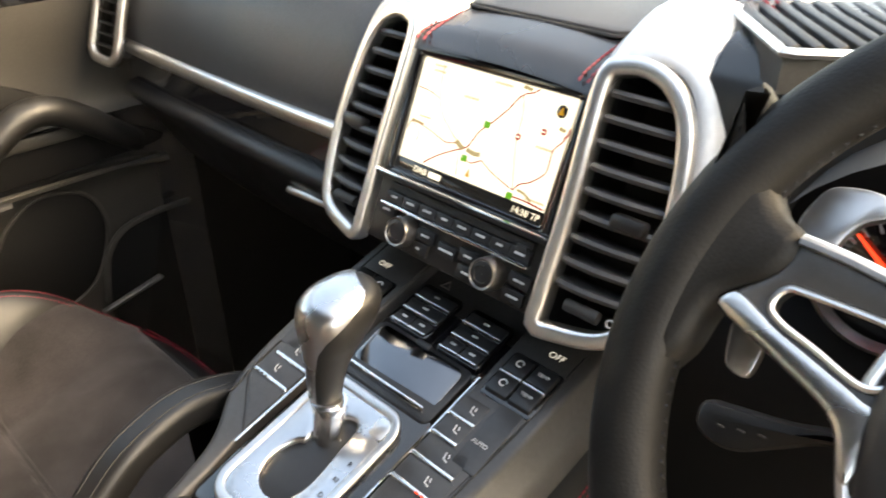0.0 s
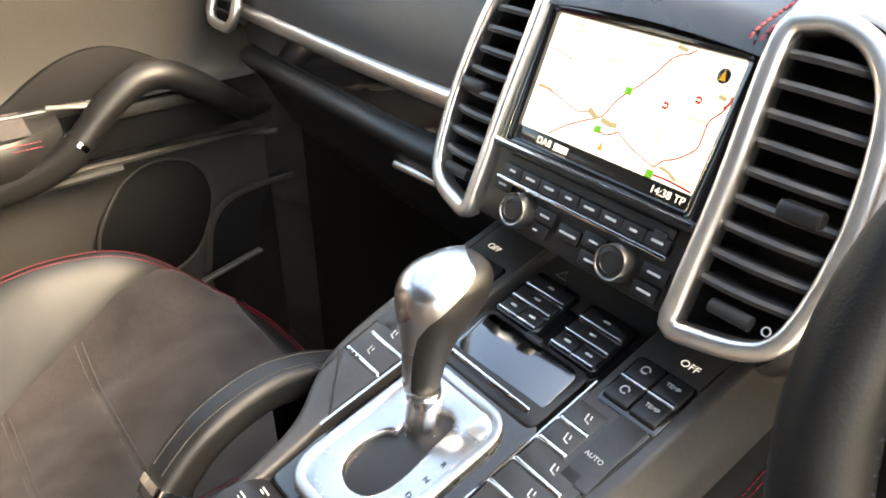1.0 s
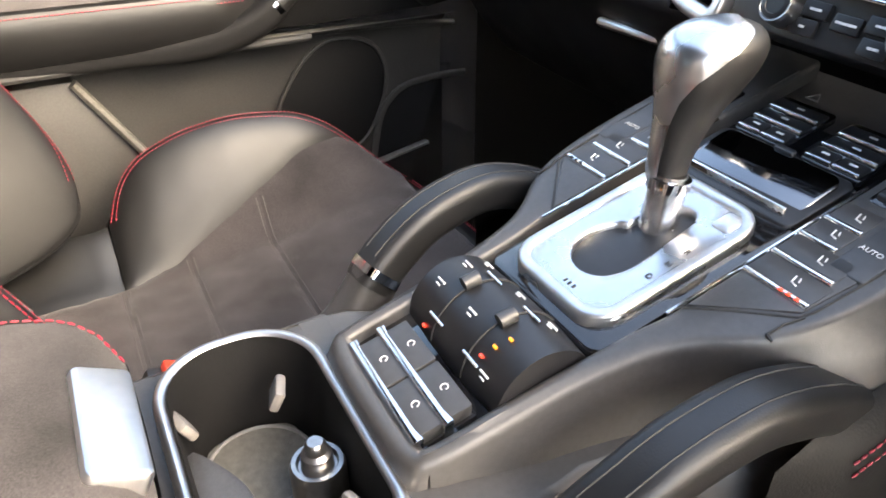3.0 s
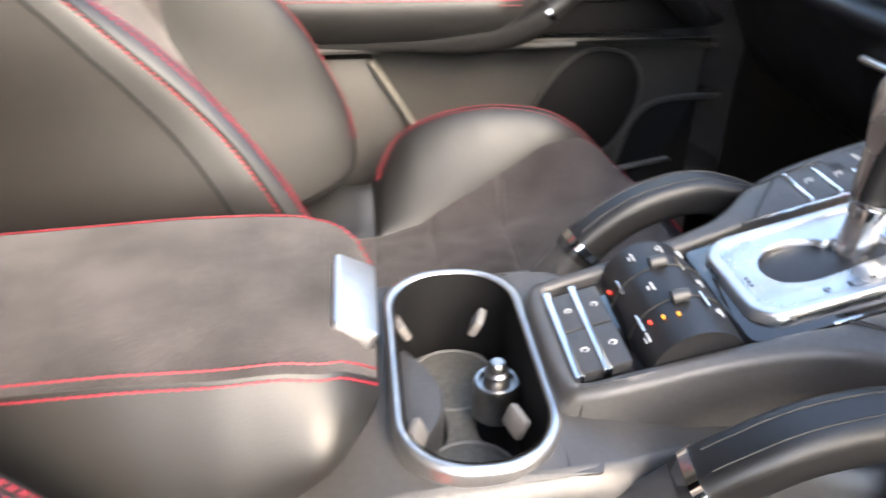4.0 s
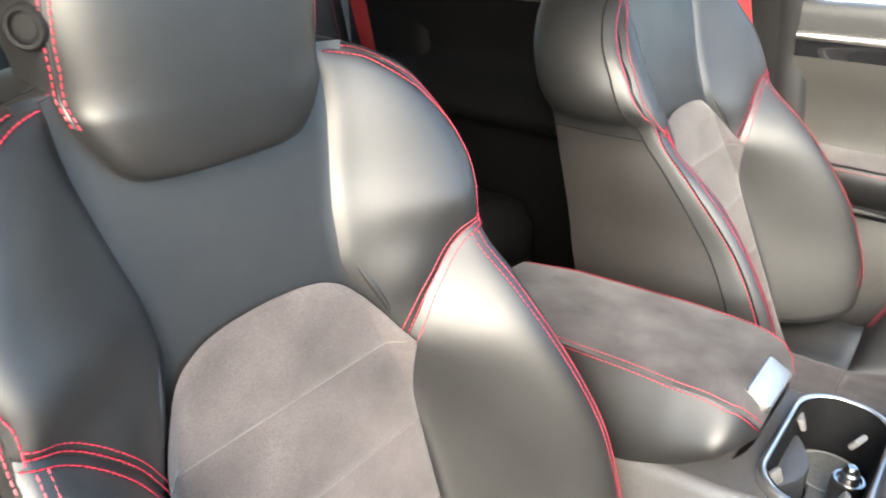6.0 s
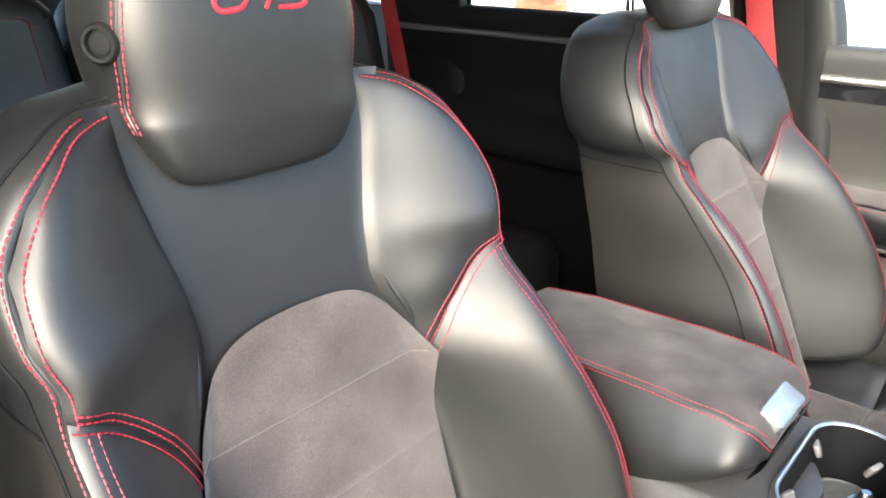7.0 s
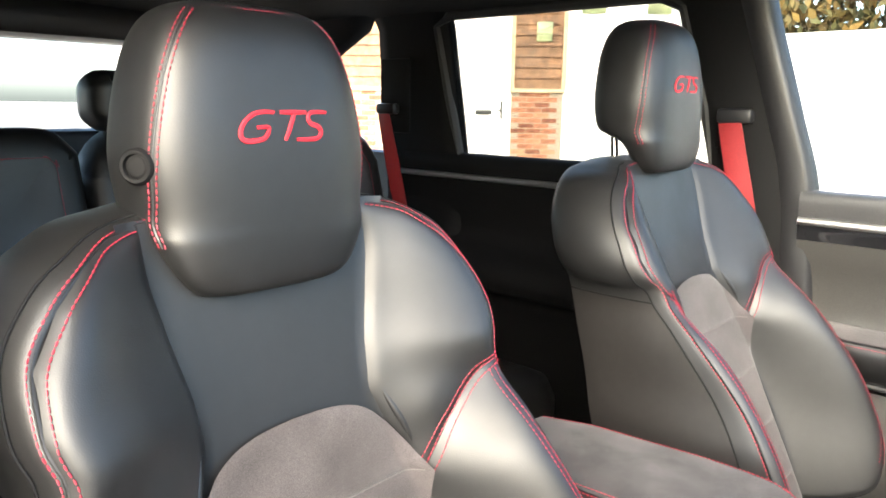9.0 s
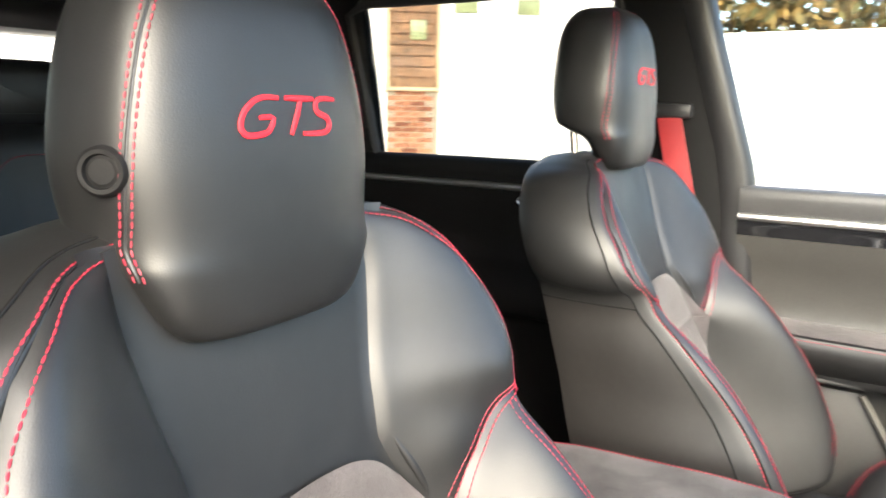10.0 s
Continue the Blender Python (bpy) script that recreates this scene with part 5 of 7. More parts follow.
for s in (1, -1):
    bm = bmesh.new()
    for off in (0.0, 0.007):
        dashes(bm, [(s * (0.0805 - off), y, z + 0.0030) for y, z in spline([(1.026, 0.914), (1.034, 0.919), (1.07, 0.928), (1.14, 0.938), (1.25, 0.950)], 40)], 0.0042, 0.0014, 0.0012)
    part("stitching", bm, STITCH, dash, "red twin stitching")
    bm = bmesh.new()
    cap = spline([(0.086, 0.913), (0.0965, 0.930), (0.116, 0.9365), (0.139, 0.929), (0.155, 0.909), (0.165, 0.877), (0.170, 0.835), (0.168, 0.795), (0.160, 0.765), (0.150, 0.752)], 40)
    tn = np.gradient(cap, axis=0)
    tn /= np.linalg.norm(tn, axis=1)[:, None]
    out_n = np.stack([-tn[:, 1], tn[:, 0]], 1)
    rows = []
    for (x, z), (nx, nz) in zip(cap, out_n):
        c0 = 0.003 - 0.012 * (x - 0.095) / 0.065
        rows.append([(s * (x + nx * o), stack_y(z) - c0 + k, z + nz * o + 0.05 * k) for k, o in ((0.010, -0.006), (0.0, -0.002), (0.002, 0.003), (0.010, 0.009), (0.03, 0.017), (0.07, 0.026), (0.13, 0.034), (0.3, 0.045))])
    low = [i for i, (x, z) in enumerate(cap) if z < 0.80]
    high = [i for i, (x, z) in enumerate(cap) if z >= 0.795]
    add_grid(bm, [rows[i][:6] for i in high])
    part("vent_shell", bm, SHELL, dash, "satin silver shell round the vent", 70)
    if len(low) > 1:
        bm = bmesh.new()
        add_grid(bm, [rows[i][:6] for i in low])
        part("vent_shell_foot", bm, HARD_PLASTIC, dash, "dark lower end of the vent shell", 70)
    bm = bmesh.new()
    add_grid(bm, [[(x, y, z - 0.0015) for x, y, z in row[5:]] for row in rows])
    part("vent_cap", bm, DASH_LEATHER, dash, "black leather behind the vent", 70)
    bm = bmesh.new()
    for i in (0.30, 0.44):
        dashes(bm, [np.array(a) * (1 - i) + np.array(b) * i + np.array((0, -0.001, 0.0008)) for a, b in zip([r[5] for r in rows[5:26]], [r[6] for r in rows[5:26]])], 0.0042, 0.0014, 0.0012)
    part("stitching", bm, STITCH, dash)

# middle stack
stack = thing("infotainment_unit", "black centre stack with lit map screen, keys and knobs", "car radio")
bm = bmesh.new()
add_slab(bm, [(0.093, 0.757), (0.097, 0.80), (0.094, 0.916), (-0.094, 0.916), (-0.097, 0.80), (-0.093, 0.757)], -0.08, -0.002, 0.002, on_stack)
part("housing", bm, HARD_PLASTIC, stack, "black housing")
bm = bmesh.new()
add_ring(bm, rrect(0.176, 0.106, 0.006, 5, 0, 0.8605), rrect(0.150, 0.0845, 0.002, 5, 0, 0.8600), -0.002, 0.004, 0.002, on_stack)
part("bezel", bm, GLOSS, stack, "gloss black bezel")
bm = bmesh.new()
add_slab(bm, rrect(0.152, 0.087, 0.001, 2, 0, 0.8600), -0.004, 0.0006, 0.0003, on_stack)
screen = part("screen", bm, MAP, stack, "lit navigation map, pale with coloured roads")


def road(pts, w, material, name="road", lift=0.0009):
    bm = bmesh.new()
    add_tube(bm, [on_stack(-0.075 + 0.150 * u, 0.9025 - 0.085 * v, lift) for u, v in spline(pts, 24)], w, 5, flat=0.25, side=(0, -0.9, 0.4))
    part(name, bm, material, screen)


MAP_LINES = [
    (0.0006, ROAD_RED, [(0.183, 0.88), (0.268, 0.774), (0.373, 0.678), (0.44, 0.622), (0.488, 0.472), (0.558, 0.35), (0.623, 0.222), (0.676, 0.092), (0.735, 0.05), (0.768, 0.01)]),
    (0.0005, ROAD_RED, [(0.01, 0.265), (0.1, 0.275), (0.171, 0.309)]),
    (0.0004, ROAD_GREY, [(0.151, 0.01), (0.156, 0.149), (0.184, 0.322), (0.229, 0.442), (0.311, 0.544), (0.373, 0.608)]),
    (0.0005, ROAD_RED, [(0.01, 0.643), (0.029, 0.568), (0.131, 0.581), (0.228, 0.619), (0.3, 0.644), (0.374, 0.612)]),
    (0.0004, ROAD_GREY, [(0.395, 0.691), (0.411, 0.8), (0.422, 0.88)]),
    (0.0006, ROAD_RED, [(0.435, 0.705), (0.488, 0.736), (0.553, 0.684)]),
    (0.0005, ROAD_RED, [(0.553, 0.684), (0.648, 0.755), (0.781, 0.818)]),
    (0.0004, ROAD_GREY, [(0.684, 0.089), (0.712, 0.226), (0.721, 0.438), (0.756, 0.663), (0.783, 0.816)]),
    (0.0006, ROAD_RED, [(0.785, 0.822), (0.812, 0.755), (0.865, 0.714), (0.931, 0.613), (0.937, 0.523), (0.938, 0.416), (0.979, 0.322), (0.99, 0.23)]),
    (0.001, ROAD_RED, [(0.971, 0.316), (0.989, 0.276), (0.99, 0.23)]),
    (0.0008, ROAD_RED, [(0.794, 0.867), (0.874, 0.865), (0.988, 0.88)]),
    (0.0004, ROAD_GREY, [(0.029, 0.568), (0.099, 0.645), (0.089, 0.722)]),
    (0.0022, TOWN, [(0.362, 0.601), (0.397, 0.631), (0.419, 0.644)]),
    (0.002, TOWN, [(0.444, 0.638), (0.492, 0.653), (0.533, 0.644)]),
    (0.0015, TOWN, [(0.674, 0.019), (0.727, 0.029)]),
    (0.0015, TOWN, [(0.934, 0.246), (0.97, 0.258)]),
    (0.0012, TOWN, [(0.809, 0.802), (0.851, 0.811), (0.901, 0.849)]),
    (0.0012, TOWN, [(0.025, 0.553), (0.117, 0.564)]),
]
for w, material, pts in MAP_LINES:
    road(pts, w, material, "town" if material is TOWN else "road")
for n, (u, v) in enumerate([(0.128, 0.091), (0.381, 0.227), (0.553, 0.047), (0.11, 0.5), (0.883, 0.433), (0.922, 0.841), (0.126, 0.046)]):
    bm = bmesh.new()
    add_slab(bm, rrect(0.013 + 0.002 * (n % 3), 0.0018, 0.0002, 1, -0.075 + 0.15 * u, 0.9025 - 0.085 * v), 0.0006, 0.0008, 0.0001, on_stack)
    part("place_name", bm, MAP_PRINT, screen)
for u, v, mm in ((0.524, 0.394, SIGN_GREEN), (0.442, 0.718, SIGN_GREEN), (0.775, 0.869, SIGN_GREEN), (0.724, 0.408, ROAD_RED), (0.858, 0.31, ROAD_RED)):
    bm = bmesh.new()
    add_slab(bm, rrect(0.0054 if mm is SIGN_GREEN else 0.0046, 0.0046, 0.0008 if mm is SIGN_GREEN else 0.0022, 4, -0.075 + 0.15 * u, 0.9025 - 0.085 * v), 0.0006, 0.0016, 0.0001, on_stack)
    sign = part("map_sign", bm, mm, screen)
    if mm is ROAD_RED:
        bm = bmesh.new()
        add_slab(bm, rrect(0.0034, 0.0010, 0.0001, 1, -0.075 + 0.15 * u, 0.9025 - 0.085 * v), 0.0016, 0.0018, 0.0001, on_stack)
        part("sign_bar", bm, MAP, sign)
for x, z in ((-0.0008, 0.8327), (0.0630, 0.8922)):
    bm = bmesh.new()
    add_slab(bm, [(x - 0.0022, z - 0.0028), (x + 0.0022, z - 0.0028), (x, z + 0.0030)], 0.0012, 0.0018, 0.0001, on_stack)
    part("map_arrow", bm, ARROW, screen)
bm = bmesh.new()
add_slab(bm, rrect(0.0085, 0.0085, 0.0040, 5, 0.063, 0.892), 0.0006, 0.0012, 0.0001, on_stack)
part("compass", bm, SCREEN_BLACK, screen)
bm = bmesh.new()
add_slab(bm, rrect(0.152, 0.0095, 0.0005, 2, 0, 0.8215), 0.0002, 0.0010, 0.0001, on_stack)
bar = part("status_bar", bm, SCREEN_BLACK, screen, "black status bar")
for words, x in (("DAB", -0.048), ("14:38 TP", 0.059)):
    bm = bmesh.new()
    text_mesh(bm, words, 0.0072, Matrix.Translation(on_stack(x, 0.8212, 0.0013)) @ pose(0, 0, 0, 66.6, 0, 0), depth=0.0001)
    part("status_text", bm, DIGITS, bar)
bm = bmesh.new()
add_slab(bm, rrect(0.013, 0.0045, 0.0004, 2, -0.032, 0.8212), 0.001, 0.0013, 0.0001, on_stack)
part("status_mark", bm, DIGITS, bar)
# ledge with slot below the screen
bm = bmesh.new()
add_slab(bm, rrect(0.176, 0.0045, 0.002, 3, 0, 0.8105), -0.004, 0.009, 0.0015, on_stack)
part("ledge", bm, HARD_PLASTIC, stack)
bm = bmesh.new()
add_tube(bm, [on_stack(x, 0.8125, 0.0092) for x in np.linspace(-0.087, 0.087, 20)], 0.0012, 6)
part("bright_line", bm, CHROME, stack)
bm = bmesh.new()
add_slab(bm, rrect(0.150, 0.006, 0.001, 3, 0, 0.8025), -0.004, 0.001, 0.0005, on_stack)
part("disc_slot", bm, RUBBER, stack)
# key rows
for k, x in enumerate(np.linspace(-0.066, 0.066, 8)):
    bm = bmesh.new()
    add_slab(bm, rrect(0.0184, 0.0085, 0.0006, 2, x, 0.7945), -0.003, 0.0022, 0.0006, on_stack)
    key = part("radio_key", bm, HARD_PLASTIC, stack)
    bm = bmesh.new()
    add_slab(bm, rrect(0.009 if k % 3 else 0.006, 0.0016, 0.0003, 2, x, 0.7950), 0.0020, 0.0025, 0.0001, on_stack)
    part("key_print", bm, LABEL, key)
bm = bmesh.new()
add_slab(bm, rrect(0.154, 0.0028, 0.001, 2, 0, 0.7885), -0.003, 0.0056, 0.001, on_stack)
part("chrome_strip", bm, CHROME, stack, "long chrome strip under the keys")
for x in (-0.046, 0.046):
    bm = bmesh.new()
    prof = [(0.0132, -0.002), (0.0132, 0.003), (0.0126, 0.008), (0.0122, 0.011), (0.0116, 0.0122), (0.0108, 0.0120), (0.0102, 0.0112), (0.0001, 0.0112)]
    rows = []
    for r, c in prof:
        rows.append([on_stack(x + r * math.cos(a) * (1 + (0.012 if 1 < prof.index((r, c)) < 5 and i % 2 else 0)), 0.7735 + r * 0.918 * math.sin(a), c) for i, a in enumerate(np.linspace(0, 2 * math.pi, 48, endpoint=False))])
    add_grid(bm, rows, close_cols=True)
    knob = part("rotary_knob", bm, KNOB, stack, "dark silver rotary knob")
    bm = bmesh.new()
    add_grid(bm, [[on_stack(x + r * math.cos(a), 0.7735 + r * 0.918 * math.sin(a), c) for a in np.linspace(0, 2 * math.pi, 32, endpoint=False)] for r, c in ((0.0101, 0.0105), (0.0099, 0.0118), (0.0070, 0.0122), (0.0066, 0.0114), (0.0001, 0.0114))], close_cols=True)
    part("knob_face", bm, HARD_PLASTIC, knob, "black knob face")
for x, z, w in ((-0.072, 0.7835, 0.008), (-0.024, 0.777, 0.009), (-0.028, 0.766, 0.004), (0.0, 0.7735, 0.015), (0.022, 0.777, 0.008), (0.024, 0.765, 0.008), (0.072, 0.777, 0.010), (0.070, 0.765, 0.011)):
    bm = bmesh.new()
    add_slab(bm, rrect(0.0195, 0.0098, 0.0008, 2, x, z), -0.003, 0.0012, 0.0006, on_stack)
    key = part("radio_key", bm, HARD_PLASTIC, stack)
    bm = bmesh.new()
    add_slab(bm, rrect(w, 0.0015, 0.0003, 2, x, z), 0.0010, 0.0015, 0.0001, on_stack)
    part("key_print", bm, LABEL, key)
bm = bmesh.new()
add_slab(bm, rrect(0.010, 0.005, 0.001, 2, 0.066, 0.799), -0.003, 0.0030, 0.001, on_stack)
part("radio_key", bm, BUTTON, stack)

# vents beside the stack
VENT = [(0.0905, 0.916), (0.100, 0.927), (0.116, 0.929), (0.134, 0.922), (0.148, 0.905), (0.157, 0.875), (0.162, 0.835), (0.160, 0.795), (0.153, 0.772), (0.138, 0.762), (0.112, 0.757), (0.097, 0.757), (0.0955, 0.775), (0.0945, 0.84)]


def vent_span(z):
    p = spline(VENT, 200, True)
    near = np.abs(p[:, 1] - z) < 0.004
    return p[near, 0].min() + 0.005, p[near, 0].max() - 0.005


def vent_out(a):
    """The vents turn outward, away from the cabin at their outer side."""
    return 0.003 - 0.012 * (a - 0.095) / 0.065


def side_vent(s):
    vent = thing("air_vent", "tall air vent with silver frame and dark slats", "air vent", "dashboard vents")
    line = spline(VENT, 90, True)
    bm = bmesh.new()
    add_ring(bm, inset(line, -0.0068), inset(line, 0.0048), -0.008, 0.0062, 0.0032, lambda a, b, c: on_stack(s * a, b, vent_out(a) + c))
    part("frame", bm, SATIN, vent, "satin silver frame", 70)
    bm = bmesh.new()
    add_grid(bm, [[on_stack(s * a, b, c) for a, b in o] for o, c in ((line, -0.006), (inset(line, 0.004), -0.012), (inset(line, 0.008), -0.05))], close_cols=True)
    part("duct", bm, HARD_PLASTIC, vent, "", 60)
    bm = bmesh.new()
    add_slab(bm, inset(line, 0.006), -0.055, -0.05, 0.001, lambda a, b, c: on_stack(s * a, b, c))
    part("duct_back", bm, RUBBER, vent)
    for k, z in enumerate(np.linspace(0.789, 0.912, 9)):
        a, b = vent_span(z)
        bm = bmesh.new()
        rows = []
        for x in np.linspace(a, b, 8):
            bow = 0.006 * (1 - ((x - (a + b) / 2) / ((b - a) / 2)) ** 2)
            rows.append([on_stack(s * x, z + dz, c + bow + vent_out(x) - 0.008) for c, dz in ((0.002, 0.0024), (0.006, 0.0018), (0.0075, -0.0004), (0.006, -0.0030), (-0.016, -0.0010), (-0.018, 0.0022))])
        add_grid(bm, rows, close_cols=True)
        part("slat", bm, SOFT_PLASTIC, vent)
    bm = bmesh.new()
    add_box(bm, *on_stack(s * 0.137, 0.8385, -0.002), 0.026, 0.012, 0.011, 0.003, pose(0, 0, 0, -20, 0, 0))
    part("vane_tab", bm, HARD_PLASTIC, vent, "dark vane tab")
    bm = bmesh.new()
    add_tube(bm, [on_stack(s * x, 0.7765, -0.002) for x in (0.112, 0.138)], 0.0048, 12)
    part("thumb_wheel", bm, RUBBER, vent, "dark thumb wheel")
    bm = bmesh.new()
    add_tube(bm, [on_stack(s * 0.148 + 0.0025 * math.cos(a), 0.7775 + 0.0025 * math.sin(a), 0.000) for a in np.linspace(0, 6.28, 10, endpoint=False)], 0.0005, 5, closed=True)
    part("symbol", bm, LABEL, vent)
    return vent


side_vent(1)
side_vent(-1)
# small vent at the far end of the dashboard
end_vent = thing("air_vent", "small end vent in a silver frame at the dashboard end", "air vent", "dashboard vents")
bm = bmesh.new()
line = spline(rrect(0.075, 0.13, 0.02, 5, -0.70, 0.835), 50, True)
on_end = lambda a, b, c: (a, 1.030 - c + 0.35 * (b - 0.77), b)
add_tube(bm, [on_end(a, b, 0.004) for a, b in line], 0.007, 10, closed=True)
part("frame", bm, SATIN, end_vent)
bm = bmesh.new()
add_slab(bm, line, -0.05, -0.02, 0.001, on_end)
part("duct_back", bm, RUBBER, end_vent)
for z in np.linspace(0.785, 0.885, 8):
    bm = bmesh.new()
    add_box(bm, *on_end(-0.70, z, -0.004), 0.064, 0.014, 0.003, 0.001, pose(0, 0, 0, -25, 0, 0))
    part("slat", bm, HARD_PLASTIC, end_vent)
# demister grille on the dashboard top
grille = thing("demister_grille", "dark slatted grille in the dashboard top", "air vent")
for k in range(8):
    bm = bmesh.new()
    add_box(bm, 0.163 + 0.0105 * k, 1.090 + 0.0083 * k, 0.9590, 0.118, 0.0055, 0.006, 0.001, pose(0, 0, 0, 18, 0, -51))
    part("slat", bm, SOFT_PLASTIC, grille)
bm = bmesh.new()
add_tube(bm, [(a, b, 0.9590) for a, b in resample([(0.116, 1.136), (0.198, 1.035), (0.296, 1.110), (0.214, 1.214)], 60, True)], 0.0030, 6, closed=True)
part("frame", bm, SATIN, grille, "thin silver frame")
bm = bmesh.new()
add_slab(bm, [(0.117, 1.136), (0.198, 1.037), (0.294, 1.110), (0.214, 1.212)], 0.935, 0.9555, 0.001)
part("tray", bm, RUBBER, grille)

# instruments
cluster = thing("instrument_cluster", "round black instruments under the dashboard hood", "instruments")
bm = bmesh.new()
rows = []
for a in np.linspace(0, math.pi, 24):
    rows.append([(0.395 + 0.175 * math.cos(a), y, 0.85 + (0.115 + 0.01 * (y - 0.95)) * math.sin(a)) for y in (0.985, 0.99, 1.06, 1.16)])
add_grid(bm, rows)
part("hood", bm, SOFT_PLASTIC, cluster, "", 60)
for x, r in ((0.290, 0.045), (0.395, 0.062), (0.500, 0.045)):
    bm = bmesh.new()
    add_grid(bm, [[(x + q * math.cos(a), y, 0.855 + q * math.sin(a)) for a in np.linspace(0, 2 * math.pi, 40, endpoint=False)] for q, y in ((r, 1.03), (r, 1.015), (r - 0.004, 1.012), (r - 0.006, 1.02))], close_cols=True)
    ring = part("dial_ring", bm, SATIN, cluster)
    bm = bmesh.new()
    add_slab(bm, [(x + r * math.cos(a), 0.855 + r * math.sin(a)) for a in np.linspace(0, 2 * math.pi, 40, endpoint=False)], -1.04, -1.022, 0.0005, lambda a, b, c: (a, -c, b))
    dial = part("dial", bm, GLOSS, cluster)
    bm = bmesh.new()
    for k in range(19):
        a = radians(225 - 15 * k)
        add_tube(bm, [(x + (r - 0.016) * math.cos(a), 1.0212, 0.855 + (r - 0.016) * math.sin(a)), (x + (r - 0.009) * math.cos(a), 1.0212, 0.855 + (r - 0.009) * math.sin(a))], 0.0007, 5)
    part("scale", bm, LABEL, dial)
    bm = bmesh.new()
    add_tube(bm, [(x, 1.0195, 0.855), (x + (r - 0.012) * math.cos(radians(140)), 1.0195, 0.855 + (r - 0.012) * math.sin(radians(140)))], [0.0018, 0.0007], 6)
    part("needle", bm, RED_LED, dial, "red needle")
bm = bmesh.new()
add_box(bm, 0.395, 1.06, 0.83, 0.36, 0.03, 0.22, 0.01)
part("binnacle", bm, HARD_PLASTIC, cluster)

# steering wheel
wheel = thing("steering_wheel", "black leather steering wheel with silver trimmed spokes", "steering wheel")
WC = Matrix.Translation((0.397, 0.872, 0.888)) @ Matrix.Rotation(radians(-35), 4, "X")
won = lambda a, b, c: WC @ Vector((a, -c, b))
bm = bmesh.new()
add_tube(bm, [won(0.172 * math.cos(a), 0.172 * math.sin(a), 0) for a in np.linspace(0, 2 * math.pi, 96, endpoint=False)], 0.0165, 18, closed=True)
part("rim", bm, WHEEL_LEATHER, wheel, "black leather rim", 80)
bm = bmesh.new()
for k in range(170):
    a = 2 * math.pi * k / 170
    add_tube(bm, [won((0.1560 + d) * math.cos(a + e), (0.1560 + d) * math.sin(a + e), c) for d, e, c in ((0.0, 0.0, 0.0035), (0.0003, 0.012, -0.001))], 0.0009, 5)
part("stitching", bm, HARD_PLASTIC, wheel, "dark cross stitching")
bm = bmesh.new()
add_slab(bm, [(0.085 * math.cos(a), 0.080 * math.sin(a) - 0.004) for a in np.linspace(0, 2 * math.pi, 48, endpoint=False)], -0.012, 0.016, 0.010, won, 0.007)
part("airbag_cover", bm, HARD_PLASTIC, wheel, "black airbag cover", 60)
bm = bmesh.new()
add_tube(bm, [won(0.087 * math.cos(a), 0.082 * math.sin(a) - 0.004, 0.006) for a in np.linspace(0, 2 * math.pi, 60, endpoint=False)], 0.003, 8, closed=True)
part("hub_ring", bm, SATIN, wheel, "silver ring round the hub")
bm = bmesh.new()
add_slab(bm, rrect(0.022, 0.028, 0.008, 5, 0, 0.0), 0.02, 0.027, 0.002, won)
part("badge", bm, SATIN, wheel, "small shield badge, plain")
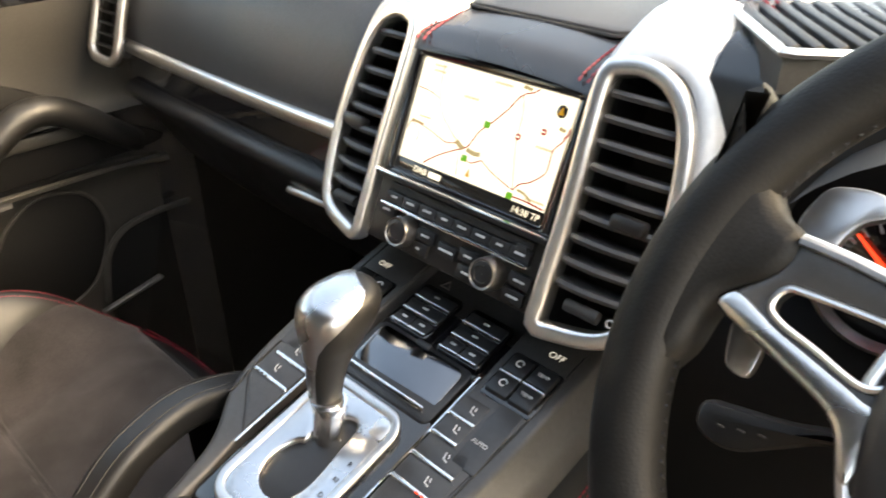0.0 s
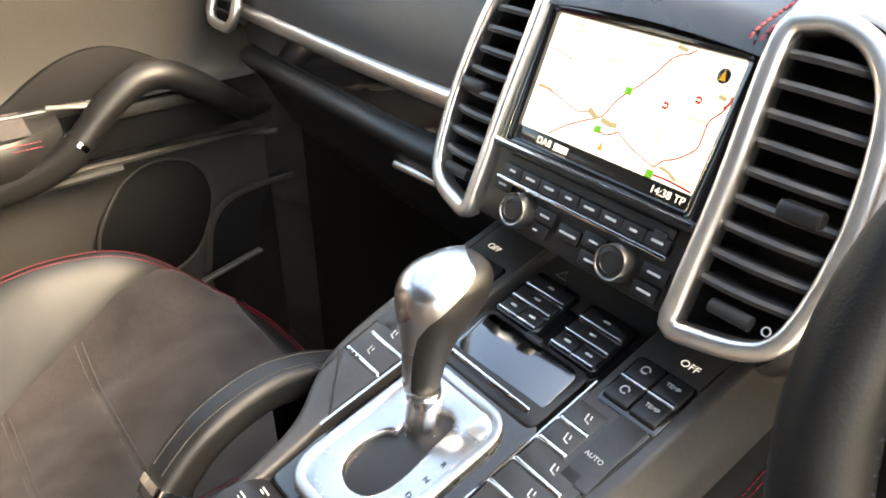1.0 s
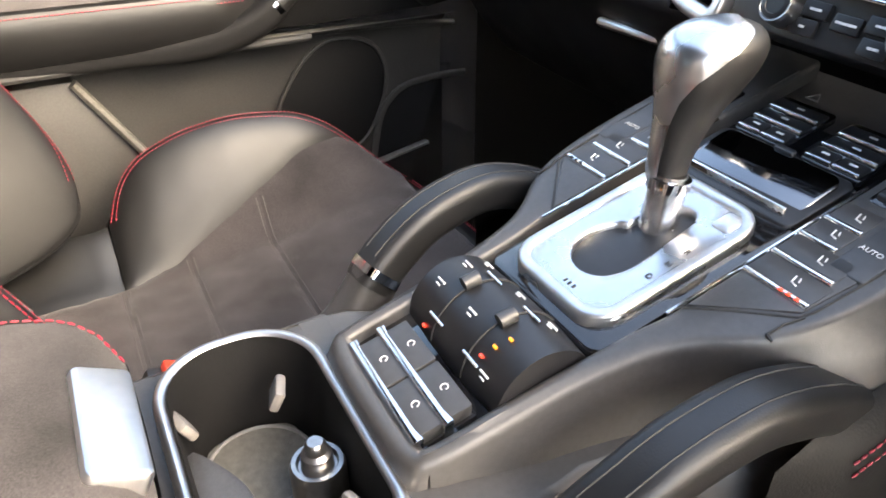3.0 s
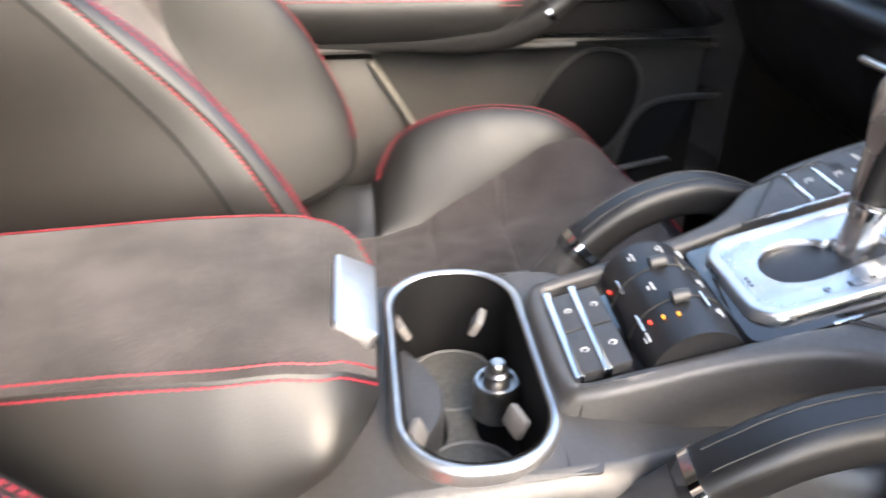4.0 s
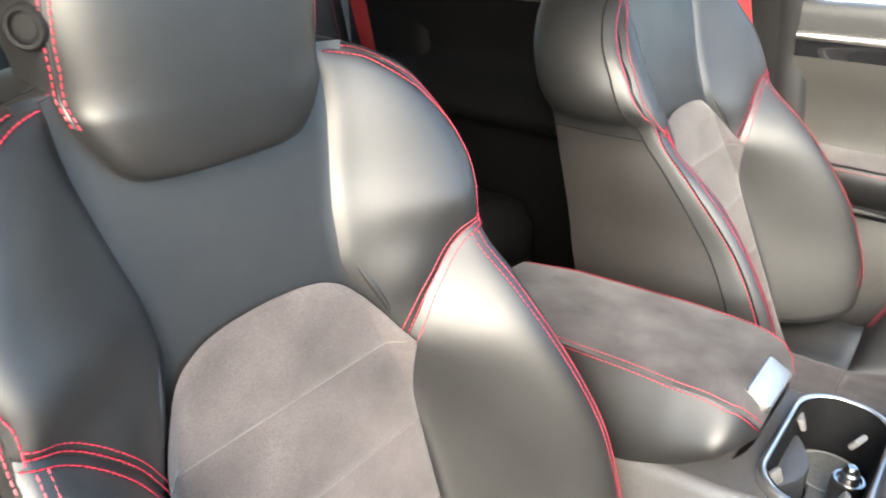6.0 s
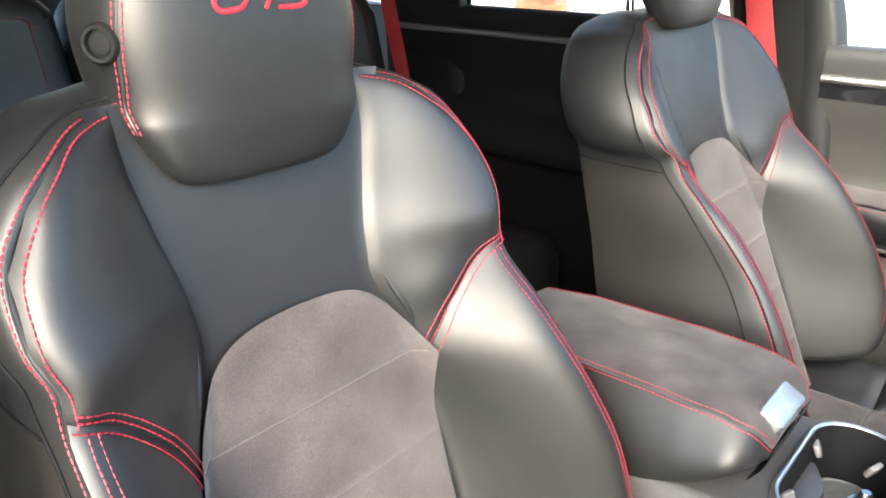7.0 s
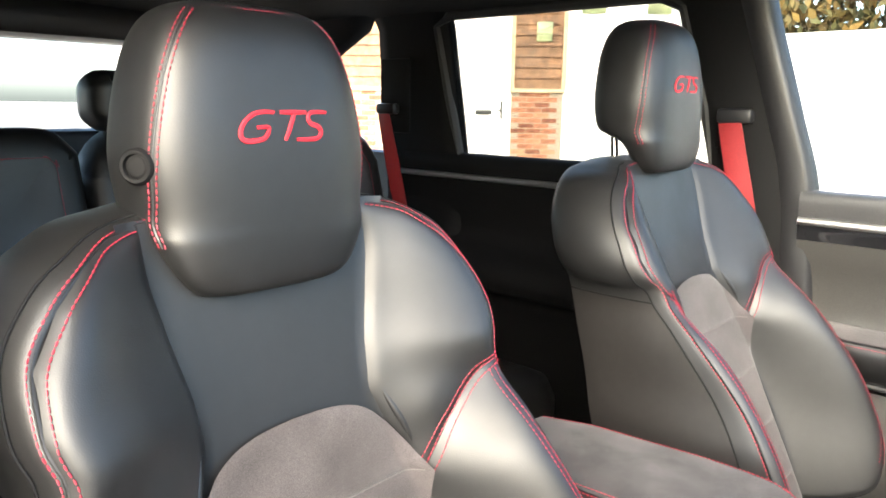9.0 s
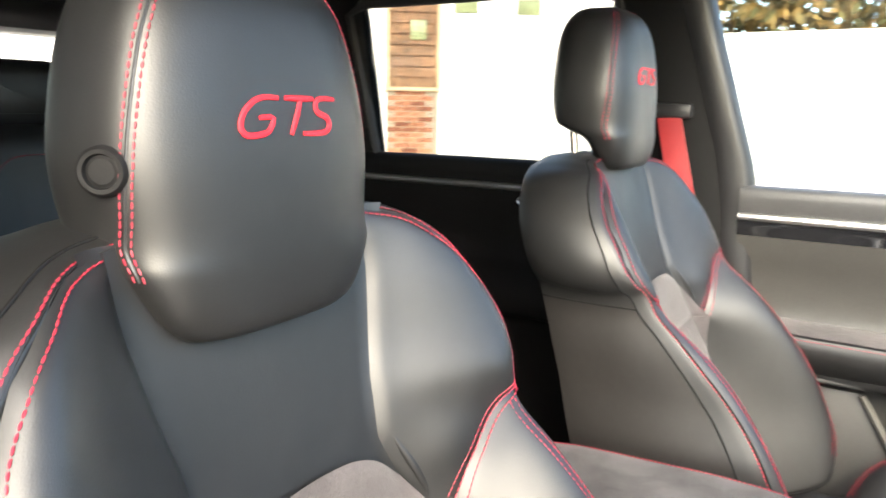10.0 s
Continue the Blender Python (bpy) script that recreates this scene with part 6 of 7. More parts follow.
for s in (1, -1):
    # leather thumb rest, then the grey spoke plate with its opening
    bm = bmesh.new()
    add_slab(bm, spline([(s * 0.171, 0.098), (s * 0.156, 0.080), (s * 0.1465, 0.063), (s * 0.138, 0.0525), (s * 0.127, 0.0465), (s * 0.126, 0.034), (s * 0.134, 0.022), (s * 0.143, 0.0155), (s * 0.149, 0.004), (s * 0.153, -0.018), (s * 0.171, -0.035)], 60, True), -0.013, 0.0125, 0.009, won)
    part("thumb_rest", bm, WHEEL_LEATHER, wheel, "black leather thumb rest", 70)
    hole = spline([(s * 0.1285, 0.0160), (s * 0.1255, 0.0240), (s * 0.118, 0.0252), (s * 0.090, 0.0252), (s * 0.0805, 0.0235), (s * 0.079, 0.008), (s * 0.0875, 0.0005), (s * 0.108, 0.0065), (s * 0.1226, 0.0110)], 60, True)
    skin = spline([(s * 0.1475, 0.0090), (s * 0.143, 0.0170), (s * 0.132, 0.030), (s * 0.1275, 0.0450), (s * 0.118, 0.0448), (s * 0.097, 0.0418), (s * 0.072, 0.040), (s * 0.066, 0.005), (s * 0.074, -0.036), (s * 0.0847, -0.0300), (s * 0.0938, -0.0150), (s * 0.118, -0.004)], 240, True)
    mid = hole.mean(0)
    turn = np.arctan2(skin[:, 1] - mid[1], skin[:, 0] - mid[0])
    ring = [skin[np.argmin(np.abs(np.angle(np.exp(1j * (turn - math.atan2(h[1] - mid[1], h[0] - mid[0]))))))] for h in hole]
    bm = bmesh.new()
    add_ring(bm, np.array(ring), hole, -0.008, 0.0095, 0.003, won)
    spoke = part("spoke", bm, CONSOLE, wheel, "dark grey side spoke", 60)
    bm = bmesh.new()
    add_tube(bm, [won(a, b, 0.0095) for a, b in spline([(s * 0.128, 0.0445), (s * 0.110, 0.0432), (s * 0.090, 0.0405), (s * 0.074, 0.039)], 20)], 0.0036, 8, flat=0.6)
    part("silver_edge", bm, SATIN, spoke, "bright upper edge of the spoke")
    bm = bmesh.new()
    add_tube(bm, [won(a, b, 0.0095) for a, b in hole], 0.0016, 8, closed=True)
    part("silver_frame", bm, SATIN, spoke, "bright frame round the spoke opening")
    bm = bmesh.new()
    add_slab(bm, spline([(s * 0.1475, 0.0085), (s * 0.1425, 0.0165), (s * 0.130, 0.0120), (s * 0.1226, 0.0085), (s * 0.104, 0.0025), (s * 0.0875, -0.0030), (s * 0.079, -0.008), (s * 0.079, -0.034), (s * 0.0847, -0.0310), (s * 0.0938, -0.0150), (s * 0.118, -0.004), (s * 0.136, 0.003)], 60, True), 0.002, 0.0115, 0.003, won)
    part("silver_arm", bm, SPOKE_SILVER, spoke, "polished silver spoke arm")
    bm = bmesh.new()
    add_tube(bm, [won(a, b, 0.004) for a, b in spline([(s * 0.030, -0.075), (s * 0.038, -0.11), (s * 0.044, -0.158)], 16)], 0.009, 10, flat=0.6)
    part("lower_spoke", bm, ALU, wheel, "silver lower spoke")
    bm = bmesh.new()
    add_slab(bm, spline([(s * 0.1385, 0.050), (s * 0.1350, 0.0700), (s * 0.1275, 0.0755), (s * 0.1128, 0.0765), (s * 0.104, 0.070), (s * 0.1155, 0.0620), (s * 0.1206, 0.050), (s * 0.122, 0.036)], 40, True), -0.026, -0.020, 0.002, won)
    part("shift_paddle", bm, ALU, wheel, "silver shift paddle")
    bm = bmesh.new()
    add_slab(bm, spline([(s * 0.1478, 0.006), (s * 0.1455, -0.010), (s * 0.142, -0.0160), (s * 0.1330, -0.0165), (s * 0.1315, -0.0040), (s * 0.136, 0.006)], 30, True), -0.034, -0.028, 0.002, won)
    part("shift_paddle", bm, SATIN, wheel, "lower end of the silver shift paddle")
    bm = bmesh.new()
    add_slab(bm, spline([(s * 0.1500, -0.0470), (s * 0.1500, -0.0360), (s * 0.140, -0.0330), (s * 0.114, -0.0280), (s * 0.097, -0.0225), (s * 0.075, -0.018), (s * 0.075, -0.029), (s * 0.0947, -0.0300), (s * 0.112, -0.041), (s * 0.1282, -0.0515), (s * 0.142, -0.0525)], 50, True), -0.064, -0.047, 0.005, won)
    stalk = part("column_stalk", bm, HARD_PLASTIC, wheel, "black column stalk")
    bm = bmesh.new()
    for k in range(3):
        add_slab(bm, rrect(0.0036, 0.0012, 0.0003, 2, s * (0.120 + 0.009 * k), -0.041 - 0.25 * (0.009 * (k - 1))), -0.0475, -0.0465, 0.0002, won)
    part("stalk_print", bm, SEAM_GREY, stalk)
bm = bmesh.new()
add_tube(bm, [won(0, 0, -0.16), won(0, 0, -0.02)], [0.075, 0.065], 24)
part("column_shroud", bm, HARD_PLASTIC, wheel)

# ---- doors ----
def x_panel(name, prof, ys, material, parent, label="", s=-1, x_shift=0.0):
    """A sheet on the car's flank: prof is (x, z) from the top down."""
    bm = bmesh.new()
    p = spline(prof, 40)
    add_grid(bm, [[(s * (x + x_shift), y, z) for x, z in p] for y in ys])
    return part(name, bm, material, parent, label, 60)


door = thing("front_door", "passenger door with leather armrest, grab handle and speaker", "car door")
FY = np.linspace(0.30, 1.16, 40)
x_panel("sill", [(0.80, 0.930), (0.775, 0.945), (0.745, 0.944), (0.735, 0.930), (0.738, 0.905), (0.742, 0.893)], FY, SOFT_PLASTIC, door, "soft black window sill")
x_panel("silver_trim", [(0.742, 0.894), (0.736, 0.892), (0.735, 0.885), (0.738, 0.880)], FY, SATIN, door, "silver trim strip")
x_panel("gloss_inlay", [(0.739, 0.881), (0.742, 0.870), (0.744, 0.850)], FY, GLOSS, door, "gloss black inlay")
x_panel("upper_panel", [(0.744, 0.851), (0.752, 0.82), (0.766, 0.77), (0.772, 0.72), (0.768, 0.690), (0.755, 0.676)], FY, DOOR_SKIN, door, "soft grey-black door leather")
x_panel("lower_panel", [(0.720, 0.600), (0.755, 0.590), (0.772, 0.570), (0.778, 0.50), (0.776, 0.40), (0.770, 0.20), (0.765, 0.06)], np.linspace(0.30, 1.10, 40), DOOR_SKIN, door, "dark grey lower door panel")
# armrest along the door
bm = bmesh.new()
rows = []
for y in np.linspace(0.30, 0.80, 30):
    k = lerp_table(y, [(0.30, 1.0), (0.74, 1.0), (0.80, 0.55)])
    rows.append([(-(0.770 - w * k), y, z + 0.02 * (0.55 - y) * 0.6) for w, z in ((0.0, 0.690), (0.05, 0.686), (0.078, 0.676), (0.084, 0.664), (0.080, 0.640), (0.066, 0.612), (0.050, 0.600), (0.0, 0.594))])
add_grid(bm, rows)
rest = part("armrest", bm, LEATHER, door, "leather armrest with suede top")
bm = bmesh.new()
add_grid(bm, [[(-(0.770 - w), y, z + 0.0015 + 0.02 * (0.55 - y) * 0.6) for w, z in ((0.01, 0.690), (0.05, 0.687), (0.074, 0.678))] for y in np.linspace(0.31, 0.76, 24)])
part("armrest_pad", bm, SUEDE, rest, "grey suede pad")
for d in (0.0, 0.007):
    bm = bmesh.new()
    dashes(bm, [(-(0.770 - 0.0815) + 0.0005, y, 0.6725 - d + 0.02 * (0.55 - y) * 0.6) for y in np.linspace(0.31, 0.77, 60)])
    part("stitching", bm, STITCH, rest, "red stitching")
# dark tube drawn as the shadow line under the armrest
bm = bmesh.new()
add_tube(bm, [(-0.715, y, 0.597) for y in np.linspace(0.31, 0.86, 12)], 0.006, 8)
part("shadow_gap", bm, RUBBER, door)
# grab handle
line = spline([(-0.705, 0.700, 0.600), (-0.708, 0.765, 0.618), (-0.715, 0.812, 0.645), (-0.718, 0.860, 0.685), (-0.720, 0.905, 0.712), (-0.722, 0.945, 0.712), (-0.730, 0.990, 0.685), (-0.745, 1.040, 0.645), (-0.76, 1.07, 0.62)], 60)
bm = bmesh.new()
add_tube(bm, line[16:], [0.0195 + 0.0035 * math.sin(math.pi * k / 43) for k in range(44)], 16, flat=0.9)
hand = part("grab_handle", bm, LEATHER, door, "curved black grab handle", 60)
bm = bmesh.new()
add_tube(bm, [line[16], line[17]], 0.0222, 16, flat=0.9)
part("chrome_collar", bm, CHROME, hand, "chrome collar")
# handle base; its rear run imitates the shade band below the armrest
bm = bmesh.new()
base = spline([tuple(line[17]), tuple(line[13]), (-0.714, 0.735, 0.612), (-0.716, 0.66, 0.604), (-0.722, 0.50, 0.603), (-0.726, 0.32, 0.604)], 30)
sweep(bm, base, rrect(0.040, 0.040, 0.014, 4), [1.0 - 0.40 * smooth01((k - 5) / 9) for k in range(30)])
part("handle_base", bm, TRIM_AND_SHADE, door, "black padded base of the handle, its rear run drawn as armrest shade", 70)
bm = bmesh.new()
add_slab(bm, rrect(0.13, 0.016, 0.004, 4, 0.775, 0.684), 0.0, 0.006, 0.002, lambda a, b, c: (-0.745 + c, a, b))
part("handle_recess", bm, HARD_PLASTIC, door, "dark recess by the latch")
bm = bmesh.new()
add_tube(bm, [(-0.738, y, 0.690 - 0.02 * (y - 0.775)) for y in np.linspace(0.715, 0.84, 8)], 0.0030, 8, flat=0.6)
part("latch_strip", bm, CLIP_GREY, door, "slim grey strip by the latch")
bm = bmesh.new()
add_box(bm, -0.758, 0.93, 0.661, 0.012, 0.13, 0.020, 0.005)
part("handle_ledge", bm, DOOR_SKIN, door, "grey ledge behind the handle")
bm = bmesh.new()
add_tube(bm, spline([(-0.736, 0.79, 0.694), (-0.728, 0.83, 0.690), (-0.730, 0.86, 0.684)], 12), 0.005, 8, flat=0.6)
part("door_latch", bm, CLIP_GREY, door, "dull grey door latch")
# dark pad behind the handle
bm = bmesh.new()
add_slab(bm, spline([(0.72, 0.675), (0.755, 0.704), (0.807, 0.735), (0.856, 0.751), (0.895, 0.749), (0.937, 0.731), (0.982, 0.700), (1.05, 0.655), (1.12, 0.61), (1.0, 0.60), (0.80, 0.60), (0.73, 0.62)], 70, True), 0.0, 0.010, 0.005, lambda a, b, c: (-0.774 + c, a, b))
part("handle_pad", bm, TRIM_AND_SHADE, door, "dark pad behind the handle")
# speaker
sp = spline([(0.816, 0.478), (0.847, 0.529), (0.874, 0.556), (0.904, 0.571), (0.942, 0.570), (0.975, 0.555), (0.993, 0.525), (0.996, 0.490), (0.985, 0.45), (0.955, 0.40), (0.90, 0.375), (0.84, 0.39), (0.812, 0.43)], 60, True)
bm = bmesh.new()
add_tube(bm, [(-0.768, a, b) for a, b in sp], 0.0032, 10, closed=True)
spk = part("speaker", bm, DOOR_SKIN, door, "dark speaker grille")
bm = bmesh.new()
add_slab(bm, sp, 0.0, 0.006, 0.002, lambda a, b, c: (-0.776 + c, a, b))
part("grille", bm, TRIM_AND_SHADE, spk)
bm = bmesh.new()
add_tube(bm, spline([(-0.763, 0.74, 0.588), (-0.762, 0.83, 0.588), (-0.762, 0.92, 0.586), (-0.764, 1.03, 0.582), (-0.77, 1.12, 0.57)], 30), 0.006, 8, flat=0.9)
part("panel_crease", bm, DOOR_SKIN, door)
bm = bmesh.new()
add_tube(bm, spline([(-0.764, 0.965, 0.36), (-0.763, 0.980, 0.431), (-0.762, 1.0, 0.464), (-0.762, 1.028, 0.481), (-0.763, 1.08, 0.487), (-0.765, 1.14, 0.485)], 24), 0.006, 8, flat=0.8)
part("pocket_edge", bm, DOOR_SKIN, door)
# dark slab standing in for the shade below the dashboard
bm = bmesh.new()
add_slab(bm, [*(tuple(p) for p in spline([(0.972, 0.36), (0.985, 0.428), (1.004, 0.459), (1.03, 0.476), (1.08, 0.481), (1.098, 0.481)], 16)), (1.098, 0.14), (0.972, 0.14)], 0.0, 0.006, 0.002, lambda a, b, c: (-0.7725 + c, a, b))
part("front_recess", bm, TRIM_AND_SHADE, door, "dark sheet painted as the shade at the front of the door")
bm = bmesh.new()
add_box(bm, -0.70, 0.985, 0.395, 0.012, 0.11, 0.006, 0.002, pose(0, 0, 0, 6, 0, 8))
part("scuff_strip", bm, SATIN, door, "thin bright scuff strip")
# door pocket; light on its edge is painted as a paler rim
bm = bmesh.new()
add_slab(bm, [(0.36, 0.575), (0.545, 0.575), (0.625, 0.44), (0.70, 0.34), (0.70, 0.15), (0.36, 0.15)], 0.0, 0.028, 0.006, lambda a, b, c: (-0.772 + c, a, b))
part("door_pocket", bm, DOOR_SKIN, door, "door pocket")
bm = bmesh.new()
add_tube(bm, [(-0.742, 0.545, 0.573), (-0.742, 0.625, 0.438), (-0.742, 0.70, 0.34)], 0.011, 8, flat=0.6)
part("pocket_rim", bm, WELL_GREY, door, "door pocket rim, paler to stand for the light on it")
bm = bmesh.new()
add_slab(bm, [(0.30, 0.93), (1.16, 0.93), (1.02, 1.20), (0.75, 1.335), (0.20, 1.345)], 0.0, 0.004, 0.001, lambda a, b, c: (-0.775 + 0.14 * (b - 0.93) + c, a, b))
g = part("window_glass", bm, GLASS, door, "clear window glass")
g.visible_shadow = False
bm = bmesh.new()
add_box(bm, -0.80, 0.73, 0.45, 0.03, 0.90, 0.93, 0.01)
part("door_shell", bm, BODY_PAINT, door)
bm = bmesh.new()
add_tube(bm, [(-0.765, 1.17, 0.93), (-0.73, 1.03, 1.20), (-0.70, 0.78, 1.345), (-0.70, 0.24, 1.36)], 0.016, 8)
part("window_frame", bm, HARD_PLASTIC, door)

rear_door = thing("rear_door", "rear door darkened for cabin shade, with silver trim line and window", "car door")
RY = np.linspace(-0.82, 0.16, 20)
# sill and panel near-black: the rear cabin's shade is put into their colour
x_panel("sill", [(0.80, 0.955), (0.775, 0.970), (0.748, 0.966), (0.738, 0.945), (0.742, 0.915)], RY, TRIM_AND_SHADE, rear_door)
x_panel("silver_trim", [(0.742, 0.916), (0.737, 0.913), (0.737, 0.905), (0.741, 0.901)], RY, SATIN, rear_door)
x_panel("panel", [(0.741, 0.902), (0.755, 0.84), (0.768, 0.75), (0.70, 0.68), (0.70, 0.62), (0.768, 0.58), (0.77, 0.30), (0.76, 0.06)], RY, TRIM_AND_SHADE, rear_door)
bm = bmesh.new()
add_tube(bm, spline([(-0.735, -0.17, 0.88), (-0.728, -0.12, 0.905), (-0.728, -0.05, 0.90), (-0.735, 0.0, 0.885), (-0.735, -0.06, 0.865), (-0.735, -0.13, 0.865)], 30, True), 0.004, 8, closed=True)
part("door_latch", bm, CHROME, rear_door, "chrome door latch")
bm = bmesh.new()
add_box(bm, -0.80, -0.33, 0.48, 0.03, 0.98, 0.95, 0.01)
part("door_shell", bm, BODY_PAINT, rear_door)
bm = bmesh.new()
WIN = [(-0.575, 0.955), (-0.60, 1.10), (-0.625, 1.30), (-0.58, 1.325), (0.0, 1.325), (0.05, 1.30), (0.10, 1.10), (0.12, 0.955)]
add_slab(bm, WIN, 0.0, 0.004, 0.001, lambda a, b, c: (-0.775 + 0.14 * (b - 0.93) + c, a, b))
part("window_glass", bm, REAR_GLASS, rear_door, "lightly tinted window glass")
bm = bmesh.new()
add_tube(bm, [(-0.765 + 0.14 * (b - 0.93), a, b) for a, b in WIN], 0.014, 8, closed=True)
part("window_frame", bm, RUBBER, rear_door)

# ---- pillars, roof, floor ----
# pillars take the trim whose near-black also carries the rear-cabin shade
def pillar(name, pts, width, depth, s, label):
    ob_bm = bmesh.new()
    rows = []
    for x, y, z, w in pts:
        rows.append([(s * (x + dx), y + w * dy, z) for dx, dy in ((0.03, -0.5), (0.0, -0.46), (-0.008, -0.3), (-0.010, 0), (-0.008, 0.3), (0.0, 0.46), (0.03, 0.5))])
    add_grid(ob_bm, rows)
    ob = part(name, ob_bm, TRIM_AND_SHADE, None, label, 60)
    return tagged(ob, category="pillar", kind="structure")


pillar("trim_b_pillar_left", [(0.770, 0.22, 0.05, 0.24), (0.765, 0.23, 0.60, 0.22), (0.755, 0.2115, 0.95, 0.207), (0.735, 0.180, 1.10, 0.19), (0.705, 0.120, 1.32, 0.19), (0.66, 0.13, 1.40, 0.22)], 0, 0, -1, "dark grey plastic pillar trim between the doors")
bm = bmesh.new()
rows = []
for x, y, z, w in spline([(0.765, 0.23, 0.60, 0.22), (0.762, 0.222, 0.78, 0.214), (0.755, 0.2115, 0.95, 0.207), (0.735, 0.180, 1.10, 0.19), (0.705, 0.120, 1.32, 0.19), (0.68, 0.125, 1.37, 0.21)], 24):
    rows.append([(-(x + dx), y + w * dy, z) for dx, dy in ((-0.006, 0.20), (-0.011, 0.24), (-0.013, 0.34), (-0.011, 0.44), (-0.004, 0.50), (0.030, 0.53))])
add_grid(bm, rows)
tagged(part("trim_door_frame", bm, HARD_PLASTIC, None, "grey seal and frame at the front of the pillar", 60), category="door frame", kind="structure")
pillar("trim_b_pillar_right", [(0.770, 0.16, 0.05, 0.20), (0.765, 0.16, 0.60, 0.18), (0.755, 0.16, 0.95, 0.15), (0.735, 0.14, 1.10, 0.14), (0.705, 0.12, 1.32, 0.16), (0.66, 0.10, 1.40, 0.20)], 0, 0, 1, "dark grey plastic pillar trim beside the driver seat")
pillar("trim_c_pillar_left", [(0.765, -0.72, 0.60, 0.30), (0.765, -0.725, 0.90, 0.31), (0.745, -0.725, 1.05, 0.30), (0.71, -0.722, 1.30, 0.27), (0.66, -0.72, 1.40, 0.30)], 0, 0, -1, "black rear pillar trim, deepened for cabin shade")
pillar("trim_d_pillar_left", [(0.74, -1.20, 0.90, 0.40), (0.72, -1.24, 1.05, 0.34), (0.69, -1.22, 1.22, 0.33), (0.68, -1.14, 1.30, 0.52), (0.62, -1.10, 1.40, 0.7)], 0, 0, -1, "black rear corner trim, deepened for cabin shade")
pillar("trim_d_pillar_right", [(0.74, -1.05, 0.05, 0.9), (0.72, -1.05, 1.05, 0.8), (0.68, -1.05, 1.30, 0.8), (0.62, -1.05, 1.40, 0.8)], 0, 0, 1, "black rear corner trim, deepened for cabin shade")


def plain(name, bm, material, label, category="", kind="structure"):
    return tagged(part(name, bm, material, None, label), category=category, kind=kind)


bm = bmesh.new()
add_grid(bm, [[(x, y, 1.385 - 0.05 * (x / 0.68) ** 2 - 0.03 * max(0, -y - 0.6) ** 2 - 0.02 * max(0, y - 0.3)) for x in np.linspace(-0.70, 0.70, 20)] for y in np.linspace(-1.55, 0.48, 24)])
ceiling = plain("ceiling", bm, HEADLINER, "black cloth headliner", "headliner")
bm = bmesh.new()
add_grid(bm, [[(x, y, 1.43 - 0.05 * (x / 0.72) ** 2) for x in (-0.76, -0.4, 0, 0.4, 0.76)] for y in (-1.75, -0.5, 0.50)])
plain("roof_panel", bm, BODY_PAINT, "dark painted car roof", "car roof")
bm = bmesh.new()
add_box(bm, 0, -0.1, -0.015, 1.62, 3.0, 0.05, 0.0)
plain("floor", bm, CARPET, "black carpet on the car floor", "car floor")
bm = bmesh.new()
add_grid(bm, [[(x, y, z) for x in np.linspace(-0.84, 0.84, 8)] for y, z in ((1.20, 0.0), (1.50, 0.15), (1.55, 0.50), (1.52, 0.985))])
plain("bulkhead", bm, CARPET, "black carpeted footwell end", "bulkhead")
for s in (1, -1):
    bm = bmesh.new()
    add_box(bm, s * 0.815, 1.40, 0.46, 0.05, 0.50, 1.02, 0.02)
    plain("kick_panel", bm, CARPET, "black footwell side panel", "kick panel")
bm = bmesh.new()
add_box(bm, 0.79, 0.65, 0.02, 0.10, 1.1, 0.16, 0.03)
plain("door_sill", bm, HARD_PLASTIC, "black plastic driver door sill", "door sill")
bm = bmesh.new()
add_box(bm, 0.79, -0.40, 0.46, 0.05, 1.02, 1.0, 0.02)
plain("rear_flank", bm, HARD_PLASTIC, "dark inner flank behind the driver", "car body")
bm = bmesh.new()
add_box(bm, -0.79, -1.22, 0.46, 0.05, 0.84, 1.0, 0.02)
plain("rear_flank", bm, HARD_PLASTIC, "dark inner flank beside the luggage space", "car body")
bm = bmesh.new()
add_box(bm, 0, -1.64, 0.50, 1.5, 0.06, 1.02, 0.03)
plain("tailgate_panel", bm, HARD_PLASTIC, "black inner tailgate trim", "tailgate")
for s in (1, -1):
    bm = bmesh.new()
    add_tube(bm, spline([(s * 0.77, 1.36, 0.98), (s * 0.72, 1.00, 1.18), (s * 0.67, 0.52, 1.37)], 12), 0.035, 10)
    plain("trim_a_pillar", bm, HARD_PLASTIC, "black windscreen pillar trim", "pillar")
    bm = bmesh.new()
    add_tube(bm, [(s * 0.69, y, 1.385 - 0.02 * max(0, y - 0.3)) for y in np.linspace(-1.5, 0.54, 8)], 0.045, 10)
    plain("trim_roof_rail", bm, HARD_PLASTIC, "black cloth covered roof rail", "roof rail")
bm = bmesh.new()
add_box(bm, 0.0, -1.52, 1.315, 1.36, 0.16, 0.11, 0.03)
plain("trim_rear_header", bm, HARD_PLASTIC, "black trim over the rear window", "trim")
bm = bmesh.new()
add_grid(bm, [[(x, y, z) for x in np.linspace(-0.64, 0.64, 4)] for y, z in ((-1.66, 1.01), (-1.55, 1.36))])
plain("window_rear", bm, REAR_GLASS, "rear window glass", "window")
bm = bmesh.new()
add_grid(bm, [[(x, y, z) for x in np.linspace(-0.70, 0.70, 6)] for y, z in ((1.42, 0.985), (0.50, 1.40))])
g = plain("window_front", bm, GLASS, "windscreen glass", "windscreen")
g.visible_shadow = False

# unseen pane, its near-black tint added to hold light out of the rear
bm = bmesh.new()
add_grid(bm, [[(0.765 - 0.14 * (z - 0.93), y, z) for y in np.linspace(-0.75, 0.14, 5)] for z in (0.93, 1.15, 1.40)])
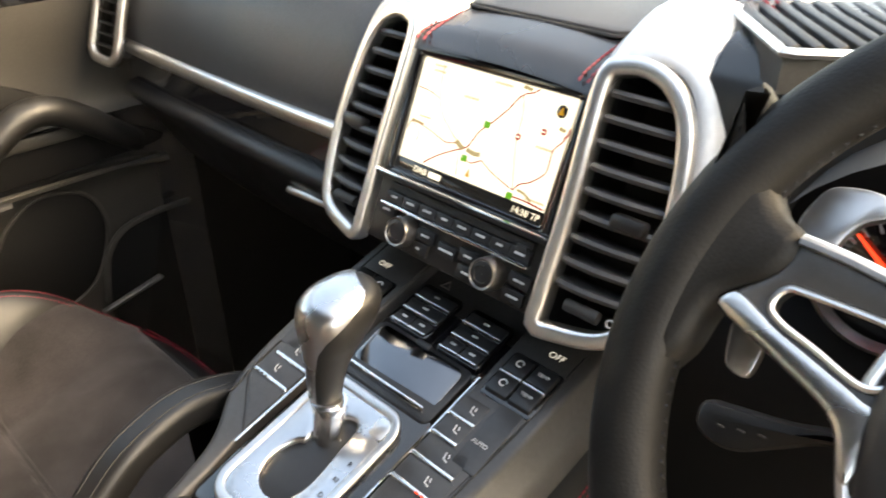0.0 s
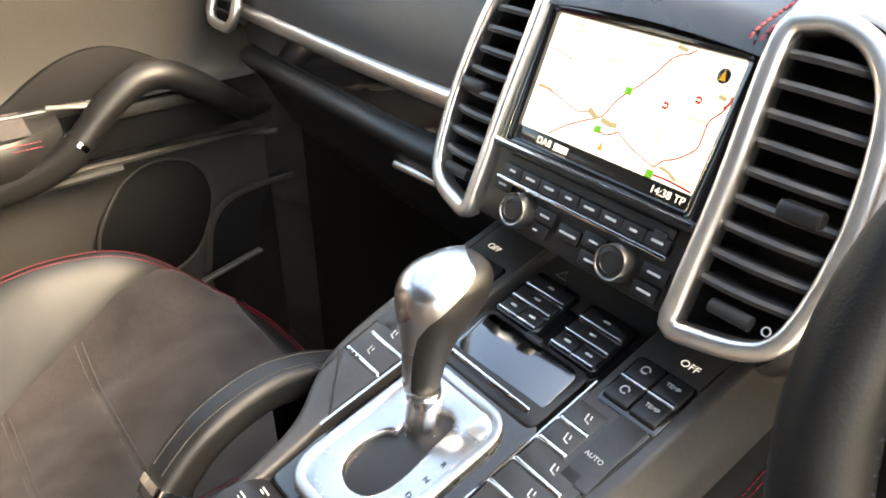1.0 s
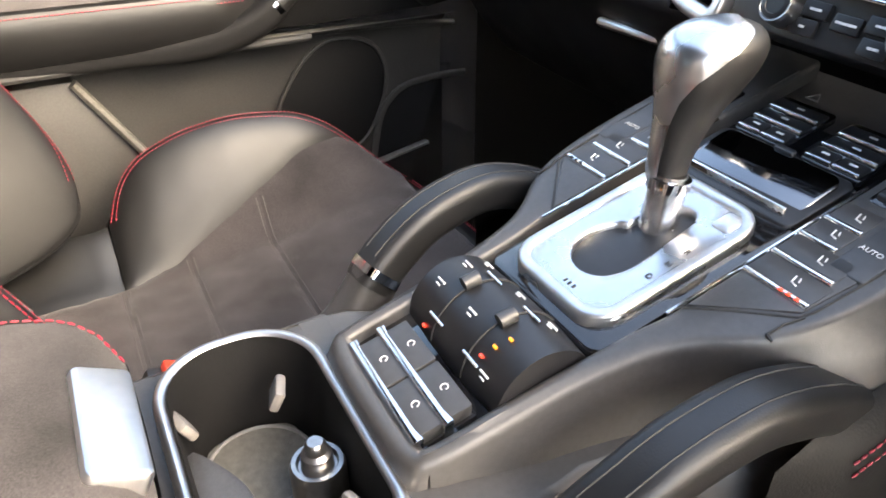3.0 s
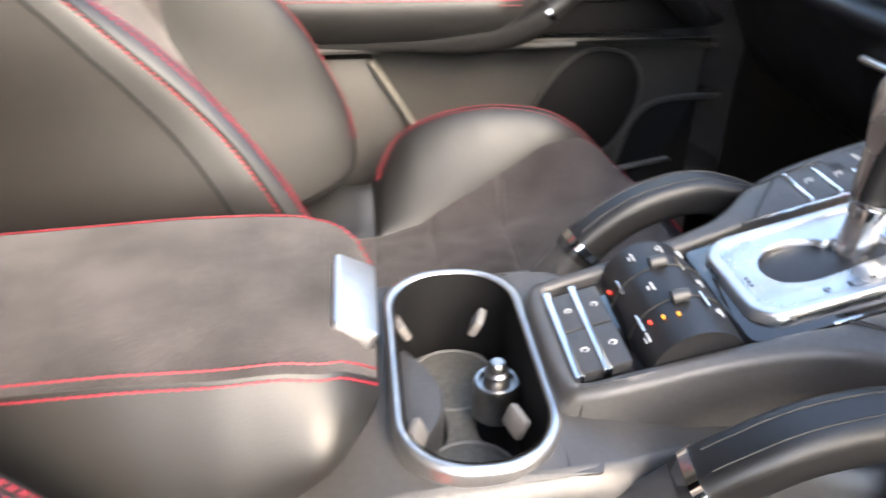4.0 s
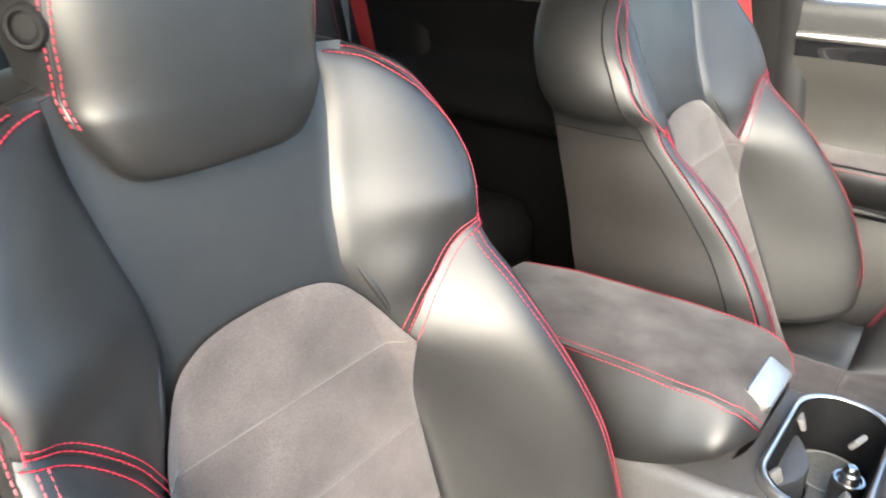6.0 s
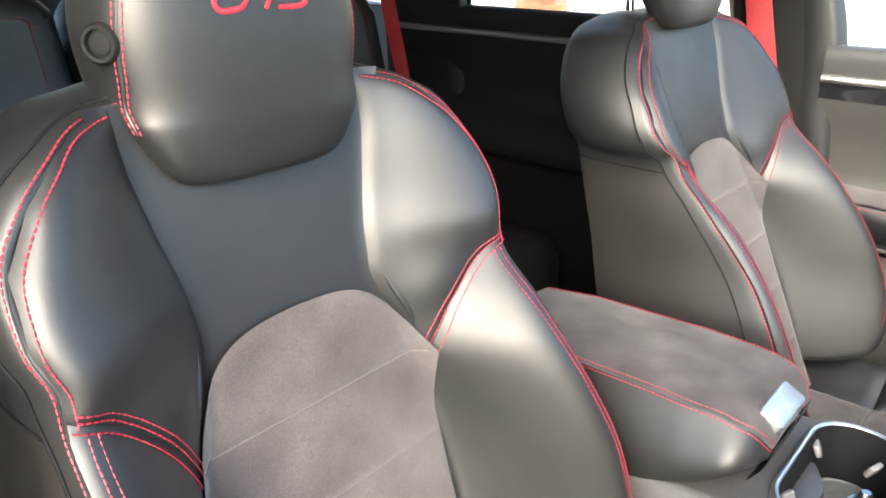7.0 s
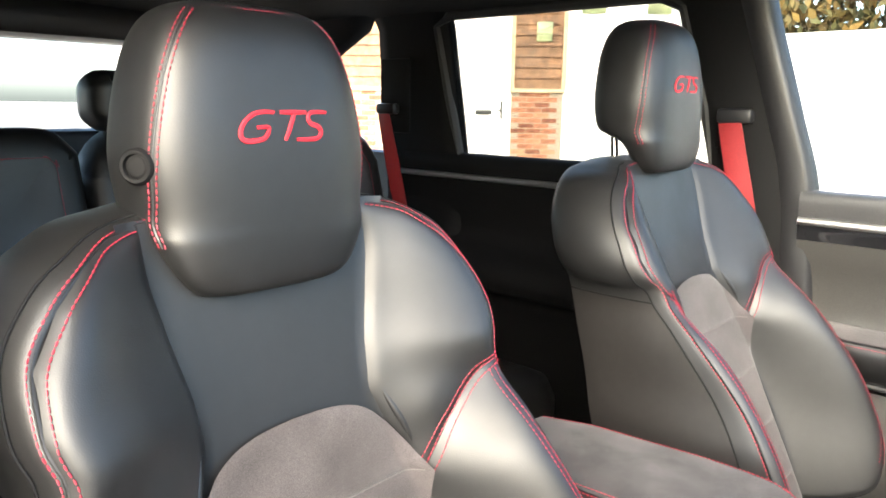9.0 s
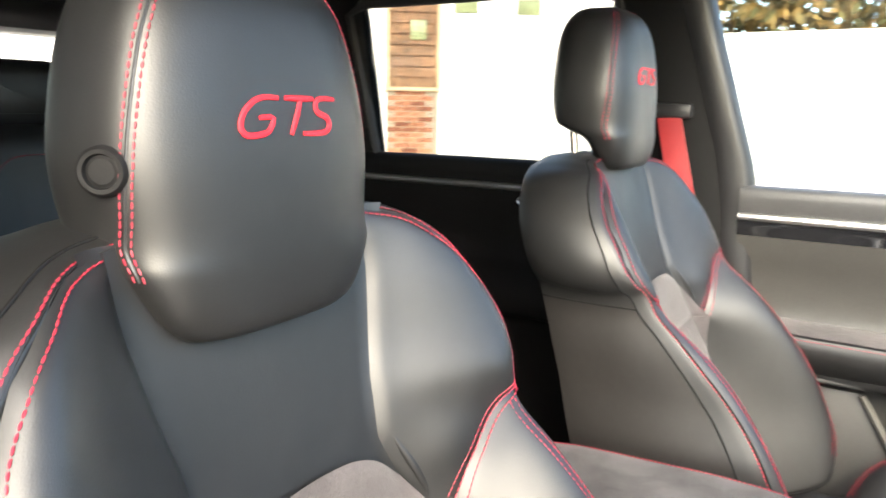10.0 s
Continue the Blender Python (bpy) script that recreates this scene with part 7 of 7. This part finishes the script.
plain("window_rear_right", bm, LIGHT_BLOCK_GLASS, "unseen rear side pane, darkened to block light", "window")

# ---- seat belts ----
belt = thing("seat_belt", "red seat belt hanging from a black pillar guide", "seat belt", "seat belts")
bm = bmesh.new()
add_box(bm, -0.722, 0.168, 1.085, 0.030, 0.070, 0.030, 0.008)
part("belt_guide", bm, HARD_PLASTIC, belt, "black belt guide")
bm = bmesh.new()
add_box(bm, -0.742, 0.178, 1.12, 0.010, 0.11, 0.20, 0.005)
part("guide_cover", bm, TRIM_AND_SHADE, belt)
bm = bmesh.new()
rows = []
for t in np.linspace(0, 1, 24):
    y, z = 0.160 + 0.115 * t, 1.075 - 0.50 * t
    rows.append([(-0.715 - 0.010 * t + 0.004 * math.sin(6 * t + 2 * k), y + (k - 0.5) * 0.048, z) for k in np.linspace(0, 1, 8)] + [(-0.7165 - 0.010 * t + 0.004 * math.sin(6 * t + 2 * k), y + (k - 0.5) * 0.048, z) for k in np.linspace(1, 0, 8)])
add_grid(bm, rows, close_cols=True)
part("webbing", bm, BELT, belt, "red webbing")
belt2 = copy_thing(belt, Matrix.Translation((0.06, -0.93, 0.0)))
tagged(belt2, "red rear seat belt on the rear pillar")
bm = bmesh.new()
rows = []
for t in np.linspace(0, 1, 24):
    rows.append([(0.722, 0.20 + 0.16 * t + (k - 0.5) * 0.048, 1.07 - 0.60 * t) for k in (0, 1)] + [(0.7205, 0.20 + 0.16 * t + (k - 0.5) * 0.048, 1.07 - 0.60 * t) for k in (1, 0)])
add_grid(bm, rows, close_cols=True)
belt3 = thing("seat_belt", "red driver seat belt hanging by the pillar", "seat belt", "seat belts")
part("webbing", bm, BELT, belt3)
buckle = thing("belt_buckle", "black belt buckle with red button beside the driver seat", "belt buckle", "belt buckles")
bm = bmesh.new()
m = Matrix.Translation((0.152, 0.492, 0.50)) @ pose(0, 0, 0, -25, 0, 0)
add_box(bm, 0, 0, 0, 0.022, 0.034, 0.10, 0.006)
bm.transform(m)
part("buckle_body", bm, HARD_PLASTIC, buckle)
bm = bmesh.new()
add_box(bm, 0, 0.004, 0.050, 0.020, 0.020, 0.012, 0.003)
bm.transform(m)
part("red_button", bm, RED_BUTTON, buckle, "red release button")
buckle2 = copy_thing(buckle, Matrix.Translation((-0.304, 0.04, 0.0)))
tagged(buckle2, "black belt buckle with red button beside the passenger seat")

# ---- rear seats ----
def rear_seat(x0, w, h, label, low=1.02, corner=0.125):
    seat = thing("rear_seat", label, "car seat", "rear seats")
    bm = bmesh.new()
    out = spline(rrect(w, 0.62, corner, 8, 0, 0.31), 72, True)
    rows = [[(a, y + 0.27 * -(b) * 0.9, b + 0.42) for a, b in o] for o, y in ((out, -0.62), (out, -0.54), (inset(out, 0.012), -0.525), (inset(out, 0.03), -0.515), (inset(out, 0.07), -0.520), (inset(out, 0.09), -0.525))]
    core = np.array(inset(out, 0.09))
    mid = core.mean(axis=0)
    for k, y in ((0.75, -0.529), (0.4, -0.531), (0.03, -0.532)):
        rows.append([(a, y - 0.243 * b, b + 0.42) for a, b in mid + k * (core - mid)])
    vs = add_grid(bm, rows, close_cols=True)
    bm.faces.new(vs[-1])
    bm.faces.new(list(reversed(vs[0])))
    part("backrest", bm, LEATHER, seat, "", 70)
    bm = bmesh.new()
    add_slab(bm, rrect(w, 0.54, 0.11, 6, 0, -0.25), 0.20, 0.475, 0.06, crown=0.012)
    part("cushion", bm, LEATHER, seat, "", 70)
    bm = bmesh.new()
    q = inset(out, 0.055)
    dashes(bm, [(a, -0.513 - 0.243 * b, b + 0.42) for a, b in q[:40]], 0.004, 0.0012, 0.0010)
    part("stitching", bm, STITCH, seat, "red stitching")
    bm = bmesh.new()
    o2 = spline(rrect(0.23, h, 0.045, 6, 0, 0), 50, True)
    vs = add_grid(bm, [[(a, y, b + low + h / 2) for a, b in o] for o, y in ((inset(o2, 0.03), -0.80), (inset(o2, 0.008), -0.79), (o2, -0.76), (o2, -0.72), (inset(o2, 0.01), -0.695), (inset(o2, 0.03), -0.685))], close_cols=True)
    bm.faces.new(vs[-1])
    bm.faces.new(list(reversed(vs[0])))
    part("headrest", bm, LEATHER, seat, "", 70)
    seat.location = (x0, -0.17, 0)
    return seat


rear_seat(0.405, 0.53, 0.14, "black leather rear seat behind the driver", corner=0.075)
rear_seat(-0.02, 0.29, 0.13, "black leather middle rear seat", 1.03)
rear_seat(-0.43, 0.52, 0.12, "black leather rear seat behind the passenger")

# ---- outside ----
bm = bmesh.new()
add_grid(bm, [[(x, y, -0.50) for x in (-400, -30, 0, 30, 400)] for y in (-400, -30, 0, 30, 400)])
plain("ground", bm, PAVING, "pale sunlit paved drive", "ground")
HC = Vector((-8.062, -5.768, 0))
HD = Vector((-0.6, 0.8, 0))
HN = Vector((0.8, 0.6, 0))
on_house = lambda a, b, c: HC + HD * a + HN * c + Vector((0, 0, b))
house = thing("house", "house front with white doors, brick piers and timber cladding", "house")


def house_slab(name, out, c0, c1, material, label=""):
    b_ = bmesh.new()
    add_slab(b_, out, c0, c1, 0.004, on_house)
    return part(name, b_, material, house, label)


house_slab("wall", [(-6.0, -0.5), (3.3, -0.5), (3.3, 3.4), (-6.0, 3.4)], -0.3, 0.0, RENDER_WHITE, "white rendered wall")
for k, x0 in enumerate((0.0, -2.55)):
    pier = house_slab("pier", [(x0, -0.5), (x0 + 0.74, -0.5), (x0 + 0.74, 1.29), (x0, 1.29)], 0.0, 0.05, MORTAR, "brick pier")
    house_slab("ledge", [(x0 - 0.03, 1.29), (x0 + 0.77, 1.29), (x0 + 0.77, 1.345), (x0 - 0.03, 1.345)], 0.0, 0.10, PALE_WOOD)
    for side in (-0.02, 0.72):
        house_slab("corner_board", [(x0 + side, 1.345), (x0 + side + 0.06, 1.345), (x0 + side + 0.06, 3.0), (x0 + side, 3.0)], 0.0, 0.075, PALE_WOOD)
    for n in range(11):
        z0 = 1.345 + 0.15 * n
        bb = bmesh.new()
        add_grid(bb, [[on_house(x0 + a, z0 + dz, c) for dz, c in ((0.165, 0.012), (0.0, 0.045), (0.0, 0.02))] for a in (0.03, 0.73)])
        part("board", bb, TIMBER, house)
    brick_bm = bmesh.new()
    add_slab(brick_bm, rrect(0.213, 0.063, 0.004, 1), 0.0, 0.012, 0.003)
    first = part("brick", brick_bm, BRICK, pier)
    mm = Matrix((HD, Vector((0, 0, 1)), HN)).transposed().to_4x4()
    done = 0
    for r in range(24):
        for cidx in range(4):
            a = x0 + 0.1095 + 0.225 * cidx - (0.1125 if r % 2 else 0.0)
            if a - 0.107 < x0 - 0.001 or a + 0.107 > x0 + 0.745:
                continue
            ob = first if not done else new("brick", first.data)
            ob.parent = pier
            ob.matrix_basis = Matrix.Translation(on_house(a, -0.46 + 0.075 * r, 0.048)) @ mm
            done += 1
house_slab("door", [(-1.05, -0.5), (-0.10, -0.5), (-0.10, 1.9), (-1.05, 1.9)], 0.0, 0.04, RENDER_WHITE, "white front door")
for x in (0.97, 1.88):
    house_slab("window", [(x, 2.40), (x + 0.33, 2.40), (x + 0.33, 2.75), (x, 2.75)], 0.0, 0.03, SOFT_GREEN, "small green tinted window")
house_slab("plaque", [(0.34, 2.01), (0.56, 2.01), (0.56, 2.28), (0.34, 2.28)], 0.04, 0.06, SOFT_GREEN, "small plain green plaque")
house_slab("letterbox", [(-0.52, 0.965), (-0.28, 0.965), (-0.28, 1.03), (-0.52, 1.03)], 0.04, 0.055, IRON, "black letterbox")
house_slab("door_handle", [(-0.15, 0.90), (-0.125, 0.90), (-0.125, 1.17), (-0.15, 1.17)], 0.04, 0.06, IRON, "black door handle")
house_slab("lever", [(-0.20, 1.02), (-0.125, 1.02), (-0.125, 1.04), (-0.20, 1.04)], 0.06, 0.08, IRON)
# bright far wall and hedge
bm = bmesh.new()
add_box(bm, -11.0, 0.2, 0.85, 0.25, 9.6, 2.7, 0.02)
plain("garden_wall", bm, RENDER_WHITE, "white garden wall in sunlight", "wall")


# unseen fence, added to bounce warm light through the driver's doorway
bm = bmesh.new()
add_box(bm, 7.5, 0.0, 0.4, 0.12, 18.0, 1.8, 0.01)
plain("side_fence", bm, BOUNCE_TAN, "plain tan fence, unseen, added for warm bounce light", "fence")


def hedge():
    h = thing("hedge", "loose golden-brown hedge above a white wall", "hedge", kind="stuff")
    b_ = bmesh.new()
    rnd = random.Random(4)
    for _ in range(16000):
        x, y, z = -12.2 + rnd.uniform(-0.9, 0.9), rnd.uniform(-4.8, 4.8), 1.9 + 2.4 * rnd.random() ** 0.8
        if noise.noise(Vector((x * 1.3, y * 0.9, z * 1.2))) < -0.45:
            continue
        r = rnd.uniform(0.06, 0.14)
        q = Euler((rnd.uniform(0, 6), rnd.uniform(0, 6), rnd.uniform(0, 6))).to_matrix()
        vs = [b_.verts.new(Vector((x, y, z)) + q @ Vector(p)) for p in ((-r, 0, 0), (0, -r * 0.5, 0.1 * r), (r, 0, 0), (0, r * 0.5, 0.1 * r))]
        b_.faces.new(vs)
    part("leaves", b_, LEAF, h)
    b_ = bmesh.new()
    for k in range(14):
        y = -4.6 + 0.7 * k
        add_tube(b_, [(-12.2, y, -0.5), (-12.2 + 0.1 * math.sin(k), y + 0.1, 1.5), (-12.1, y + 0.3 * math.cos(k), 3.2)], [0.06, 0.04, 0.015], 7)
    part("stems", b_, BARK, h)


hedge()
